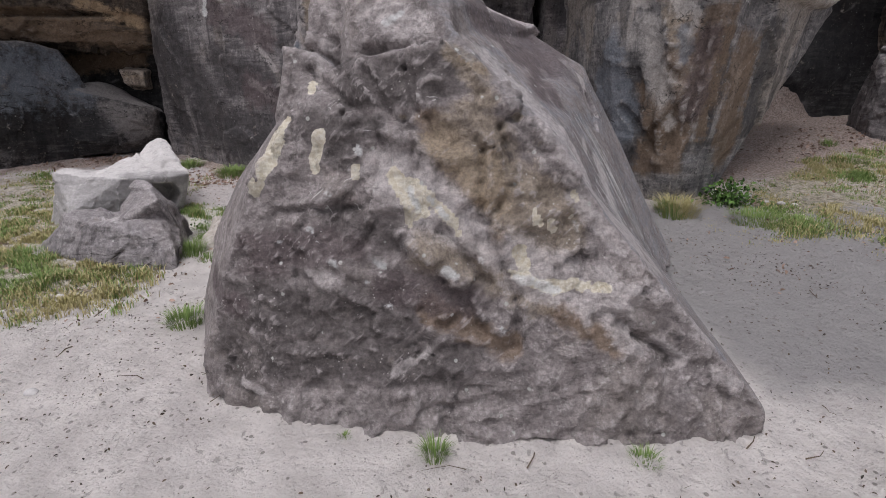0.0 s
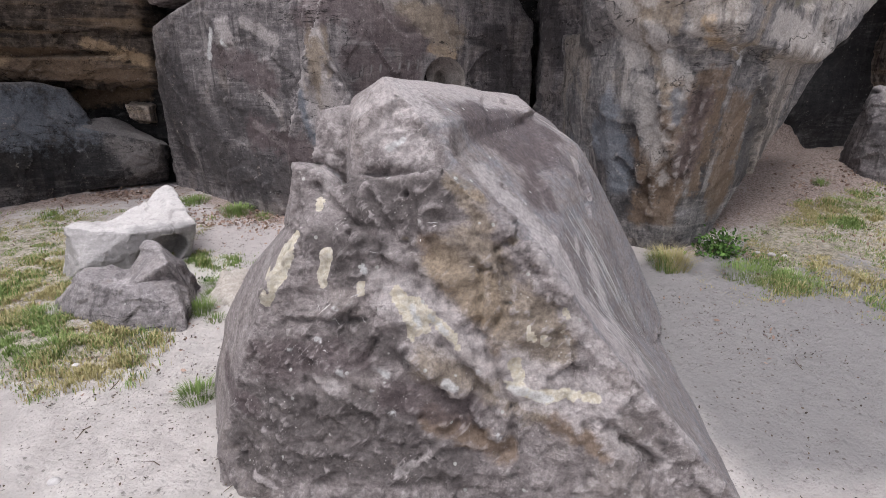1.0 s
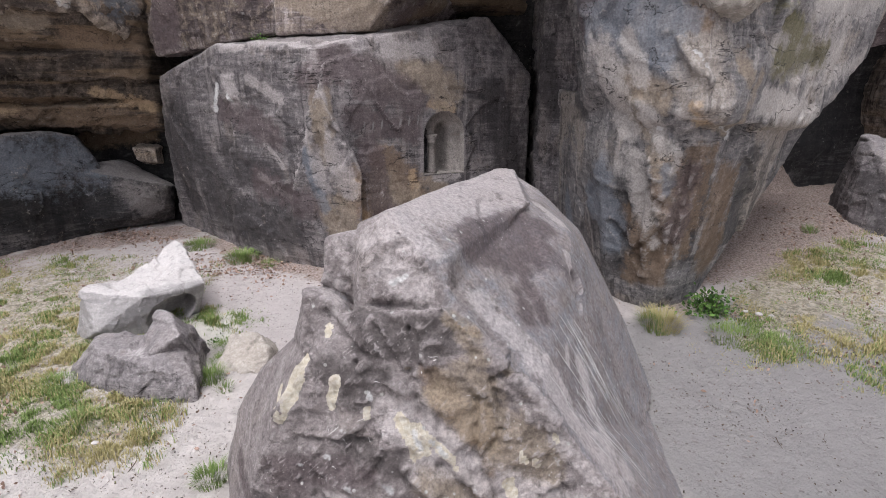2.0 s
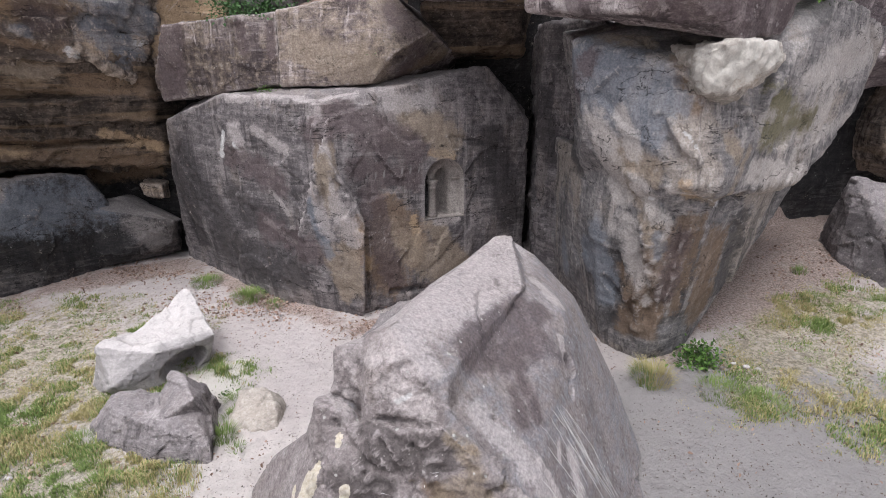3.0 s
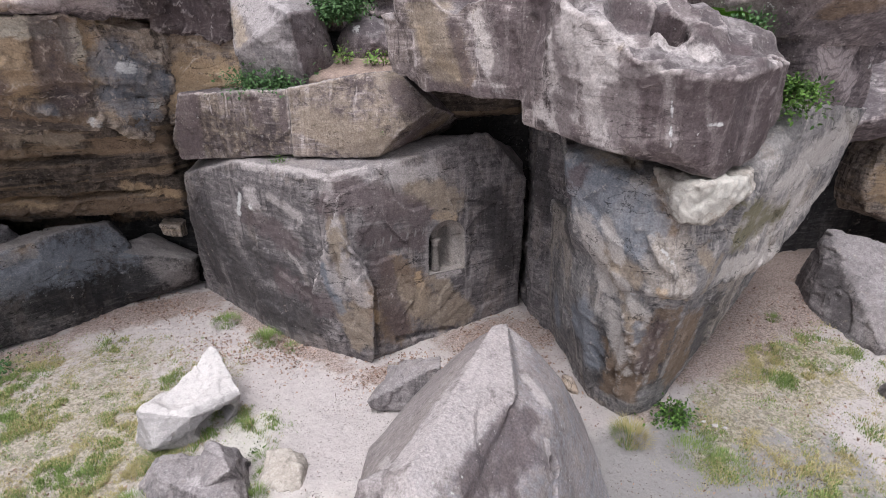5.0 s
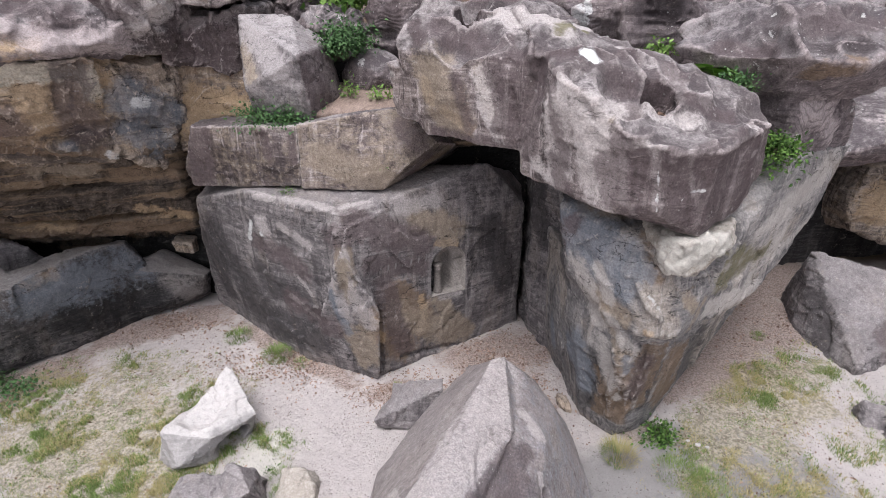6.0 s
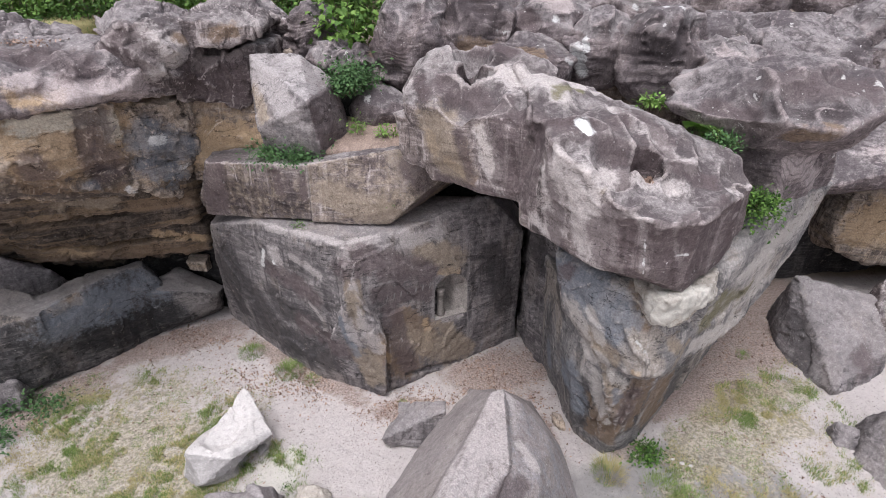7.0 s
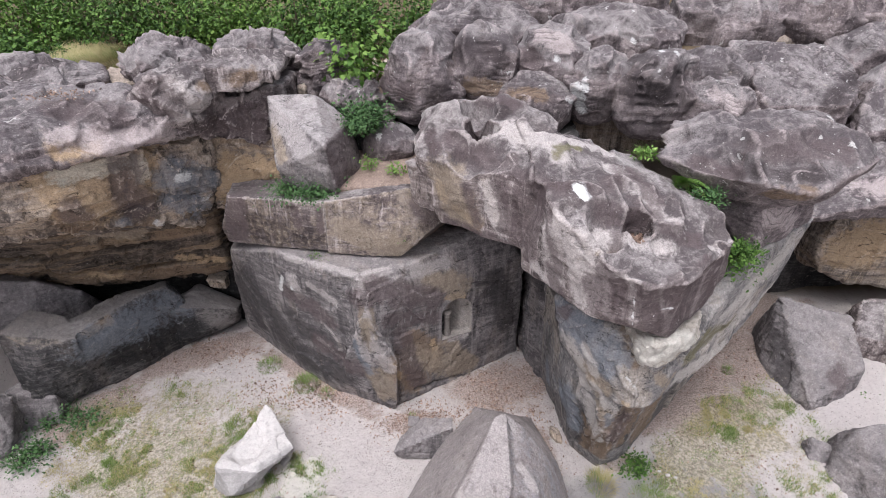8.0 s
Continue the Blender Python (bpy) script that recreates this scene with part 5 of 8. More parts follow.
MARKS["front_boulder"] += [
    ("pale", (-0.33, 3.24, 1.34), (-0.2, 3.2, 1.24), 0.059),
    ("pale", (-0.16, 3.18, 1.25), (0.06, 3.15, 1.1), 0.052),
    ("pale", (0.02, 3.19, 1.08), (0.21, 3.14, 0.94), 0.034),
    ("pale", (0.55, 3.09, 0.7), (0.98, 3.05, 0.68), 0.055),
    ("pale", (0.8, 3.11, 0.79), (0.88, 3.12, 0.75), 0.04),
    ("pale", (-0.86, 3.23, 0.77), (-0.76, 3.18, 0.7), 0.036),
    ("chalk", (-0.43, 3.2, 0.84), (-0.36, 3.18, 0.8), 0.024),
    ("chalk", (0.02, 3.07, 0.82), (0.08, 3.05, 0.79), 0.03),
    ("cream", (-1.25, 3.62, 1.4), (-1.24, 3.42, 1.27), 0.038),
    ("cream", (-0.79, 3.39, 1.6), (-0.81, 3.4, 1.44), 0.039),
    ("cream", (-0.85, 3.64, 1.91), (-0.85, 3.6, 1.86), 0.024),
    ("cream", (-0.55, 3.31, 1.41), (-0.54, 3.29, 1.36), 0.023),
]
MARKS["front_boulder"] += [
    ("pale", (-0.48, 3.71, 2.35), (-0.24, 3.6, 2.32), 0.031),
    ("pale", (-0.35, 3.83, 2.64), (0.45, 5.4, 2.58), 0.101),
    ("pale", (-0.61, 3.88, 2.5), (-0.09, 3.72, 2.5), 0.085),
]
MARKS["layered_foot"] += [
    ("rust", (-9.98, 11.09, 3.17), (-8.53, 11.24, 3.02), 0.277),
    ("ochre", (-9.83, 11.28, 3.22), (-8.76, 11.27, 3.18), 0.14),
    ("rust", (-8.09, 11.45, 3.07), (-6.59, 11.94, 2.75), 0.267),
    ("rust", (-7.11, 10.9, 4.57), (-6.11, 11.64, 4.37), 0.164),
    ("tan", (-8.33, 10.24, 4.82), (-7.43, 10.67, 4.73), 0.143),
    ("rust", (-9.08, 11.08, 3.37), (-8.13, 11.37, 3.18), 0.171),
    ("ochre", (-7.19, 11.54, 3.45), (-6.32, 11.93, 3.17), 0.122),
]
MARKS["wall"] += [
    ("rust", (-8.17, 9.39, 5.48), (-7.65, 9.93, 5.23), 0.137),
]
MARKS["cap_rock"] += [
    # More dark colour for the shade inside the pits.
    ("plum", (2.72, 7.63, 6.93), (3.17, 7.47, 6.85), 0.126),
    ("shade", (0.4, 9.53, 7.37), (0.61, 9.51, 7.43), 0.155),
    ("plum", (-0.82, 10.34, 7.44), (-0.46, 9.05, 7.43), 0.157),
    ("plum", (0.43, 10.45, 7.93), (1.17, 9.96, 7.95), 0.14),
    ("shade", (3.01, 7.68, 6.53), (3.13, 7.51, 6.62), 0.143),
    ("plum", (1.15, 8.05, 6.33), (1.63, 7.5, 7.34), 0.195),
    ("plum", (1.96, 7.36, 7.31), (2.56, 7.87, 7.28), 0.154),
    ("pale", (1.34, 8.81, 7.73), (2.81, 9.16, 7.28), 0.194),
    ("pale", (2.59, 8.35, 7.28), (3.45, 7.2, 6.79), 0.142),
]
MARKS["hump.003"] += [
    ("chalk", (2.69, 12.17, 7.78), (2.98, 12.27, 7.23), 0.113),
]
MARKS["leaning_pillar"] += [
    # Painted shade at the pillar's top, where the cap overhangs.
    ("shade", (1.75, 7.59, 5.05), (2.34, 7.19, 4.94), 0.212),
    ("rust", (3.36, 7.09, 2.54), (3.35, 7.28, 1.55), 0.137),
    ("rust", (4.15, 7.65, 2.21), (3.92, 7.62, 1.45), 0.131),
    ("shade", (4.75, 8.11, 2.12), (4.23, 7.98, 1.07), 0.1),
    ("tan", (2.39, 7.41, 3.48), (2.75, 7.23, 3.05), 0.148),
    ("blue", (2.06, 7.54, 4.26), (2.62, 6.96, 3.95), 0.194),
    ("blue", (2.98, 7.08, 2.55), (3.05, 7.16, 2.23), 0.066),
    ("pale", (4.21, 7.27, 3.41), (5.67, 8.39, 3.2), 0.157),
    ("pale", (4.33, 7.29, 4.03), (5.95, 8.56, 4.02), 0.26),
]
MARKS["cap_rock"] += [
    ("plum", (-0.22, 9.04, 5.87), (0.93, 8.24, 5.86), 0.11),
    ("plum", (1.54, 7.29, 5.91), (1.64, 7.27, 5.5), 0.126),
    ("plum", (2.06, 6.7, 6.02), (2.15, 6.62, 5.53), 0.133),
    ("plum", (2.87, 6.3, 5.89), (3.04, 6.35, 5.41), 0.148),
    ("plum", (3.9, 6.84, 6.02), (4.34, 7.18, 5.57), 0.138),
    # The next two paint shade along the cap's underside.
    ("shade", (1.34, 7.65, 5.56), (2.16, 6.78, 5.32), 0.063),
    ("shade", (2.16, 6.78, 5.32), (3.1, 6.51, 5.15), 0.061),
]
MARKS["front_boulder"] += [
    ("pale", (0.56, 3.27, 1.72), (0.63, 3.24, 1.65), 0.029),
    ("tan", (0.06, 3.15, 1.1), (0.28, 3.1, 0.88), 0.053),
    ("tan", (0.57, 3.18, 1.25), (0.8, 3.18, 1.08), 0.061),
]
MARKS["front_boulder"] += [
    ("cream", (-0.3, 3.25, 1.38), (-0.19, 3.19, 1.25), 0.046),
    ("cream", (-0.16, 3.21, 1.34), (-0.12, 3.16, 1.15), 0.032),
    ("cream", (-0.08, 3.18, 1.25), (0.06, 3.15, 1.11), 0.039),
    ("pale", (-0.33, 3.26, 1.41), (0.17, 3.16, 1.04), 0.129),
    ("cream", (0.67, 3.1, 0.73), (0.84, 3.07, 0.71), 0.036),
    ("pale", (0.42, 3.12, 0.94), (1.1, 3.05, 0.66), 0.104),
    ("ochre", (0.27, 3.24, 1.49), (0.34, 3.19, 1.29), 0.053),
    ("tan", (0.13, 3.27, 1.77), (0.34, 3.29, 1.62), 0.078),
    ("tan", (0.34, 3.19, 1.25), (0.49, 3.15, 1.0), 0.072),
    ("cream", (0.49, 3.14, 0.85), (0.51, 3.1, 0.79), 0.033),
    ("rust", (-0.08, 3.06, 0.57), (0.43, 3.07, 0.32), 0.076),
]
MARKS["front_boulder"] += [
    ("rust", (0.7, 3.03, 0.59), (1.07, 2.99, 0.37), 0.069),
]
MARKS["cap_rock"] += [
    ("pale", (1.8, 6.8, 6.7), (2.0, 6.76, 5.7), 0.26),
    ("pale", (2.2, 6.55, 6.2), (2.3, 6.5, 5.55), 0.07),
    ("pale", (0.5, 8.43, 6.9), (0.72, 8.32, 6.3), 0.15),
    ("tan", (-0.2, 8.84, 6.9), (0.1, 8.7, 6.15), 0.3),
    ("rust", (0.2, 8.6, 6.7), (0.3, 8.58, 6.2), 0.06),
    ("plum", (0.95, 8.15, 6.75), (1.05, 8.08, 6.0), 0.14),
    ("plum", (1.55, 7.2, 6.6), (1.62, 7.2, 5.8), 0.1),
    ("plum", (2.45, 6.4, 6.25), (2.55, 6.4, 5.4), 0.11),
    ("plum", (2.78, 6.2, 6.25), (2.9, 6.3, 5.4), 0.12),
    ("plum", (3.2, 6.3, 6.2), (3.3, 6.4, 5.3), 0.16),
    ("plum", (3.65, 6.6, 6.3), (3.75, 6.7, 5.5), 0.14),
    ("shade", (2.35, 6.5, 6.3), (2.42, 6.48, 5.6), 0.04),
    ("shade", (3.05, 6.25, 6.15), (3.12, 6.35, 5.3), 0.05),
    ("shade", (3.48, 6.45, 6.2), (3.55, 6.55, 5.4), 0.05),
    ("plum", (0.83, 8.37, 7.27), (1.33, 7.78, 7.21), 0.176),
    ("plum", (2.78, 8.34, 7.28), (3.21, 7.71, 7.04), 0.165),
    ("plum", (3.25, 7.17, 6.8), (3.78, 7.17, 6.49), 0.14),
    # Shade painted on the front pit's back wall.
    ("shade", (2.68, 7.5, 6.78), (3.18, 7.44, 6.71), 0.119),
    ("pale", (1.8, 6.82, 6.28), (2.57, 6.18, 6.39), 0.054),
    ("pale", (2.9, 6.54, 6.2), (4.03, 7.08, 6.44), 0.059),
]


# ---- ground ----
def spread(lo, hi, fine, far):
    mid = np.arange(lo, hi + fine / 2, fine)
    grow, steps, k = [], fine, 0.0
    while k < far:
        steps *= 1.25
        k += steps
        grow.append(k)
    return np.concatenate([lo - np.array(grow[::-1]), mid, hi + np.array(grow)])


def grass_cover(x, y):
    """How thick the turf stands at a place, 0 to 1."""
    p = np.stack([x, y, 0 * x], 1)
    v = blob(p, (-6.3, 7.4, 0), (2.6, 1.9, 9), 0.5, 3, 20, 0.35)
    v = np.maximum(v, blob(p, (-4.4, 5.3, 0), (1.3, 0.7, 9), 0.5, 4, -20, 0.35))
    v = np.maximum(v, blob(p, (-7.3, 8.7, 0), (2.2, 1.5, 9), 0.5, 9, 10, 0.45) * 0.8)
    v = np.maximum(v, blob(p, (6.2, 8.0, 0), (2.4, 0.95, 9), 0.5, 5, 32, 0.4))
    v = np.maximum(v, blob(p, (6.2, 6.2, 0), (0.9, 0.7, 9), 0.6, 6, 0, 0.4) * 0.7)
    v = np.maximum(v, blob(p, (8.2, 7.6, 0), (1.0, 0.7, 9), 0.6, 7, 0, 0.4) * 0.55)
    return v


def build_ground():
    xs, ys = spread(-13, 13, 0.076, 400), spread(0.5, 13.5, 0.076, 400)
    gx, gy = np.meshgrid(xs, ys)
    x, y = gx.ravel(), gy.ravel()
    z = ground_z(x, y)
    p = np.stack([x, y, 0 * x], 1)
    z = z + 0.03 * fractal(p / 0.9, 2, 31) + 0.03 * fractal(p / 0.24, 3, 32, ridged=True) + 0.3 * fractal(p / 9, 2, 33) * step(14, 22, y)
    w, h = len(xs), len(ys)
    i = np.arange(w * h).reshape(h, w)
    faces = np.stack([i[:-1, :-1], i[:-1, 1:], i[1:, 1:], i[1:, :-1]], -1).reshape(-1, 4)
    me = bpy.data.meshes.new("ground")
    me.from_pydata(np.stack([x, y, z], 1).tolist(), [], faces.tolist())
    me.shade_smooth()
    litter = np.zeros(len(x))
    for c, r, yaw in (((1.2, 9.9), (1.5, 1.0), 0), ((-3.6, 10.2), (2.6, 0.35), -33), ((-7.3, 11.2), (2.2, 0.6), 25), ((-1.0, 8.9), (0.9, 0.4), 0),
                      ((7.2, 10.6), (3.2, 1.6), 40), ((8.0, 12.4), (2.4, 1.2), 0), ((3.6, 8.4), (0.5, 0.9), 0), ((5.0, 9.2), (1.6, 0.5), 40), ((-9.2, 9.3), (1.2, 0.8), 40), ((1.9, 7.9), (0.5, 0.9), 0)):
        litter = np.maximum(litter, blob(p, (*c, 0), (*r, 9), 0.4, 40, yaw, 0.5))
    ash = np.maximum(0.25 * step(4.6, 6.5, y + 0.25 * np.abs(x)) * step(-5.5, -3.5, x + 0.3 * (y - 6)), blob(p, (4.0, 5.6, 0), (2.6, 2.2, 9), 0.3, 50, 25, 0.4))
    dust = step(5.6, 7.2, y + 0.12 * np.abs(x)) * 0.8
    for key, v in (("litter", litter), ("dust", dust), ("debris", blob(p, (-3.55, 7.35, 0), (0.42, 0.55, 9), 0.4, 55, -30, 0.4)), ("ash", ash), ("grass", grass_cover(x, y)), ("woods", step(12.6, 13.6, y))):
        me.attributes.new(key, "FLOAT", "POINT").data.foreach_set("value", v.astype(np.float32))
    me.materials.append(SAND)
    return tagged(new("ground", me), "pale trampled sand with turf patches, leaf litter and a wooded plateau", "ground", kind="structure")


build_ground()

# ---- the boulder in front ----
front = [
    # the broad lower body
    [(-1.66, 3.34, -0.5), (-1.02, 3.0, -0.5), (0.4, 2.86, -0.5), (1.5, 2.8, -0.5), (2.06, 2.88, -0.5), (2.06, 2.98, -0.1), (1.94, 3.17, 0.1),
     (2.7, 5.6, -0.3), (-2.25, 4.55, -0.3), (-1.9, 5.8, -0.3), (0.4, 8.6, -0.1), (1.6, 8.6, -0.1), (2.5, 7.0, -0.1),
     (-1.72, 3.45, 0.02), (-1.28, 3.45, 1.22), (-1.06, 3.62, 1.72), (-0.84, 3.7, 1.98), (-0.4, 3.52, 2.1), (0.0, 3.38, 2.2), (0.62, 3.26, 1.6), (0.93, 3.2, 1.2), (1.35, 3.25, 0.68),
     (-1.93, 4.4, 0.7), (-1.66, 4.3, 1.16), (-1.27, 4.1, 1.6), (-2.13, 4.5, 0.2)],
    # the high back, from the smooth flank over to the far edge
    [(0.1, 4.1, 2.44), (0.9, 5.5, 2.36), (1.32, 5.05, 1.76), (1.4, 5.6, 2.08), (1.77, 6.7, 1.83), (2.33, 6.2, 0.74), (2.16, 7.2, 1.0), (1.75, 8.3, 1.1), (0.45, 8.35, 1.4), (-0.35, 7.6, 1.05),
     (-1.17, 6.1, 1.02), (-1.1, 4.9, 1.4), (-0.6, 4.3, 2.3), (0.0, 3.45, 2.2), (0.7, 3.3, 1.5), (-0.8, 3.8, 1.8), (2.5, 5.6, 0.1), (1.5, 3.4, 0.3), (-1.5, 6.0, -0.2), (0.4, 8.4, -0.1), (1.9, 8.2, -0.1),
     (1.28, 7.05, 2.3), (0.95, 7.2, 2.48), (0.7, 7.05, 2.5)],
    # the pale top slab with its blunt front
    [(-0.42, 3.95, 2.74), (-0.66, 4.1, 2.58), (-0.15, 3.63, 2.48), (-0.58, 3.78, 2.43), (0.06, 3.74, 2.44), (0.1, 4.14, 2.55), (0.9, 5.5, 2.46), (0.72, 7.05, 2.58), (0.97, 7.2, 2.55), (1.06, 6.3, 2.3),
     (0.0, 3.42, 2.15), (-0.3, 3.5, 2.0), (-0.66, 3.6, 1.9), (0.0, 3.5, 1.9), (-0.6, 4.9, 1.9), (0.2, 6.4, 2.1), (0.15, 5.2, 2.52)],
    # a knob and a spike on its shoulder
    [(-0.93, 4.09, 2.48), (-0.72, 4.02, 2.52), (-0.5, 4.12, 2.5), (-0.5, 3.85, 2.3), (-0.66, 4.25, 2.5), (-0.98, 4.3, 2.28), (-0.92, 3.92, 2.2), (-0.6, 4.5, 2.2), (-0.6, 3.9, 1.9), (-0.9, 4.4, 1.8)],
    [(-1.06, 3.84, 2.15), (-0.86, 3.74, 2.1), (-0.86, 4.05, 2.1), (-1.24, 4.0, 1.66), (-0.75, 3.6, 1.75), (-0.7, 3.75, 2.0), (-0.75, 4.1, 1.9), (-1.08, 3.64, 1.75)],
]
FRONT = rock("front_boulder", front, ROCK_FRONT, "large pyramid-shaped grey sandstone boulder with pale scars on sand", voxel=0.0235, rounding=1,
             lumps=(0.03, 0.8), knobs=(0.028, 0.15), chips=(0.03, 0.075), facets=(0.035, 0.2), seed=3,
             calm=[((0.67, -0.35, 0.65), 0.7), ((-0.9, -0.2, 0.35), 0.8), ((-0.1, 0.1, 1), 0.72), ((-0.55, 0.25, 0.75), 0.75), ((0.8, 0.4, 0.5), 0.7)], faces=[("blue", (0.67, -0.35, 0.65), 0.86, 0.4), ("pale", (0, 0.05, 1), 0.88, 0.7)],
             dents=[((0.62, 4.85, 2.2), (0.42, 0.85, 0.6), 0.05, (-0.6, 0.3, -0.7), 0.8), ((1.34, 5.06, 1.72), (0.1, 0.12, 0.16), 0.16, (-0.6, 0.1, -0.7), 0.8)])

# ---- the carved block and its slabs ----
CARVED = rock("carved_block", [[(-5.85, 11.5, 3.75), (-4.15, 10.4, 4.32), (-2.02, 9.3, 4.22), (0.07, 10.45, 4.55), (0.85, 10.75, 4.8), (1.75, 11.0, 3.8), (-2.0, 9.2, 3.66), (-1.62, 9.4, 2.0),
                                (-6.15, 12.15, 1.7), (-6.3, 12.5, 0.2), (-4.9, 11.3, 0.1), (-3.1, 9.95, 0.1), (-1.56, 9.4, 0.1), (0, 10.2, 0.1), (1.75, 11.2, 0.1),
                                (1.8, 12.6, 4), (-5.8, 12.6, 4), (1.8, 12.6, 0), (-6, 12.8, 0)],
                               [(-1.35, 9.0, 2.2), (-1.95, 9.12, 2.9), (-2.1, 9.1, 3.6), (-1.45, 9.1, 1.4), (-1.5, 9.3, 0.2), (-2.8, 9.6, 1.6), (-1.75, 9.5, 3.0), (-1.5, 9.6, 1.8), (-2.8, 9.9, 0.2)]],
              ROCK_DARK, "huge dark grey sandstone block with a carved arched niche", lumps=(0.06, 1.3), facets=(0.035, 0.8), knobs=(0.012, 0.3), seed=5, voxel=0.036, rounding=1)
rock("split_slab", [[(-5.3, 10.85, 5.56), (-2.92, 10.2, 5.72), (-2.96, 10.17, 4.5), (-5.65, 11.2, 4.15), (-5.7, 11.1, 4.6), (-4.5, 11.6, 5.5), (-5.6, 12.4, 5.5), (-2.95, 12.4, 5.6), (-2.95, 12.4, 4.3), (-5.8, 12.4, 4.2)]],
     ROCK_CAP, "split grey sandstone slab lying on the carved block", lumps=(0.03, 1.0), knobs=(0.015, 0.3), facets=(0.02, 0.5), seed=6, voxel=0.034, rounding=1, faces=[("tan", (0, -1, 0), 0.5, 0.35)])
rock("split_slab", [[(-2.93, 10.2, 5.74), (-1.46, 10.15, 6.02), (-0.92, 10.4, 6.05), (-0.85, 9.75, 5.0), (-1.3, 9.9, 4.5), (-2.95, 10.15, 4.46), (-0.2, 10.2, 5.4), (0.3, 11.5, 5.0), (-2.9, 12.2, 5.6), (0, 12.2, 5.6), (-2.9, 12.2, 4.3), (0.2, 12.2, 4.6)]],
     ROCK_CAP, "pale sandstone slab beside a vertical crack", lumps=(0.015, 1.0), knobs=(0.008, 0.3), facets=(0.012, 0.6), seed=7, voxel=0.034, rounding=0, faces=[("tan", (0, -1, 0), 0.4, 0.5)])

# ---- pillar and caps ----
PILLAR = rock("leaning_pillar", [
    # the broad upper mass over its ledge
    [(3.04, 6.7, 4.7), (3.3, 6.75, 4.4), (1.75, 7.6, 5.1), (2.0, 7.8, 3.9), (2.46, 7.62, 3.3), (2.82, 7.0, 3.16), (3.08, 6.58, 3.36), (3.45, 6.64, 3.36), (3.62, 6.82, 3.14), (4.34, 7.55, 3.2),
     (5.55, 8.36, 3.0), (6.35, 8.95, 3.4), (7.5, 10.0, 4.2), (7.9, 10.1, 5.4), (5.47, 8.08, 5.7), (4.68, 7.38, 5.03), (7.2, 11.6, 5.6), (2.2, 10.6, 5.4), (2.35, 9.0, 3.0), (6.0, 11.4, 3.0)],
    # the shaft that narrows to the foot
    [(2.4, 7.75, 3.5), (2.84, 7.16, 3.3), (3.5, 6.95, 3.3), (4.4, 7.62, 3.3), (2.3, 7.95, 2.4), (3.26, 7.34, 1.1), (3.17, 7.7, 0.0), (2.75, 8.2, 0.0), (3.85, 7.9, 0.0), (2.6, 9.5, 0), (5.0, 10.5, 0.2), (6.1, 9.0, 3.2),
     (2.3, 10.4, 0.3), (6.0, 11.4, 1), (2.2, 10.4, 3.5)]],
     ROCK_BLUE, "tall sandstone pillar narrowing to its foot, blue-grey and ochre", lumps=(0.06, 1.4), facets=(0.045, 1.0), knobs=(0.01, 0.3), seed=8, voxel=0.038, rounding=1)
rock("nose", [[(2.93, 6.4, 4.7), (3.0, 6.36, 4.95), (3.25, 6.3, 5.06), (3.83, 6.56, 5.06), (4.0, 6.7, 4.85), (3.75, 6.55, 4.66), (3.2, 6.36, 4.5), (3.05, 6.5, 4.45), (3.5, 6.5, 4.42), (3.1, 7.4, 4.2), (4.4, 7.4, 5.0), (3.6, 7.4, 4.1), (2.9, 7.4, 5.0)]],
     ROCK_CREAM, "cream-white block jutting under the cap", lumps=(0.05, 0.4), facets=(0.05, 0.3), knobs=(0.012, 0.2), seed=44, voxel=0.026, rounding=3, parent=PILLAR)
rock("inner_rock", [[(1.86, 10.95, 5.6), (2.7, 9.85, 5.6), (2.75, 9.86, 2.8), (2.6, 9.95, 1.1), (1.93, 10.72, 1.2), (1.95, 10.75, 0.2), (2.7, 9.6, 0.2), (4, 13, 0), (4, 13, 5.4), (2, 13, 5.4), (2, 13, 0), (4, 9.6, 0.2), (4, 9.6, 5)]],
     ROCK_DARK, "dark blue-grey sandstone face inside the crack", lumps=(0.07, 1.0), facets=(0.06, 0.6), seed=9, voxel=0.05, rounding=1)
# All its faces are painted near-black as the shade inside the crack.
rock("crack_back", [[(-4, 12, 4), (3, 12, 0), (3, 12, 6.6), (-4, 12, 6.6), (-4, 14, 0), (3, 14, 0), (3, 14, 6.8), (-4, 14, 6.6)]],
     ROCK_DARK_SHADED, "sandstone wall behind the crack, painted dark as shade", lumps=(0.08, 1.0), facets=(0.05, 0.6), seed=9, voxel=0.09, faces=[("shade", (0, -1, 0), -0.5, 1.0)])
# Added rock that fills in the dark underside of slab and cap.
rock("crack_roof", [[(-0.4, 10.75, 5.9), (1.5, 10.5, 6.0), (1.45, 10.9, 5.35), (0.9, 11.2, 5.15), (0.1, 11.2, 5.05), (-0.2, 11.0, 5.3), (-0.3, 12, 5.9), (1.9, 12, 6.0), (1.7, 12, 5.0), (0, 12, 4.9)]],
     ROCK_STRATA, "dark brown rock filled in under slab and cap, over the crack", lumps=(0.06, 0.7), facets=(0.06, 0.5), seed=66, voxel=0.045, rounding=1)
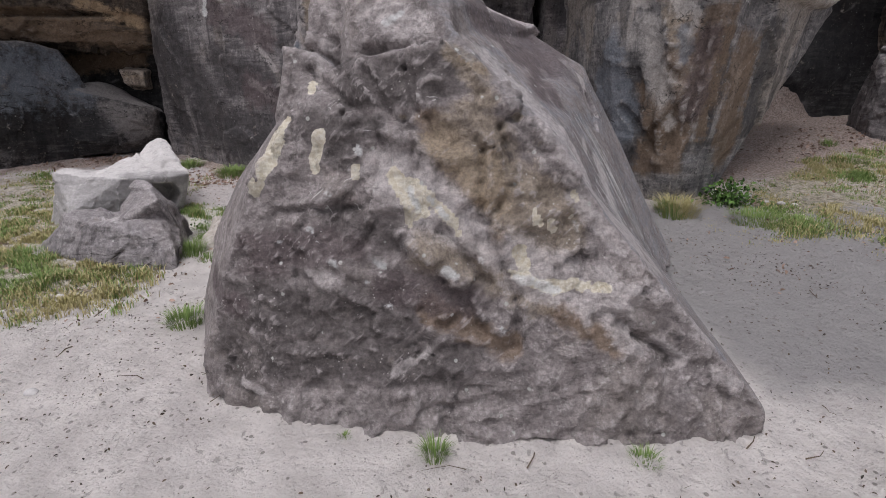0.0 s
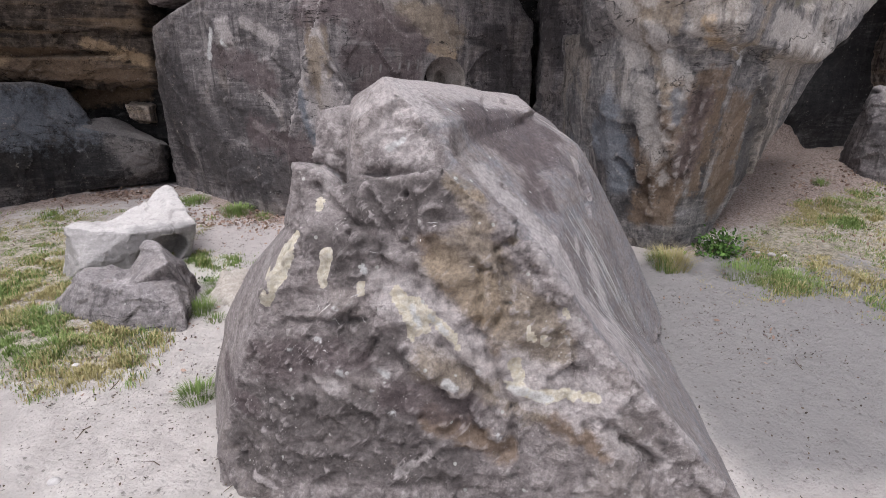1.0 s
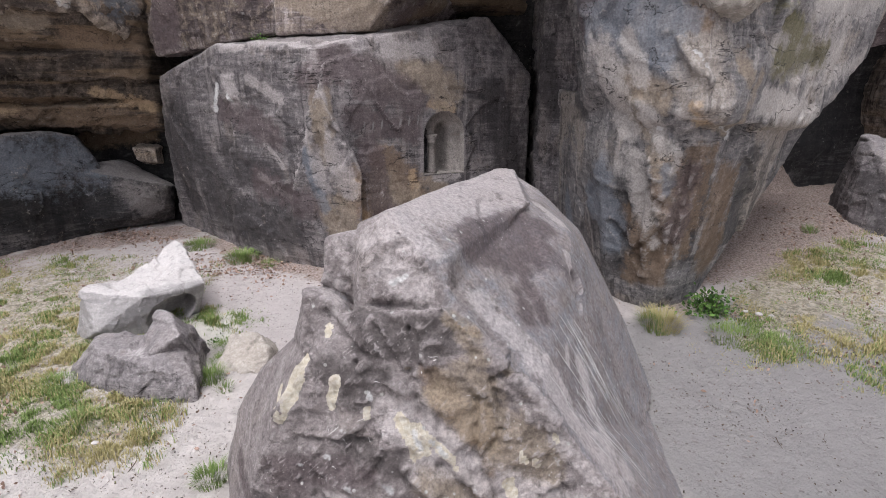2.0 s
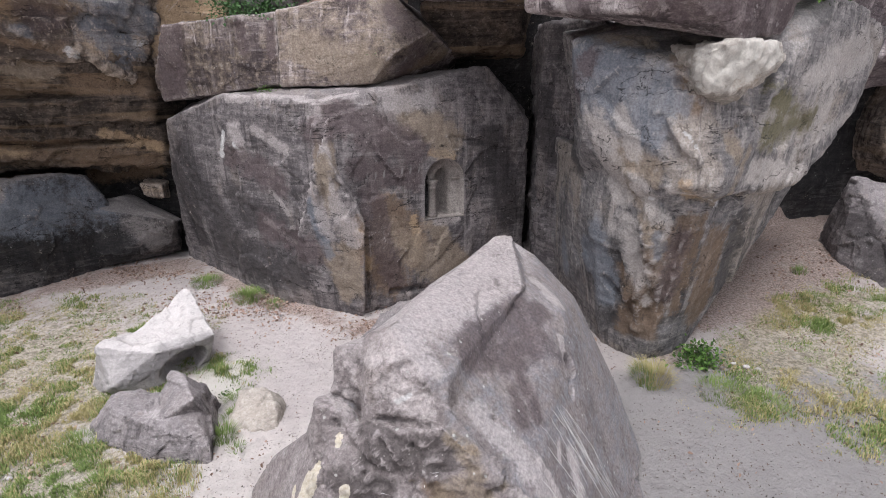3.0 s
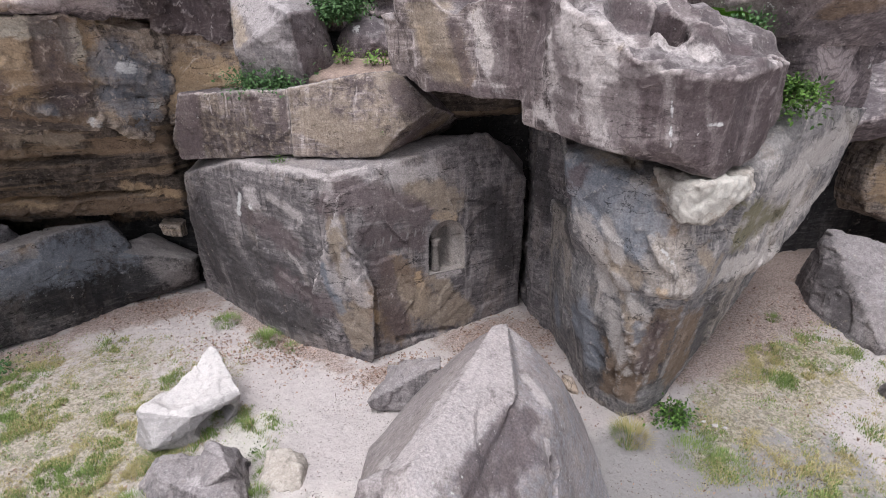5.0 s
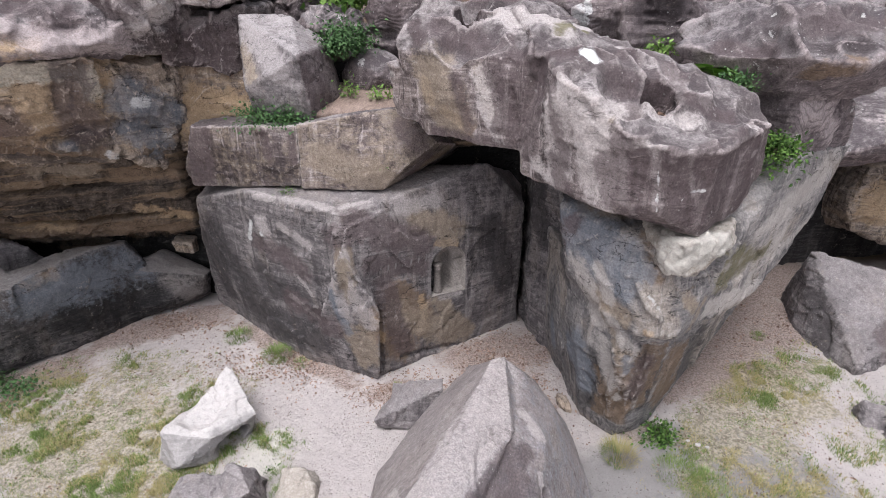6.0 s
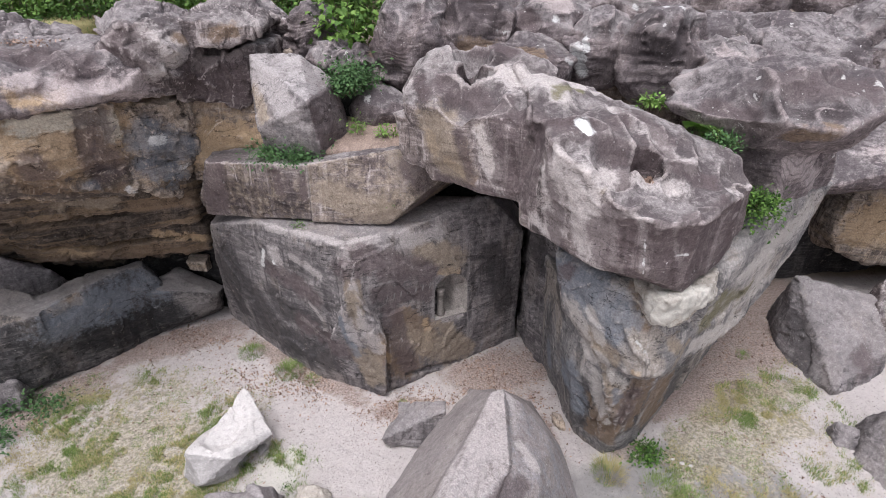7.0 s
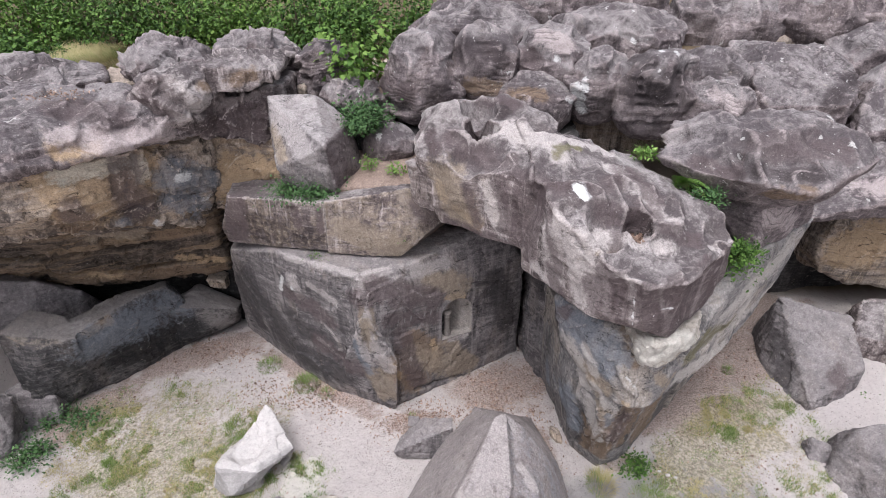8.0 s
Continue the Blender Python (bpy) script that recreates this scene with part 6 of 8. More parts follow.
rock("cap_rock", [[(1.15, 7.95, 5.5), (2.14, 6.68, 5.36), (2.7, 6.28, 5.45), (3.4, 6.5, 5.05), (4.25, 7.2, 5.15), (4.6, 7.5, 5.7), (1.5, 7.0, 7.0), (2.12, 6.69, 6.55), (2.7, 6.15, 6.3),
                   (3.35, 6.3, 6.27), (4.57, 7.4, 6.39), (4.33, 7.94, 6.75), (1.86, 7.3, 7.25), (1.1, 9.3, 7.8), (1.8, 8.6, 7.6), (3.06, 8.3, 7.2), (1.5, 10, 5.8), (4, 10, 5.8), (3.3, 9.6, 7.0)],
                  [(-0.82, 9.15, 7.2), (-0.3, 9.8, 8.0), (0.86, 10.4, 8.0), (-0.35, 9.13, 5.8), (0.85, 8.35, 5.8), (1.3, 8.0, 5.8), (1.4, 7.9, 7.2), (1.8, 9.5, 7.7), (0, 11.5, 6), (2, 11, 6), (-0.8, 10.5, 6), (-0.7, 11, 7.4)],
                  [(-1.05, 9.45, 6.95), (-0.65, 9.2, 6.9), (-0.9, 9.45, 6.1), (-0.4, 9.15, 6.0), (-0.5, 10, 6.9), (-0.6, 10, 6)]],
     ROCK_CAP, "massive overhanging cap rock with dark water streaks and pits", lumps=(0.06, 0.75), knobs=(0.02, 0.4), scallops=(0.12, 0.75), seed=10, voxel=0.032, rounding=1, faces=[("plum", (0, -0.2, 1), 0.62, 0.15), ("plum", (0.55, -1, -0.2), 0.62, 0.8)],
     pits=[((2.82, 7.22, 6.72), (0.3, 0.25, 0.3)), ((0.42, 9.3, 7.3), (0.36, 0.24, 0.3))],
     dents=[((2.75, 6.65, 6.6), (0.95, 0.5, 0.6), 0.12, (0, 0, -1)), ((0.4, 8.8, 7.3), (0.6, 0.4, 0.5), 0.2, (0, 0, -1)),
            ((2.25, 7.05, 6.95), (0.4, 0.45, 0.6), 0.3, (0, 0.1, -1)), ((0.35, 9.9, 8.0), (0.4, 0.6, 0.6), 0.5, (0, 0, -1)), ((0.1, 8.75, 7.3), (0.4, 0.3, 0.3), 0.12, (0, 0.3, -1)), ((1.6, 8.0, 7.5), (0.5, 0.4, 0.4), 0.15, (0, 0, -1))])
rock("rear_cap_rock", [[(3.7, 9.0, 7.2), (4.66, 7.97, 7.2), (5.05, 7.95, 7.1), (5.7, 7.6, 7.1), (6.4, 8.0, 7.35), (7.2, 8.3, 7.5), (5.08, 8.5, 7.8), (6.2, 9.6, 7.9), (5.5, 9.7, 7.95), (6.9, 9.6, 7.9), (7.6, 9.4, 7.4), (4.2, 10, 7.6), (4.3, 8.6, 6.8), (7.3, 9.2, 6.9), (5.5, 8.3, 6.6), (6.7, 8.6, 6.7)],
                       [(5.3, 8.3, 6.8), (5.47, 8.2, 5.7), (6.6, 9.0, 6.9), (7.6, 9.9, 5.3), (5, 10, 5.5), (7, 11, 5.5), (5, 10, 7.2), (7, 10.5, 7.2), (4.6, 9, 6.4)]],
     ROCK_TOP, "smooth grey rounded sandstone cap overhanging its neck", lumps=(0.14, 0.9), knobs=(0.02, 0.4), scallops=(0.2, 0.9), rounding=2, seed=11, voxel=0.04, faces=[("plum", (0, -0.2, 1), 0.6, 0.15)])

# ---- left cliff ----
cliff = tagged(new("overhanging_cliff"), "overhanging banded sandstone cliff, ochre and black, with painted shade", "cliff")
# Underside faces are painted darker as the overhang's shade.
rock("wall", [[(-8.6, 8.5, 6.2), (-7.52, 9.0, 6.2), (-7.32, 9.28, 6.95), (-6.64, 9.88, 7.0), (-6.7, 10.25, 6.2), (-7.32, 9.85, 5.45), (-6.95, 10.6, 5.0), (-8.4, 8.6, 7.0), (-9.3, 9.9, 4.95), (-13, 9.5, 4.95),
               (-12, 7.7, 6), (-13, 7.8, 7.3), (-13, 12.8, 4.9), (-13, 12.8, 7.3), (-6.6, 12.8, 7.0), (-6.4, 12.8, 4.8)],
              [(-6.75, 10.4, 7.0), (-5.93, 11.16, 6.75), (-6.2, 10.86, 6.06), (-6.75, 10.6, 5.2), (-6.0, 11.55, 5.25), (-5.8, 11.66, 5.7), (-6.36, 11.4, 4.6), (-7.2, 11.0, 4.8), (-7.2, 12.6, 7), (-5.7, 12.6, 6.8), (-5.8, 12.6, 4.6)]],
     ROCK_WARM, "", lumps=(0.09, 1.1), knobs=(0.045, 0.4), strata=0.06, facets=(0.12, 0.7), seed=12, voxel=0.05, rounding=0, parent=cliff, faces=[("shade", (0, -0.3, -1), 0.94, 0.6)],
     dents=[((-7.0, 9.9, 5.75), (0.9, 0.6, 0.14), 0.2, (0, 1, 0)), ((-8.6, 9.7, 4.75), (3.0, 1.1, 0.16), 0.35, (0, 1, 0.2)), ((-8.0, 10.7, 3.8), (3.0, 1.1, 0.14), 0.4, (0, 1, 0)), ((-11, 9, 4.6), (2, 1, 0.2), 0.4, (0, 1, 0))])
rock("layered_foot", [[(-13, 9.3, 5.05), (-9.3, 9.75, 5.05), (-7.0, 10.62, 5.1), (-6.05, 11.5, 5.1), (-6.36, 11.42, 4.4), (-9.2, 10.6, 3.75), (-13, 10.4, 3.75), (-13, 13, 5), (-6, 13, 5), (-6, 13, 3.6), (-13, 13, 3.6), (-6.25, 11.75, 3.7)],
                     [(-13, 10.7, 3.9), (-9.2, 10.85, 3.85), (-6.25, 11.85, 3.9), (-8.33, 11.45, 2.75), (-6.2, 12.1, 2.7), (-13, 11.5, 2.7), (-13, 13, 3.9), (-6, 13, 3.9), (-6, 13, 2.7), (-13, 13, 2.7)]],
     ROCK_STRATA, "brown-black layered rock under the overhang, darkened as shade", lumps=(0.08, 1.1), knobs=(0.04, 0.35), strata=0.1, facets=(0.1, 0.6), seed=65, voxel=0.05, rounding=0, parent=cliff,
     dents=[((-8.6, 10.2, 4.3), (3.0, 1.1, 0.13), 0.35, (0, 1, 0.2)), ((-8.0, 11.0, 3.3), (3.0, 1.1, 0.1), 0.35, (0, 1, 0))])
rock("lip", [[(-8.6, 8.1, 7.0), (-7.52, 9.15, 7.0), (-7.2, 9.3, 7.2), (-6.64, 9.8, 7.08), (-6.07, 9.93, 7.22), (-5.95, 10.35, 7.5), (-6.4, 10.2, 7.86), (-7.1, 9.6, 7.5), (-13, 7.3, 7.1), (-13, 7.3, 7.7), (-9, 11, 7.9), (-13, 11, 8.1), (-6.3, 10.9, 8.0), (-8, 11, 6.9), (-6.0, 11.0, 7.0)],
             [(-8.9, 8.2, 7.35), (-7.9, 8.75, 7.3), (-7.15, 9.25, 7.45), (-7.2, 9.6, 7.75), (-8.6, 9.0, 7.75), (-13, 7.2, 7.5), (-13, 7.6, 8.0), (-9.5, 10.5, 8.0), (-7.4, 10.5, 7.9)]],
     ROCK_TOP, "grey weathered lip of the overhang", lumps=(0.08, 0.9), knobs=(0.03, 0.35), scallops=(0.1, 0.8), facets=(0.06, 0.6), seed=37, voxel=0.045, rounding=0, parent=cliff)
rock("brow", [[(-6.12, 10.4, 8.36), (-5.78, 10.6, 8.42), (-5.5, 11.3, 8.46), (-5.85, 10.45, 7.55), (-6.5, 10.28, 7.9), (-6.2, 10.5, 7.05), (-5.6, 11.2, 6.95), (-5.2, 10.55, 7.85), (-5.5, 11.4, 7.6), (-6.9, 11.5, 8.1), (-6.9, 11.5, 7), (-5.3, 13, 8.2), (-5.3, 13, 7)],
              [(-5.9, 11.5, 6.75), (-4.6, 11.88, 6.46), (-4.0, 12.1, 6.6), (-4.0, 12.15, 7.8), (-5.2, 11.65, 7.6), (-5.8, 11.4, 7.5), (-6, 13.5, 7.5), (-4, 13.5, 7.8), (-6, 13.5, 6.6), (-4, 13.5, 6.6)],
              [(-5.5, 11.2, 8.4), (-5.55, 11.1, 7.85), (-4.6, 11.5, 7.8), (-3.95, 11.95, 8.1), (-4.0, 12.5, 8.36), (-4.7, 12.3, 8.46), (-5.2, 11.9, 8.54), (-5.5, 13.5, 8.3), (-4, 13.5, 8.2)]],
     ROCK_CAP, "grey brow of rock over a hollow", lumps=(0.04, 0.9), knobs=(0.03, 0.4), facets=(0.11, 0.6), seed=38, voxel=0.042, rounding=0, parent=cliff)
# Faces are darkened as the shade deep inside the hollow.
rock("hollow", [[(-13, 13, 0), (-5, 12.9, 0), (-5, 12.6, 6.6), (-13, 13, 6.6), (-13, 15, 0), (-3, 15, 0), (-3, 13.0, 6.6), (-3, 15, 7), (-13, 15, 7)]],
     ROCK_DARK_SHADED, "back wall of the hollow, its shade painted dark", lumps=(0.12, 1.2), strata=0.06, facets=(0.06, 0.8), seed=39, voxel=0.12, parent=cliff, faces=[("shade", (0, -1, 0), -0.5, 0.75)])
rock("alcove", [[(-6.6, 11.7, 4.8), (-4.3, 11.75, 4.8), (-4.2, 12.05, 6.9), (-6.6, 11.9, 6.9), (-6.6, 13.2, 4.8), (-4.0, 13.2, 4.8), (-4.0, 13.2, 6.9), (-6.6, 13.2, 6.9)]],
     ROCK_WARM, "ochre wall of the alcove under the brow", lumps=(0.08, 0.9), strata=0.04, facets=(0.06, 0.7), seed=43, voxel=0.06, parent=cliff, faces=[("rust", (0, -1, 0), 0.2, 0.4)])
rock("leaning_slab", [[(-7.78, 11.46, 2.6), (-8.1, 11.0, 2.7), (-8.39, 10.57, 2.66), (-8.88, 9.84, 2.62), (-9.3, 9.3, 2.45), (-8.0, 11.9, 2.5), (-8.8, 11.0, 2.62), (-9.4, 10.3, 2.6), (-9.9, 9.7, 2.6),
                       (-7.75, 11.6, 0.4), (-8.3, 11.02, 0.3), (-9.38, 9.97, 0.3), (-9.9, 9.6, 0.3), (-7.5, 11.85, 1.7), (-8.2, 12.4, 0.4), (-10.2, 10.6, 0.3), (-10.4, 9.9, 0.3)],
                      [(-7.5, 12.1, 1.96), (-7.4, 11.88, 1.68), (-6.24, 11.98, 1.43), (-6.44, 12.08, 0.92), (-8.1, 11.3, 0.4), (-8.0, 11.4, 1.9), (-7.5, 12.6, 1.9), (-6.3, 12.6, 1.3), (-6.5, 12.6, 0.5), (-7.7, 12.6, 0.5)],
                      [(-9.0, 9.45, 2.5), (-9.9, 9.15, 2.35), (-10.8, 9.4, 2.7), (-10.5, 10.2, 2.85), (-9.6, 10.1, 2.72), (-9.9, 9.45, 0.3), (-10.6, 9.0, 0.3), (-11, 10, 0.3), (-9.5, 9.85, 0.4)]],
     ROCK_DARK_SHADED, "long dark sandstone slab leaning under the overhang", lumps=(0.05, 1.2), knobs=(0.012, 0.3), facets=(0.04, 0.7), seed=13, voxel=0.038, rounding=1, faces=[("pale", (0, 0.1, 1), 0.7, 0.9), ("tan", (-0.3, -0.4, 1), 0.8, 0.4)])
rock("back_slab", [[(-10.6, 10.8, 3.2), (-11.5, 10.6, 3.4), (-13, 10.2, 3.6), (-9.9, 11.2, 2.6), (-13, 9.6, 2.6), (-10.6, 10.3, 2.4), (-9.9, 12.4, 1), (-13, 12.6, 3), (-13, 10, 0), (-10, 11, 0)]],
     ROCK_GREY, "flat-topped grey slab behind the leaning slab", lumps=(0.05, 0.9), facets=(0.03, 0.5), seed=23)
rock("wedged_stone", [[(-7.1, 12.3, 2.25), (-6.6, 12.3, 2.2), (-7.05, 12.35, 1.95), (-6.6, 12.35, 1.9), (-7.1, 12.7, 2.3), (-6.6, 12.7, 2.25), (-7, 12.7, 1.8), (-6.6, 12.7, 1.8)]],
     ROCK_WARM, "small ochre stone wedged on the slab", lumps=(0.02, 0.4), seed=24, voxel=0.03)
# Pale top and plum right face put light and shade into the colour.
rock("tilted_block", [[(-4.28, 11.7, 7.66), (-3.25, 11.9, 7.62), (-2.45, 11.6, 7.08), (-2.77, 10.24, 6.99), (-3.6, 11.0, 7.32), (-3.95, 10.65, 6.3), (-4.3, 11.6, 6.6), (-2.7, 10.42, 6.15), (-2.25, 11.3, 6.1), (-3.9, 11.0, 5.5), (-2.7, 10.6, 5.6), (-2.2, 12, 5.5), (-4.2, 12.4, 5.5), (-3.2, 12.4, 7.4)]],
     ROCK_GREY, "angular grey sandstone block tilted on the ledge", lumps=(0.02, 0.9), knobs=(0.014, 0.3), facets=(0.025, 0.6), rounding=0, seed=14, voxel=0.03, faces=[("plum", (0.9, -0.45, 0.0), 0.55, 0.8), ("pale", (0.1, 0, 1), 0.6, 0.6)])
rock("ledge_boulder", [egg((-1.6, 12.0, 6.4), (0.8, 0.6, 0.55), 25)], ROCK_TOP, "rounded dark boulder on the ledge", lumps=(0.08, 0.6), seed=25, voxel=0.04)
rock("ledge_soil", [[(-2.9, 10.7, 5.85), (-0.9, 10.5, 5.98), (-0.7, 12, 6.25), (-2.6, 12.2, 6.3), (-2.9, 10.7, 5.5), (-0.8, 10.6, 5.5), (-0.7, 12, 5.5), (-2.6, 12.2, 5.5)]],
     LEDGE_SOIL, "patch of bare sandy soil on the ledge", lumps=(0.04, 0.6), seed=26, category="soil")

# ---- loose rocks ----
# Front and right faces are coloured greyer than the top.
rock("white_boulder", [[(-4.55, 8.7, 1.1), (-4.4, 8.6, 1.06), (-3.72, 7.8, 0.68), (-3.86, 7.62, 0.66), (-4.34, 7.14, 0.7), (-5.28, 7.22, 0.76), (-5.4, 7.4, 0.6), (-5.5, 7.2, -0.1), (-4.9, 6.85, 0.3), (-4.4, 7.1, 0.45), (-4.45, 7.2, -0.1), (-4.0, 7.9, -0.1), (-4.5, 8.85, -0.1), (-5.3, 8.1, -0.1), (-3.95, 7.9, 0.45)]],
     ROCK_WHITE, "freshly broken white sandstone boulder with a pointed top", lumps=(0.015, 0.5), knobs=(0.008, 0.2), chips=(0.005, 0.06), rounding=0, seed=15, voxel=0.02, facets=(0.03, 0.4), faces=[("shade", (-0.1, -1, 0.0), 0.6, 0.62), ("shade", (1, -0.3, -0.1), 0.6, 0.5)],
     dents=[((-4.75, 7.9, 0.9), (0.55, 0.7, 0.4), 0.14, (0, 0, -1)), ((-3.95, 7.4, 0.28), (0.5, 0.42, 0.32), 0.42, (-0.5, 0.85, 0.1), 0.75)])
rock("grey_boulder", [[(-4.78, 6.0, -0.2), (-3.72, 5.62, -0.2), (-3.0, 5.66, -0.2), (-3.0, 5.72, 0.12), (-3.25, 5.95, 0.4), (-3.73, 5.82, 0.38), (-4.48, 6.14, 0.42), (-4.75, 6.6, 0.38), (-4.95, 6.35, 0.0), (-4.95, 6.4, -0.2), (-4.7, 7.0, -0.2), (-3.3, 7.0, -0.2), (-3.9, 6.6, 0.42), (-3.3, 6.6, 0.3)],
                      [(-3.78, 6.5, 0.8), (-3.62, 6.42, 0.8), (-3.28, 6.02, 0.66), (-3.5, 5.98, 0.52), (-3.42, 6.68, 0.45), (-3.9, 6.3, 0.5), (-4.05, 6.5, 0.4), (-3.2, 6.2, 0.3), (-3.7, 5.95, 0.38), (-3.9, 6.7, 0.2), (-3.3, 6.6, 0.2)]],
     ROCK_GREY, "squat grey sandstone boulder with a pointed knob among grass", lumps=(0.03, 0.5), rounding=0, seed=16, voxel=0.022, facets=(0.03, 0.35), knobs=(0.012, 0.2))
rock("right_boulder", [[(8.46, 11, 2.65), (8.6, 10.8, 2.6), (9.27, 10.9, 2.35), (10.24, 10.6, 2.3), (10.23, 9.6, 1.47), (9.9, 9.2, 0.5), (8.6, 8.78, 0.95), (8.55, 8.95, 0.4), (8.1, 9.9, 0.7), (8.0, 10.2, 0.4), (8.8, 9.9, 1.9), (9.53, 9.9, 1.95), (10.4, 11.5, 0.5), (8.4, 11.6, 0.5), (10.4, 9.8, 0.5)]],
     ROCK_GREY, "big angular grey boulder with a flat shoulder", lumps=(0.03, 0.9), knobs=(0.015, 0.3), facets=(0.05, 0.5), rounding=0, seed=17, voxel=0.032)
rock("edge_boulder", [[(8.6, 7.5, 0.9), (9.16, 7.6, 1.75), (8.7, 7.6, 1.45), (8.2, 6.96, 0.2), (8.05, 7.3, 0.2), (10, 7, 1.9), (10, 6, 0.2), (8.6, 6, 0.2), (10, 8.5, 0.3), (8.7, 8.2, 0.4), (9.2, 6.4, 1.4)]],
     ROCK_GREY, "grey boulder at the edge of the clearing", facets=(0.04, 0.5), seed=18)
rock("chock_stone", [[(8.1, 7.9, 0.95), (8.45, 7.7, 0.95), (8.0, 7.5, 0.3), (8.5, 7.4, 0.3), (8.6, 7.9, 0.4), (8.0, 8.1, 0.3)]], ROCK_GREY, "small brown stone beside the edge boulder", lumps=(0.03, 0.4), facets=(0.03, 0.3), seed=27, voxel=0.03)
rock("far_boulder", [[(10.9, 11.2, 2.4), (11.6, 11, 2.5), (12.5, 11, 2.2), (10.6, 10.6, 1.6), (10.5, 10.5, 0.4), (11.6, 10, 0.5), (12.5, 10, 1.5), (12.5, 12, 0.4), (10.6, 11.8, 0.4)]],
     ROCK_CAP, "pale boulder in the gap between the cliffs", facets=(0.05, 0.5), seed=28)
rock("small_stone", [[(8.75, 8.45, 0.55), (9.1, 8.4, 0.6), (9.2, 8.2, 0.4), (8.8, 8.15, 0.4), (8.75, 8.5, 0.3), (9.2, 8.4, 0.3)]], ROCK_GREY, "small flat stone on the sand", lumps=(0.01, 0.3), rounding=1, seed=29, voxel=0.025)
rock("flat_stone", [[(-1.46, 7.89, 0.4), (-1.42, 7.95, 0.2), (-1.0, 7.88, 0.2), (-0.81, 8.14, 1.0), (-0.1, 7.94, 1.2), (-0.1, 8.25, 1.16), (-0.78, 8.45, 0.96), (-1.3, 8.3, 0.46), (-0.1, 8.6, 0.2), (-0.1, 7.85, 0.2), (-1.3, 8.5, 0.15)]],
     ROCK_GREY, "wedge-shaped grey stone slab leaning on the big boulder", lumps=(0.015, 0.5), knobs=(0.012, 0.2), facets=(0.02, 0.4), rounding=0, seed=19, voxel=0.022)
rock("small_stone", [[(-1.16, 8.86, 0.56), (-0.9, 8.82, 0.58), (-1.2, 8.7, 0.32), (-0.86, 8.66, 0.32), (-0.9, 8.95, 0.3), (-1.15, 9.0, 0.3)]], ROCK_GREY, "small pale stone behind the wedge", lumps=(0.01, 0.3), rounding=1, seed=61, voxel=0.022)
rock("small_stone", [[(2.3, 8.6, 0.5), (2.46, 8.5, 0.5), (2.36, 8.25, 0.42), (2.54, 8.2, 0.4), (2.28, 8.5, 0.2), (2.55, 8.2, 0.2), (2.55, 8.5, 0.2)]], ROCK_WARM, "small reddish brown stone beside the boulder", lumps=(0.01, 0.3), rounding=1, seed=62, voxel=0.022)
rock("small_stone", [[(2.46, 8.0, 0.24), (2.6, 7.95, 0.24), (2.45, 7.9, 0.1), (2.62, 7.86, 0.1), (2.55, 8.06, 0.1)]], ROCK_WHITE, "small white stone at the pillar's foot", lumps=(0.01, 0.3), rounding=1, seed=63, voxel=0.018)
rock("small_stone", [[(2.6, 8.9, 0.6), (2.9, 8.7, 0.62), (2.55, 8.55, 0.3), (2.95, 8.4, 0.3), (2.95, 8.9, 0.3), (2.5, 8.9, 0.3)]], ROCK_DARK, "dark stone wedged at the pillar's foot", lumps=(0.02, 0.3), facets=(0.03, 0.3), rounding=1, seed=64, voxel=0.025)
rock("low_stone", [[(-3.0, 6.85, 0.26), (-2.6, 6.85, 0.3), (-2.4, 6.55, 0.22), (-2.95, 6.45, 0.16), (-2.5, 6.2, 0.05), (-3.1, 6.3, -0.1), (-2.3, 6.2, -0.1), (-2.25, 6.9, -0.1), (-3.1, 7.1, -0.1)]],
     ROCK_CREAM, "low pale rounded stone half sunk in sand", lumps=(0.03, 0.4), facets=(0.03, 0.3), rounding=1, seed=20, voxel=0.022)
rock("corner_boulder", [[(-10.7, 9.5, 1.3), (-9.95, 9.1, 0.9), (-9.85, 8.9, 0.2), (-10.8, 8.6, 0.2), (-11, 9, 1.2), (-10, 9.6, 0.2), (-11.2, 10, 0.3)]], ROCK_GREY, "grey boulder below the leaning slab", facets=(0.03, 0.4), lumps=(0.05, 0.6), seed=21)
rock("corner_boulder", [[(-10.35, 8.6, 1.5), (-10.9, 8.3, 2.3), (-12, 8, 2.4), (-10.5, 8.0, 0.2), (-12, 7, 0.2), (-12, 9, 0.4), (-10.7, 8.9, 0.4)]], ROCK_GREY, "tall grey boulder at the foot of the cliff", facets=(0.04, 0.5), lumps=(0.05, 0.6), seed=22)

# ---- ridge behind ----
def humps(name, label, lumps_at, base, seed, material=ROCK_TOP, voxel=0.045, **more):
    """A ridge of rounded humps on a common foot."""
    root = tagged(new(name), label, "rock ridge")
    style = dict(lumps=(0.1, 0.8), knobs=(0.025, 0.35), scallops=(0.2, 0.9), rounding=1, voxel=voxel, parent=root)
    style.update(more)
    rock("foot", [base], ROCK_WARM, "ochre undercut foot", seed=seed, **dict(style, voxel=1.8 * voxel))
    for i, (centre, size) in enumerate(lumps_at):
        rock("hump", [egg(centre, size, seed + i)], material, "", seed=seed + 5 * i, **style)


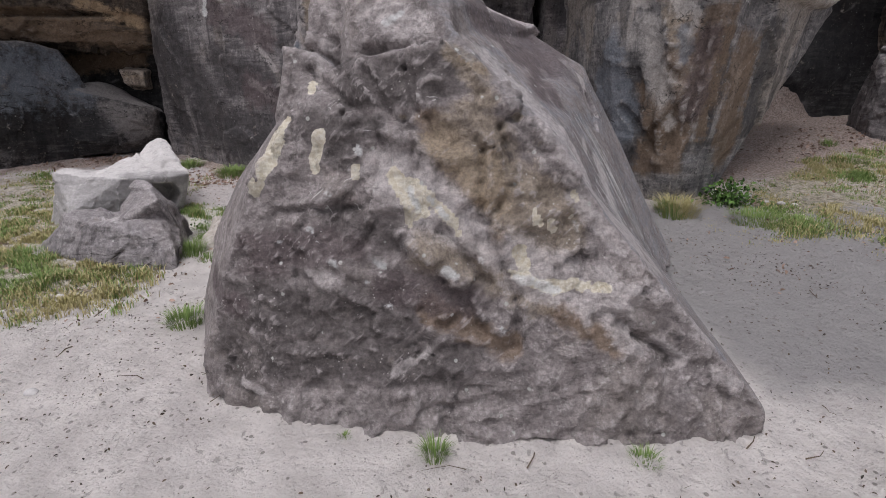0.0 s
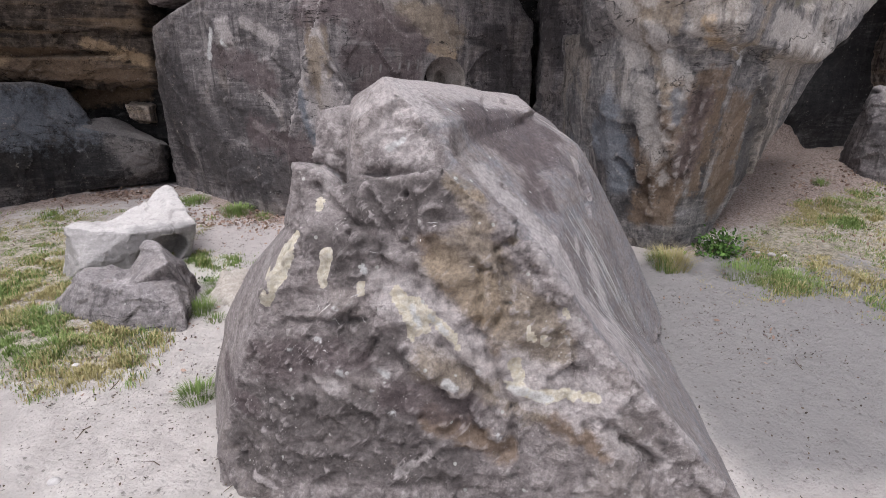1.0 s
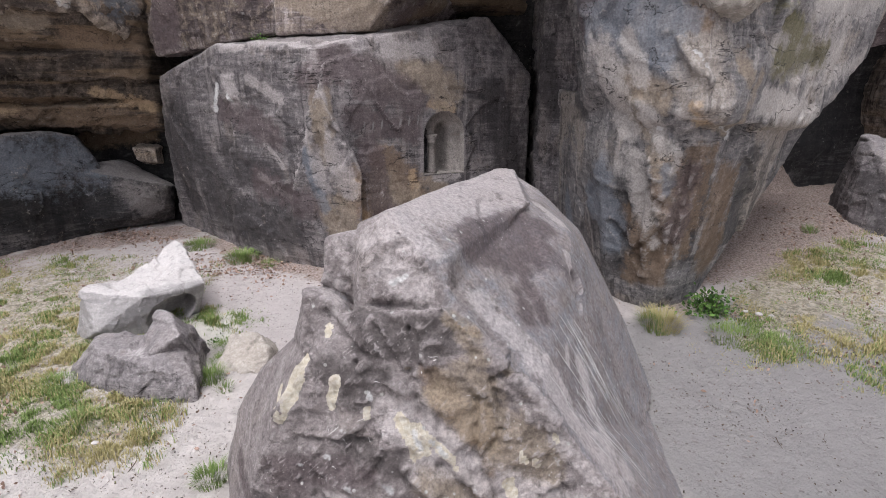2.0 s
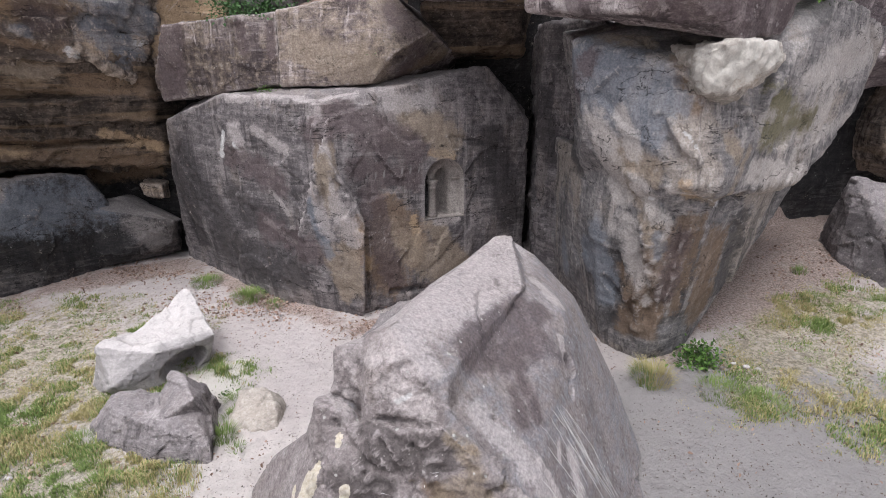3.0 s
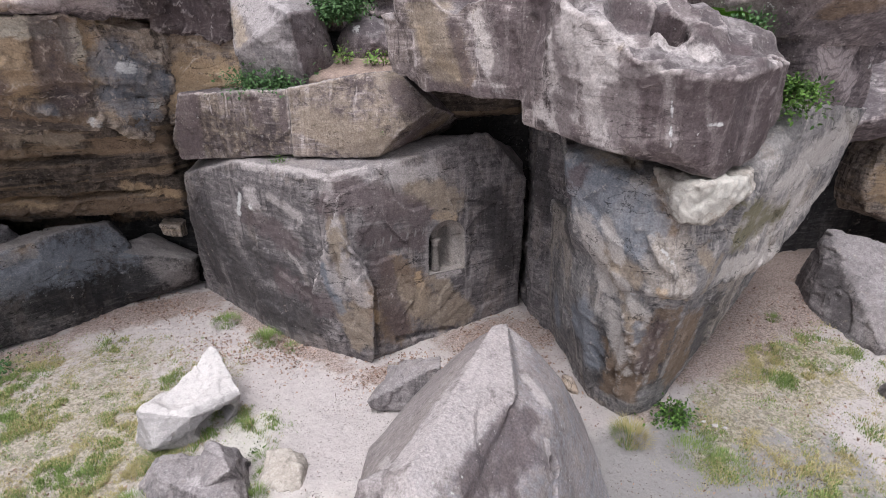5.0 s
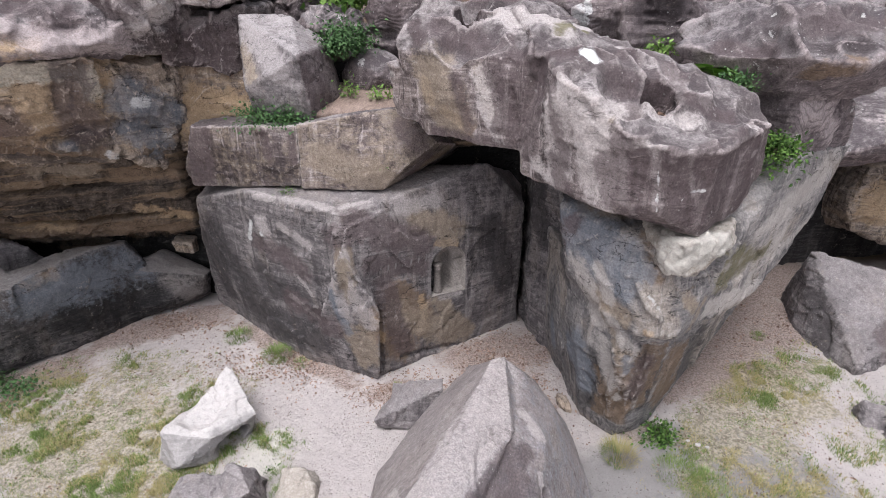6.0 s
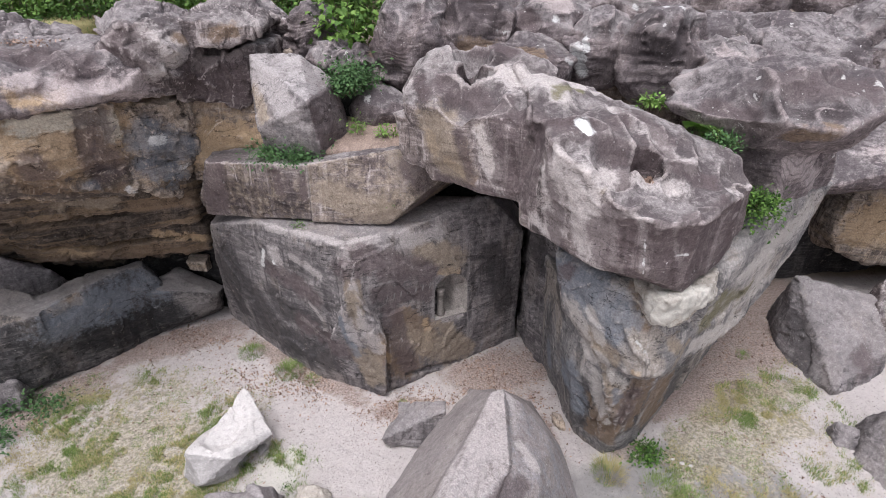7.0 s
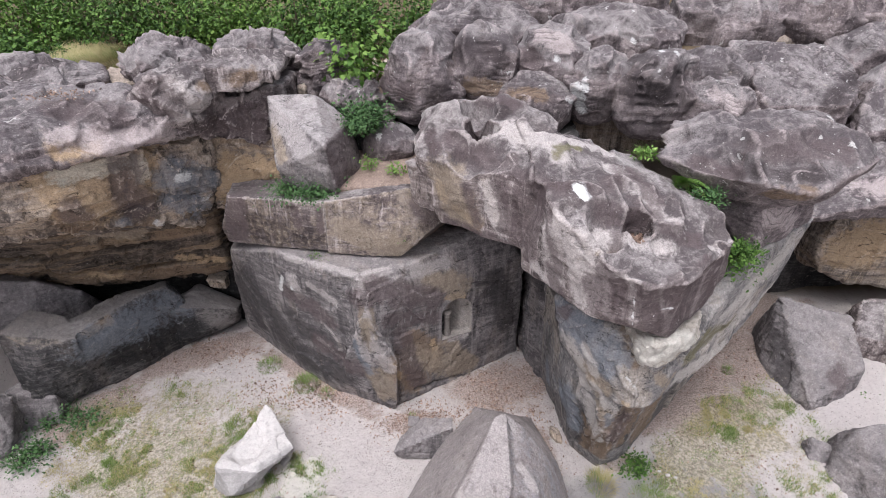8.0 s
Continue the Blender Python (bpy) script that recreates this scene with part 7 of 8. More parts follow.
humps("ridge", "long ridge of rounded weathered sandstone with ripple layers",
      [((-0.7, 13.0, 7.6), (1.25, 1.0, 1.2)), ((0.6, 13.2, 7.9), (1.0, 1.1, 1.0)), ((2.4, 13.6, 7.7), (1.1, 1.1, 1.15)), ((3.3, 12.9, 7.5), (0.9, 0.9, 0.9)), ((4.6, 12.3, 7.5), (1.1, 0.9, 1.1)),
       ((5.9, 12.2, 7.0), (1.2, 0.8, 0.9)), ((1.7, 12.6, 7.1), (1.2, 0.7, 0.8)), ((6.6, 13.8, 7.3), (1.3, 1.2, 0.9)), ((4.5, 15.5, 8.0), (2.2, 1.4, 1.1)), ((0.5, 15.5, 8.2), (2.0, 1.4, 1.0))],
      [(-2.2, 13.6, 5.5), (6.2, 13.0, 5.5), (-1.8, 13.5, 7.2), (0, 13.6, 7.2), (3, 13.3, 7.2), (6, 13.0, 7.1), (7.5, 13.4, 7.2), (8, 16, 7.2), (-2, 16, 7.6), (8, 16, 5), (-2, 16, 5)], 31, strata=0.03)
rock("ridge_block", [[(7.2, 12.9, 7.7), (8.2, 14.3, 8.3), (9.6, 14.2, 8.25), (10.5, 13.7, 7.65), (9.6, 12.6, 6.6), (7.3, 12.3, 6.4), (7.5, 12.4, 7.2), (9.4, 12.5, 7.2), (7, 15, 6), (10.4, 15, 6), (8, 16, 8), (10.5, 15.5, 8)],
                     [(7.4, 12.6, 6.5), (9.8, 12.4, 6.5), (7.4, 13.5, 4), (10, 13.5, 4), (7.4, 14.5, 6.5), (10, 14.5, 6.5)]],
     ROCK_TOP, "angular grey sandstone block on the ridge", voxel=0.058, rounding=0, lumps=(0.05, 0.9), facets=(0.09, 0.7), seed=32)
rock("ridge_block", [[(10.75, 13.7, 7.6), (9.9, 12.5, 6.5), (12.5, 12.3, 6.9), (14, 13.5, 7.6), (12, 14.5, 8.1), (10.8, 15, 7), (14, 15, 6), (10, 13, 4.5), (14, 12.5, 4.5)]],
     ROCK_TOP, "split grey block on the ridge", voxel=0.058, rounding=0, lumps=(0.05, 0.9), facets=(0.09, 0.7), seed=33)
humps("far_ridge", "far row of rounded rocks on the plateau", [((8.2, 17.2, 8.2), (2.2, 1.2, 1.2)), ((11.0, 17.4, 8.4), (2.0, 1.3, 1.3)), ((13.6, 17.2, 8.4), (2.2, 1.4, 1.4)), ((5.2, 17.6, 8.6), (1.8, 1.2, 1.1)), ((2.2, 18.2, 8.6), (2.0, 1.2, 1.1)), ((12, 15.6, 7.6), (1.6, 1.0, 0.9))],
      [(3, 16.5, 6), (15, 16, 6), (3, 16.8, 8), (15, 16.4, 8), (3, 19, 6), (15, 19, 6), (15, 19, 8), (3, 19, 8)], 231, voxel=0.07)
humps("cliff_crest", "low row of weathered humps above the overhang", [((-7.3, 13.9, 7.7), (1.3, 1.0, 0.75)), ((-5.0, 13.9, 7.7), (1.5, 1.0, 1.0)), ((-3.3, 13.7, 7.5), (1.0, 0.8, 1.0)), ((-2.6, 12.9, 7.0), (1.0, 0.7, 0.8)), ((-9.7, 12.2, 7.75), (1.6, 1.3, 0.5)), ((-9.6, 10.5, 7.75), (1.9, 1.0, 0.34)), ((-11.5, 9.6, 7.6), (2, 1.2, 0.4))],
      [(-9, 13, 6), (-2, 13, 6), (-9, 13.2, 7.6), (-2.2, 13.2, 7.4), (-9, 15, 7.8), (-2, 15, 7.7), (-9, 15, 6), (-2, 15, 6)], 251, scallops=(0.1, 0.9), facets=(0.16, 0.6), lumps=(0.14, 0.8), rounding=0)
gap = tagged(new("gap_cliff"), "ochre and dark grey cliff behind loose boulders", "cliff")
rock("face", [[(10.2, 12.2, 4.3), (9.9, 12.1, 3.3), (10.2, 12.2, 2.6), (14, 11.4, 2.0), (14, 11.2, 5.2), (14, 15, 5), (10, 15, 5), (10, 15, 2), (14, 15, 1)]],
     ROCK_WARM, "ochre sandstone face", voxel=0.062, facets=(0.08, 0.8), lumps=(0.12, 1.1), rounding=2, seed=36, parent=gap)
rock("roof", [[(8.1, 10.9, 4.9), (8.9, 11.3, 5.1), (10.3, 11.2, 5.7), (14, 10.6, 6.6), (14, 11, 5.2), (9.0, 11.9, 4.4), (10, 11.7, 4.6), (9, 14, 6.3), (14, 14, 6.8), (9, 14, 5)]],
     ROCK_TOP, "grey roof slab", voxel=0.05, facets=(0.06, 0.8), lumps=(0.08, 1.1), rounding=1, seed=41, parent=gap)
# Near-black colour here stands for the cave's shade.
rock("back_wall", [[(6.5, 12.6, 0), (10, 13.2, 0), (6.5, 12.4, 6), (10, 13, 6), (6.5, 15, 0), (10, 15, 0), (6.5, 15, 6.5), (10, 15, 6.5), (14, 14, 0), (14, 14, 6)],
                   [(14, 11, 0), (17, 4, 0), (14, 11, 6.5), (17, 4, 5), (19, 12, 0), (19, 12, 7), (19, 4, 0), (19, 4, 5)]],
     ROCK_DARK_SHADED, "back wall of the gap, its shade painted dark", voxel=0.14, facets=(0.09, 0.8), lumps=(0.12, 1.1), seed=42, parent=gap, faces=[("shade", (0, -1, 0), -0.5, 0.6)])


# ---- the carved niche ----
def arch(width, height, depth, near_y=-0.3, steps=12):
    """A round-arched prism that stands on z = 0 and reaches from y = near_y to y = depth."""
    bm = bmesh.new()
    r = width / 2
    outline = [(-r, 0), (r, 0)] + [(r * math.cos(math.pi * k / steps), height - r + r * math.sin(math.pi * k / steps)) for k in range(steps + 1)]
    near = [bm.verts.new((x, near_y, z)) for x, z in outline]
    back = [bm.verts.new((x, depth, z)) for x, z in outline]
    bm.faces.new(near)
    bm.faces.new(back[::-1])
    for i in range(len(near)):
        j = (i + 1) % len(near)
        bm.faces.new((near[j], near[i], back[i], back[j]))
    bmesh.ops.recalc_face_normals(bm, faces=bm.faces)
    return bm


def carve(ob, bm, m, material):
    me = bpy.data.meshes.new("cutter")
    bm.to_mesh(me)
    bm.free()
    me.materials.append(material)
    tool = new("cutter", me)
    tool.matrix_world = m
    cut = ob.modifiers.new("cut", "BOOLEAN")
    cut.object, cut.operation, cut.solver = tool, "DIFFERENCE", "EXACT"
    cut.material_mode = "TRANSFER"
    done = bpy.data.meshes.new_from_object(ob.evaluated_get(bpy.context.evaluated_depsgraph_get()))
    ob.modifiers.clear()
    old, ob.data = ob.data, done
    bpy.data.meshes.remove(old)
    bpy.data.objects.remove(tool)
    bpy.data.meshes.remove(me)


NICHE = pose(0.05, 10.15, 1.98, 0, 0, 27)
carve(CARVED, arch(0.84, 1.16, 0.24), NICHE, SAND_CARVED)
# The left arch is lined near-black to paint its deep shade.
carve(CARVED, arch(0.32, 0.9, 1.1, 0.15), NICHE @ pose(-0.42, 0, 0.02), ROCK_DARK_SHADED)
carve(CARVED, arch(0.34, 0.93, 0.6, 0.15), NICHE @ pose(0.05, 0, 0.03), SAND_CARVED)
CARVED.data.shade_smooth()


def lathe(profile, sides=14):
    bm = bmesh.new()
    rings = [[bm.verts.new((r * math.cos(2 * math.pi * k / sides), r * math.sin(2 * math.pi * k / sides), z)) for k in range(sides)] for r, z in profile]
    for a, b in zip(rings, rings[1:]):
        for k in range(sides):
            bm.faces.new((a[k], a[(k + 1) % sides], b[(k + 1) % sides], b[k]))
    bm.faces.new(rings[0][::-1])
    bm.faces.new(rings[-1])
    for f in bm.faces:
        f.smooth = True
    return bm


column = part("column", lathe([(0.105, 0.0), (0.105, 0.06), (0.085, 0.08), (0.098, 0.1), (0.08, 0.13), (0.074, 0.4), (0.072, 0.56), (0.086, 0.58), (0.086, 0.61), (0.075, 0.62), (0.11, 0.69), (0.11, 0.73)]), SAND_COLUMN, CARVED, "short carved stone column between two arches")
column.matrix_world = NICHE @ pose(-0.19, 0.2, 0.01)


def moulding(length, depth, height):
    """A small ledge with a chamfered lower edge."""
    bm = bmesh.new()
    bmesh.ops.create_cube(bm, size=1.0, matrix=Matrix.Diagonal((length, depth, height, 1)))
    for v in bm.verts:
        if v.co.z < 0 and v.co.y < 0:
            v.co.y += 0.5 * depth
    return bm


impost = part("impost", moulding(0.2, 0.07, 0.045), SAND_CARVED, CARVED, "carved ledge at the spring of the arch")
impost.matrix_world = NICHE @ pose(0.325, 0.215, 0.72)
sill = part("sill", moulding(0.86, 0.2, 0.05), SAND_SILL, CARVED, "pale worn sill of the niche")
sill.matrix_world = NICHE @ pose(0.0, 0.13, -0.01)


# ---- marks that lie on the rock ----
def seeker(ob):
    from mathutils.bvhtree import BVHTree
    return BVHTree.FromObject(ob, bpy.context.evaluated_depsgraph_get())


def ribbon(bm, tree, points, width, lift=0.003):
    """A thin strip laid on a surface along points near it."""
    left, right = [], []
    for i, q in enumerate(points):
        hit, n, _, _ = tree.find_nearest(Vector(q))
        ahead = Vector(points[min(i + 1, len(points) - 1)]) - Vector(points[max(i - 1, 0)])
        side = n.cross(ahead).normalized() * (0.5 * width * (0.35 if i in (0, len(points) - 1) else 1.0))
        left.append(bm.verts.new(hit + n * lift + side))
        right.append(bm.verts.new(hit + n * lift - side))
    for i in range(len(points) - 1):
        bm.faces.new((left[i], right[i], right[i + 1], left[i + 1]))


CHALK = Shader("scratched_pale_stone").colour((0.6, 0.58, 0.575))
tree = seeker(FRONT)
rng = random.Random(5)
for k in range(46):
    # scratches run down the smooth flank of the boulder
    a = Vector((rng.uniform(0.85, 1.7), rng.uniform(3.5, 4.6), 0))
    a.z = 2.45 - 0.95 * a.x + rng.uniform(-0.1, 0.15)
    way = Vector((0.62, rng.uniform(-0.35, 0.05), -0.75)) if k < 38 else Vector((rng.uniform(-0.4, 0.6), rng.uniform(-0.5, 0.5), -0.6))
    long = rng.uniform(0.25, 0.95) if k < 38 else rng.uniform(0.1, 0.3)
    bm = bmesh.new()
    ribbon(bm, tree, [a + way * (long * i / 9) + Vector((0, 0.004 * math.sin(0.9 * i + k), 0)) for i in range(10)], rng.uniform(0.005, 0.01))
    part("scratch", bm, CHALK, FRONT)
for k in range(30):
    a = Vector((rng.uniform(-1.1, 1.1), 3.3, rng.uniform(0.1, 2.0)))
    way = Vector((rng.uniform(-1, 1), 0, rng.uniform(-1, 1)))
    bm = bmesh.new()
    ribbon(bm, tree, [a + way * (0.09 * i / 4) for i in range(5)], rng.uniform(0.004, 0.008))
    part("scratch", bm, CHALK, FRONT)
FAINT = Shader("faint_chalk_marks").colour((0.2, 0.19, 0.19))
tree = seeker(CARVED)
for k in range(7):
    # a line of worn writing
    foot = Vector((-1.42 + 0.16 * k, 9.6 + 0.055 * k, 2.84 + 0.012 * k))
    bm = bmesh.new()
    ribbon(bm, tree, [foot + Vector((0.01 * i, 0, 0.05 * i)) for i in range(4)], 0.035)
    part("inscription_bar", bm, FAINT, CARVED)


# ---- plants ----
GRASS_GREEN = leafy("grass_blades", (0.12, 0.19, 0.05), (0.26, 0.34, 0.12))
GRASS_DRY = leafy("dry_grass", (0.34, 0.31, 0.13), (0.5, 0.43, 0.25))
LEAF_DARK = leafy("dark_leaves", (0.035, 0.085, 0.03), (0.10, 0.19, 0.07))
LEAF_FRESH = leafy("fresh_leaves", (0.10, 0.21, 0.04), (0.24, 0.36, 0.10))
LEAF_SAPLING = leafy("sapling_leaves", (0.05, 0.12, 0.02), (0.17, 0.28, 0.06))
LEAF_BUSH = leafy("bush_leaves", (0.02, 0.055, 0.012), (0.13, 0.24, 0.05))
LITTER = leafy("fallen_leaves", (0.13, 0.08, 0.06), (0.46, 0.33, 0.27), 0.8)
CRUMB = leafy("dark_crumbs", (0.035, 0.03, 0.027), (0.16, 0.12, 0.09), 0.9)
BARK = leafy("thin_bark", (0.09, 0.065, 0.045), (0.16, 0.12, 0.09), 0.9)


def blades(name, spots, heights, width, materials, label, category="grass", kind="stuff", seed=1):
    """Bent three-part blades at the rows of spots."""
    r = np.random.default_rng(seed)
    n = len(spots)
    a, lean = r.uniform(0, 2 * np.pi, n), r.uniform(0.15, 0.9, n)
    side = np.stack([-np.sin(a), np.cos(a), 0 * a], 1)
    out = np.stack([np.cos(a), np.sin(a), 0 * a], 1)
    h = heights[:, None]
    up = np.array((0, 0, 1.0))
    mid = spots + h * 0.6 * up + out * (h * lean[:, None] * 0.3)
    tip = spots + h * (1 - 0.25 * lean[:, None]) * up + out * (h * lean[:, None] * 0.85)
    w = side * width * 0.5
    v = np.stack([spots - w, spots + w, mid + 0.8 * w, mid - 0.8 * w, tip], 1).reshape(-1, 3)
    b = 5 * np.arange(n)[:, None]
    quads, tris = (b + np.array((0, 1, 2, 3))).tolist(), (b + np.array((3, 2, 4))).tolist()
    me = bpy.data.meshes.new(name)
    me.from_pydata(v.tolist(), [], quads + tris)
    for m in materials:
        me.materials.append(m)
    pick = (smooth_noise(spots * 1.7, 71) + 0.6 * r.uniform(-1, 1, n) > -0.04).astype(np.int32)
    me.polygons.foreach_set("material_index", np.concatenate([pick, pick]) if len(materials) > 1 else np.zeros(2 * n, np.int32))
    return tagged(new(name, me), label, category, kind=kind)


def on_ground(x, y):
    return np.stack([x, y, ground_z(x, y) - 0.01], 1)


def turf(seed, box, tries, label, scale=1.0):
    r = np.random.default_rng(seed)
    x, y = r.uniform(box[0], box[1], tries), r.uniform(box[2], box[3], tries)
    p = np.stack([x, y, 0 * x], 1)
    clump = (0.26 + 0.74 * step(-0.22, 0.2, fractal(p / 0.2, 4, 60))) * (0.3 + 0.7 * step(-0.35, 0.25, fractal(p / 1.1, 2, 61)))
    keep = r.uniform(0, 1, tries) < grass_cover(x, y) * clump
    x, y, c = x[keep], y[keep], clump[keep]
    return blades("grass", on_ground(x, y), scale * r.uniform(0.025, 0.085, len(x)) * (0.5 + c), 0.011, [GRASS_GREEN, GRASS_DRY], label, seed=seed)


turf(1, (-9.5, -2.6, 4.2, 10.4), 360000, "short green and yellowing grass in loose clumps on sand")
turf(2, (3.4, 9.6, 5.0, 10.0), 280000, "dry yellow-green grass growing in patches on sand")


def tuft(x, y, radius, count, height, label, seed, materials=None, z=None):
    r = np.random.default_rng(seed)
    a, d = r.uniform(0, 2 * np.pi, count), radius * np.sqrt(r.uniform(0, 1, count))
    spots = on_ground(x + d * np.cos(a), y + d * np.sin(a))
    if z is not None:
        spots[:, 2] = z
    return blades("grass_tuft", spots, height * r.uniform(0.5, 1.1, count), 0.006, materials or [GRASS_GREEN], label, "grass", "stuff", seed)


for i, (x, y, radius, count, height) in enumerate(((-0.05, 2.76, 0.07, 160, 0.13), (1.22, 2.7, 0.08, 150, 0.10), (-2.32, 4.42, 0.16, 420, 0.16), (-0.63, 2.92, 0.03, 40, 0.07), (-1.75, 3.75, 0.05, 30, 0.08),
                                                   (-3.0, 6.1, 0.16, 400, 0.2), (-3.0, 6.5, 0.15, 300, 0.14), (-2.75, 5.9, 0.1, 120, 0.12), (-3.05, 6.85, 0.2, 350, 0.16), (-5.15, 10.8, 0.3, 700, 0.18), (-4.0, 10.15, 0.32, 800, 0.2),
                                                   (-3.4, 9.85, 0.2, 240, 0.12), (-1.1, 9.1, 0.1, 80, 0.1), (4.1, 6.8, 0.35, 700, 0.13), (4.6, 6.55, 0.3, 500, 0.12), (6.9, 9.1, 0.25, 350, 0.13), (7.4, 8.6, 0.2, 260, 0.12),
                                                   (-4.95, 6.0, 0.2, 350, 0.14), (-4.9, 6.9, 0.25, 420, 0.15), (-4.2, 5.25, 0.22, 420, 0.14), (-3.4, 5.55, 0.25, 300, 0.10), (7.2, 10.1, 0.15, 150, 0.14), (-3.6, 7.6, 0.12, 160, 0.15), (5.9, 5.6, 0.3, 260, 0.1))):
    tuft(x, y, radius, count, height, "small green grass tuft on sand", 300 + i)
tuft(3.2, 7.15, 0.28, 900, 0.3, "dry yellow-green grass tuft at the pillar's foot", 340, [GRASS_GREEN, GRASS_DRY])
r = np.random.default_rng(9)
x, y = r.uniform(-13, -7.5, 9000), r.uniform(14.2, 17.2, 9000)
blades("tall_grass", on_ground(x, y), r.uniform(0.2, 0.55, 9000), 0.014, [GRASS_GREEN, GRASS_DRY], "tall pale grass on the plateau", seed=9)
x, y = r.uniform(6, 14, 2500), r.uniform(18.5, 20.5, 2500)
blades("tall_grass", on_ground(x, y), r.uniform(0.2, 0.5, 2500), 0.016, [GRASS_GREEN, GRASS_DRY], "tall grass beyond the far rocks", seed=10)


def leaf_mesh(name, centres, outs, size, shape, seed):
    """Many small leaves as one mesh. shape: outline points (along, across) of a leaf of length 1, from its stalk round."""
    r = np.random.default_rng(seed)
    n, k = len(centres), len(shape)
    outs = outs / np.maximum(1e-6, np.linalg.norm(outs, axis=1, keepdims=True))
    tilt = r.normal(0, 0.55, (n, 3))
    ahead = outs + tilt + np.array((0, 0, -0.15))
    ahead /= np.linalg.norm(ahead, axis=1, keepdims=True)
    normal = np.array((0, 0, 1.0)) + 0.55 * outs + 0.5 * r.normal(0, 1, (n, 3))
    side = np.cross(normal, ahead)
    side /= np.maximum(1e-6, np.linalg.norm(side, axis=1, keepdims=True))
    face = np.cross(ahead, side)
    s = size * r.uniform(0.6, 1.25, n)[:, None]
    v = np.stack([centres + s * (u * ahead + w * side + (0.35 * abs(w) - 0.25 * u * u) * face) for u, w in shape], 1).reshape(-1, 3)
    faces = (k * np.arange(n)[:, None] + np.arange(k)).tolist()
    me = bpy.data.meshes.new(name)
    me.from_pydata(v.tolist(), [], faces)
    return me


OVAL = [(0, 0), (0.35, 0.27), (0.75, 0.22), (1, 0), (0.75, -0.22), (0.35, -0.27)]
MAPLE = [(0, 0), (0.05, 0.45), (0.3, 0.3), (0.5, 0.58), (0.62, 0.25), (1, 0), (0.62, -0.25), (0.5, -0.58), (0.3, -0.3), (0.05, -0.45)]


def twig_path(bm, points, thick):
    rings = []
    for i, q in enumerate(points):
        t = thick * (1 - 0.75 * i / (len(points) - 1))
        d = (points[min(i + 1, len(points) - 1)] - points[max(i - 1, 0)]).normalized()
        u = d.orthogonal().normalized()
        w = d.cross(u)
        rings.append([bm.verts.new(q + t * (u * math.cos(a) + w * math.sin(a))) for a in (0, 2.094, 4.189)])
    for a, b in zip(rings, rings[1:]):
        for k in range(3):
            bm.faces.new((a[k], a[(k + 1) % 3], b[(k + 1) % 3], b[k]))


def shrub(name, base, size, stems, leaves, leaf, material, label, seed, shape=OVAL, hang=0.0, category="shrub", thick=0.008, loose=0.16):
    """Stems that fan from base and carry clumps of leaves; size: half widths and height."""
    rng, r = random.Random(seed), np.random.default_rng(seed)
    root = tagged(new(name), label, category)
    root.location = base
    bm = bmesh.new()
    heads, ways = [], []
    for k in range(stems):
        a, d = rng.uniform(0, 6.283), math.sqrt(rng.uniform(0.02, 1))
        end = Vector((size[0] * d * math.cos(a), size[1] * d * math.sin(a), size[2] * rng.uniform(0.35, 1.0) * (1 - 0.5 * d * d)))
        start = Vector((0.55 * end.x, 0.55 * end.y, -0.06))
        bow = Vector((rng.uniform(-0.1, 0.1), rng.uniform(-0.1, 0.1), 0.25)) * end.length
        path = [start.lerp(end, t) + bow * (t * (1 - t)) - Vector((0, 0, hang * t * t)) for t in (0, 0.25, 0.5, 0.75, 1)]
        twig_path(bm, path, thick)
        for j in range(leaves // stems):
            t = rng.uniform(0.25, 1.05)
            i = min(3, int(t * 4))
            at = path[i].lerp(path[i + 1], min(1.0, 4 * t - i))
            spread = loose * max(size) * (0.5 + t)
            off = Vector((rng.gauss(0, spread), rng.gauss(0, spread), rng.gauss(0, 0.6 * spread)))
            heads.append(at + off)
            ways.append(off + Vector((0.2 * at.x, 0.2 * at.y, 0.1)))
    stalk = part("stem", bm, BARK, root)
    me = leaf_mesh("foliage", np.array(heads), np.array(ways), leaf, shape, seed)
    me.materials.append(material)
    crown = new("foliage", me)
    crown.parent = root
    return root


shrub("ledge_shrub", (-3.45, 10.75, 5.62), (0.85, 0.3, 0.5), 34, 2300, 0.075, LEAF_DARK, "low bushy dark green shrub on the sandstone ledge", 401)
shrub("ledge_shrub", (-2.25, 11.75, 6.85), (0.65, 0.5, 0.75), 34, 2600, 0.08, LEAF_DARK, "dense dark green shrub between the rocks", 402)
shrub("sapling", (-2.55, 13.4, 7.3), (0.5, 0.4, 2.0), 14, 620, 0.15, LEAF_SAPLING, "young maple sapling with broad fresh green leaves", 403, MAPLE, category="tree", thick=0.02)
shrub("sprig", (-2.0, 11.2, 6.1), (0.12, 0.12, 0.5), 5, 120, 0.07, LEAF_FRESH, "small upright green sprig on the ledge", 404)
shrub("sprig", (-1.3, 10.95, 6.1), (0.22, 0.15, 0.3), 6, 160, 0.07, LEAF_FRESH, "small leafy sprig beside the cap rock", 405)
shrub("hanging_plant", (4.95, 7.75, 6.0), (0.4, 0.3, 0.55), 22, 1100, 0.07, LEAF_BUSH, "leafy green plant hanging from a rock crevice", 406, hang=0.5)
shrub("crevice_plant", (4.25, 8.15, 6.75), (0.4, 0.25, 0.3), 16, 700, 0.06, LEAF_DARK, "small dark leafy plant in a rock crevice", 407)
shrub("crevice_plant", (3.55, 9.3, 7.1), (0.25, 0.2, 0.3), 8, 220, 0.08, LEAF_FRESH, "yellow-green plant in a rock crevice", 408)
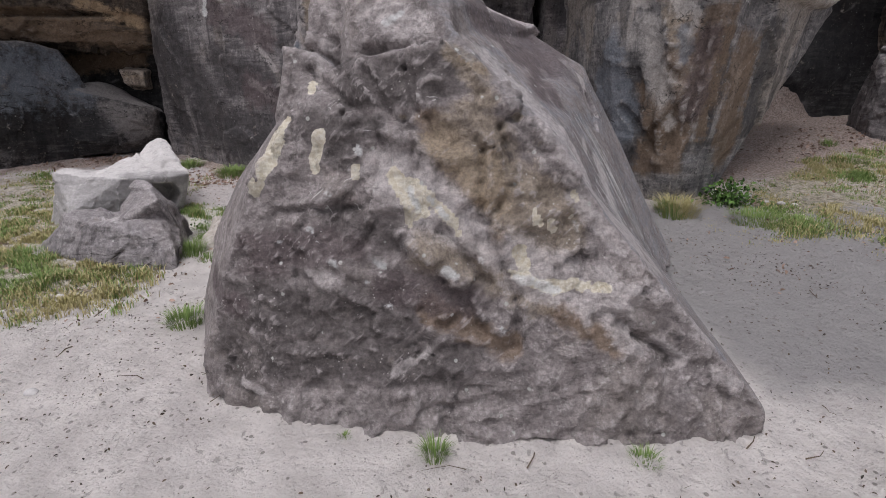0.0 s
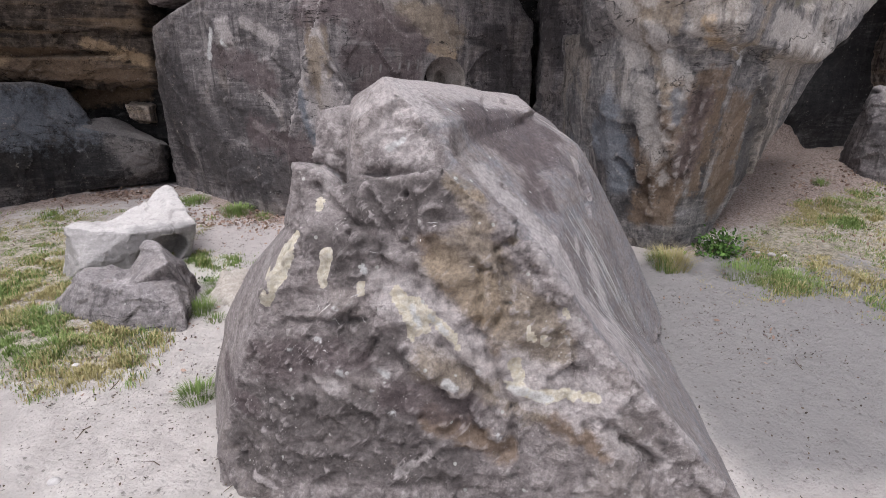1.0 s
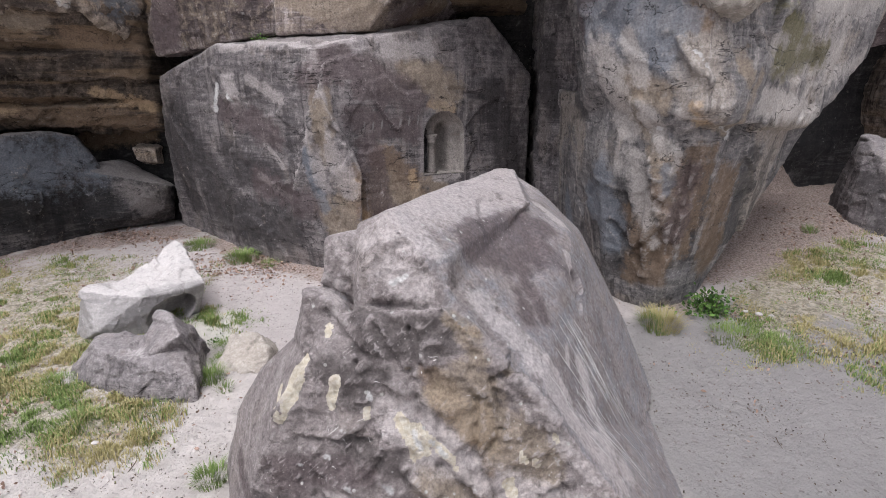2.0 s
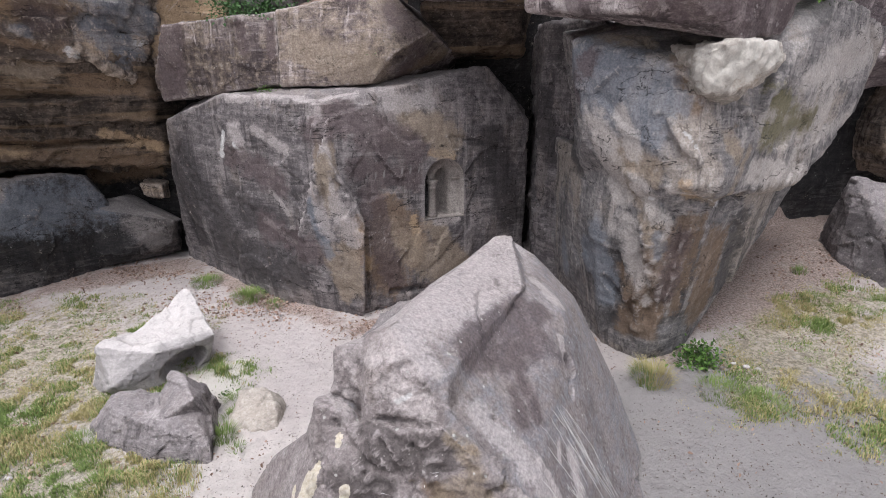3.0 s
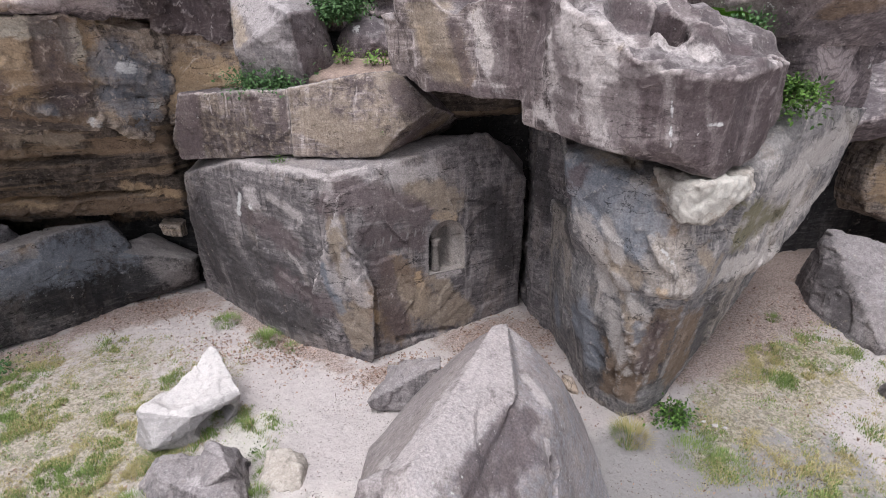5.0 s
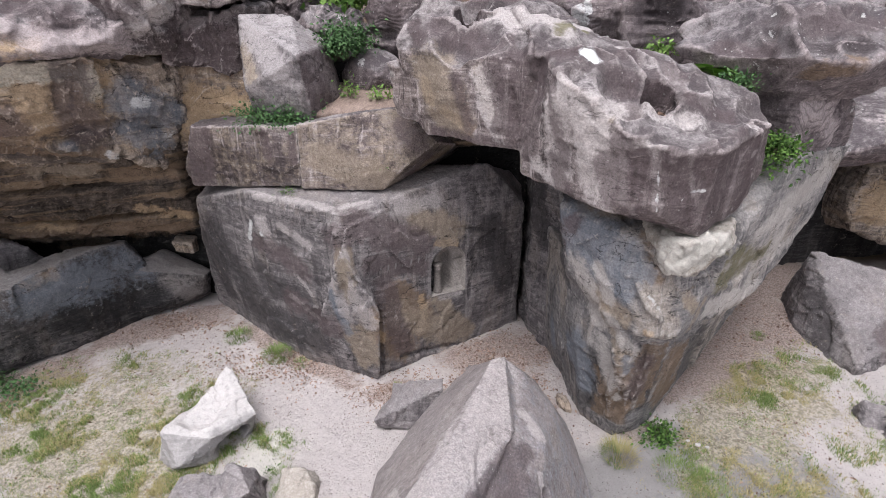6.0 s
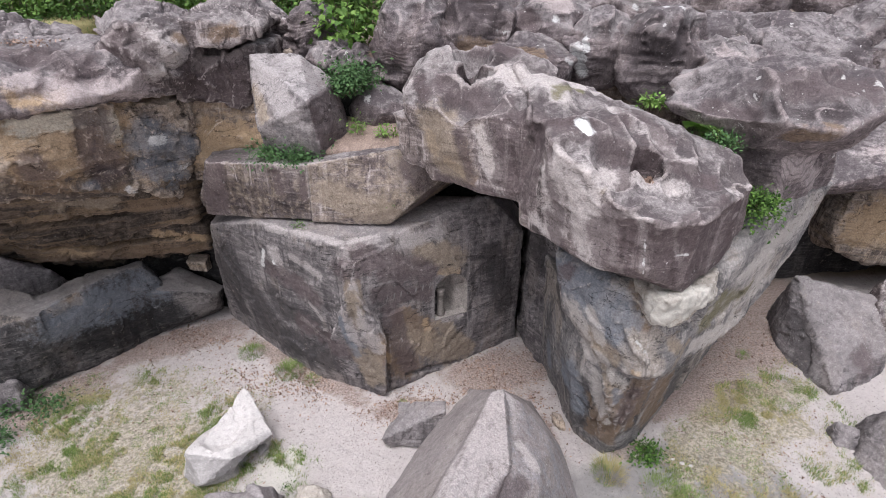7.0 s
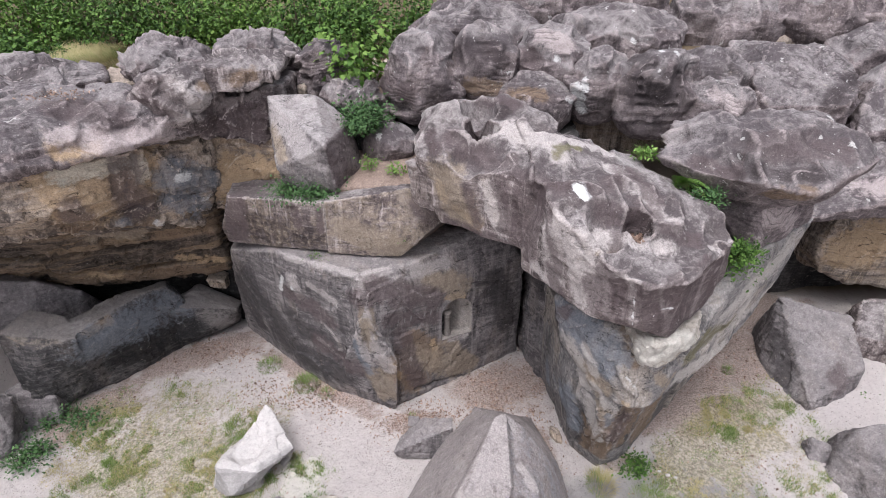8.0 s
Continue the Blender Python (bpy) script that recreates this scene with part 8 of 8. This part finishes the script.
shrub("ground_ivy", (-9.75, 9.0, 0.25), (0.8, 0.4, 0.3), 22, 900, 0.075, LEAF_DARK, "dark ivy creeping at the slab's foot", 409)
shrub("ground_ivy", (-10.1, 7.9, 0.15), (0.6, 0.4, 0.35), 18, 700, 0.08, LEAF_DARK, "dark ivy patch below tall boulder", 410)
shrub("nettle", (4.05, 7.55, 0.2), (0.4, 0.22, 0.55), 16, 700, 0.07, LEAF_BUSH, "green weed growing at the pillar's foot", 411)
shrub("nettle", (10.35, 9.3, 0.55), (0.25, 0.2, 0.35), 9, 260, 0.07, LEAF_BUSH, "green weed between grey boulders", 412)
shrub("ledge_weed", (-3.3, 10.15, 4.36), (0.35, 0.06, 0.12), 10, 160, 0.04, LEAF_BUSH, "tiny weeds along the joint of the slabs", 413)
shrub("ledge_weed", (-1.2, 9.9, 4.95), (0.12, 0.1, 0.2), 6, 70, 0.05, LEAF_BUSH, "tiny weed on the slab's edge", 414)
shrub("ground_weed", (-3.35, 7.05, 0.0), (0.2, 0.15, 0.1), 8, 120, 0.05, LEAF_BUSH, "low weeds beside the white boulder", 415)
for i, (x, y, w, h) in enumerate(((-13.5, 17.5, 1.9, 2.6), (-11.2, 18.2, 2.0, 3.0), (-9.0, 17.8, 1.7, 2.8), (-12.4, 15.6, 1.0, 1.3), (-6.6, 17.6, 1.4, 2.2), (-4.6, 17.0, 1.5, 2.6), (-2.9, 16.8, 1.2, 2.2), (-1.0, 18.4, 1.4, 2.0), (-8.6, 21, 2.4, 3.5), (-14, 21, 2.6, 4), (-4, 21, 2.4, 3.4), (-17, 16, 2.2, 3.5))):
    shrub("bush", (x, y, float(ground_z(np.array([x]), np.array([y]))[0]) - 0.2), (w, 0.8 * w, h), 44, 3400, 0.14, LEAF_BUSH if i % 4 else LEAF_SAPLING, "leafy green bush at the edge of the wood", 420 + i, thick=0.02, loose=0.075 + 0.02 * (i % 3))


def fern(base, fronds, length, label, seed):
    rng = random.Random(seed)
    root = tagged(new("fern", None), label, "fern")
    root.location = base
    for k in range(fronds):
        a = rng.uniform(-2.6, 0.2)
        d = Vector((math.cos(a), math.sin(a), rng.uniform(0.2, 0.7))).normalized()
        long = length * rng.uniform(0.6, 1.1)
        path = [d * (long * t) - Vector((0, 0, 0.5 * long * t * t)) for t in (0, 0.2, 0.4, 0.6, 0.8, 1.0)]
        bm = bmesh.new()
        twig_path(bm, path, 0.006)
        side = d.cross(Vector((0, 0, 1))).normalized()
        for j in range(3, 20):
            t = j / 20
            i = min(4, int(t * 5))
            at = path[i].lerp(path[i + 1], 5 * t - i)
            w = 0.2 * long * math.sin(math.pi * min(1, t + 0.1))
            for s in (-1, 1):
                tip = at + side * (s * w) + d * 0.03 - Vector((0, 0, 0.02))
                q = d * (0.022 * length / 0.6)
                bm.faces.new([bm.verts.new(v) for v in (at - q, at + q, tip + 0.4 * q, tip - 0.4 * q)][::s])
        part("frond", bm, LEAF_FRESH, root)


fern((4.1, 8.75, 6.95), 13, 0.75, "yellow-green fern in the gap between the caps", 440)


# ---- litter, twigs and crumbs ----
def scatter(name, boxes, count, size, material, label, seed, flat=0.6, shape=OVAL):
    r = np.random.default_rng(seed)
    xs, ys = [], []
    for cx, cy, w, d, share in boxes:
        n = int(count * share)
        xs.append(r.normal(cx, w, n))
        ys.append(r.normal(cy, d, n))
    x, y = np.concatenate(xs), np.concatenate(ys)
    p = on_ground(x, y)
    p[:, 2] += 0.02
    me = leaf_mesh(name, p, r.normal(0, 1, (len(x), 3)) * np.array((1, 1, flat * 0.3)), size, shape, seed)
    me.materials.append(material)
    return tagged(new(name, me), label, "litter", kind="stuff")


scatter("fallen_leaves", [(1.2, 9.7, 0.8, 0.6, 0.2), (-3.4, 9.9, 1.2, 0.4, 0.16), (-6.9, 11.3, 1.1, 0.35, 0.14), (-0.9, 8.9, 0.6, 0.3, 0.1), (7.3, 10.6, 0.9, 0.8, 0.07), (-9.0, 9.2, 0.7, 0.5, 0.06), (1.9, 8.0, 0.25, 0.6, 0.08)],
        9000, 0.07, LITTER, "brown fallen leaves gathered along the rocks", 501)
scatter("dry_leaves", [(-5.0, 6.2, 1.6, 1.2, 0.4), (5.5, 7.4, 1.6, 1.2, 0.3), (-6, 9, 1.5, 1, 0.3)], 2600, 0.06, LITTER, "dry leaves scattered over grass and sand", 502)
scatter("dark_crumbs", [(0.5, 2.2, 2.2, 0.7, 0.2), (-2.8, 4.2, 1.0, 1.0, 0.14), (4.0, 5.4, 1.6, 1.2, 0.28), (-2.2, 7.8, 1.2, 1.2, 0.16), (6.5, 7.5, 1.6, 1.4, 0.14), (-6, 8.5, 2, 1.5, 0.08)], 7000, 0.026, CRUMB, "dark bits of bark and leaf on the sand", 503)
rng = random.Random(77)
for k in range(70):
    cx, cy, s = rng.choice(((-2.9, 4.4, 0.8), (0.6, 2.2, 1.4), (4.3, 5.6, 1.3), (-2.4, 7.6, 1.1), (7.0, 9.3, 0.9), (6.0, 7.0, 1.2), (1.3, 9.8, 0.6), (-6, 8.6, 1.6)))
    x, y = rng.gauss(cx, s), rng.gauss(cy, 0.7 * s)
    a, long = rng.uniform(0, 6.283), rng.uniform(0.06, 0.32)
    path = []
    for j in range(4):
        px, py = x + long * (j / 3) * math.cos(a + 0.15 * j), y + long * (j / 3) * math.sin(a + 0.15 * j)
        path.append(Vector((px, py, float(ground_z(np.array([px]), np.array([py]))[0]) + 0.012 + 0.01 * (j % 2))))
    bm = bmesh.new()
    twig_path(bm, path, rng.uniform(0.003, 0.008))
    me = bpy.data.meshes.new("twig")
    bm.to_mesh(me)
    bm.free()
    me.materials.append(BARK)
    tagged(new("twig", me), "thin dry brown twig lying on sand", "twig", "twigs on the ground")
for k, (x, y, s) in enumerate(((-2.96, 3.37, 0.06), (-3.8, 4.93, 0.05), (4.75, 7.35, 0.07), (4.9, 7.3, 0.05), (4.6, 7.45, 0.05), (-5.4, 5.4, 0.05))):
    z = float(ground_z(np.array([x]), np.array([y]))[0])
    rock("pebble", [egg((x, y, z + 0.3 * s), (s, 0.7 * s, 0.5 * s), 600 + k)], ROCK_WHITE, "small white pebble on the sand", voxel=0.012, rounding=1, lumps=(0.01, 0.1), knobs=(0.0, 0.1), chips=(0.004, 0.05), seed=600 + k, category="pebble", group="white pebbles")

r = np.random.default_rng(88)
for cx, cy, cz, w, n in ((2.83, 7.22, 6.5, 0.1, 130), (2.4, 6.8, 6.36, 0.12, 70), (0.42, 9.3, 7.08, 0.11, 110), (-7.9, 10.2, 8.05, 0.3, 120)):
    p = np.stack([r.normal(cx, w, n), r.normal(cy, 0.7 * w, n), np.full(n, cz) + r.uniform(0, 0.06, n)], 1)
    me = leaf_mesh("fallen_leaves", p, r.normal(0, 1, (n, 3)) * np.array((1, 1, 0.2)), 0.06, OVAL, 89)
    me.materials.append(LITTER)
    tagged(new("fallen_leaves", me), "brown leaves gathered in a hollow of the rock", "litter", kind="stuff")
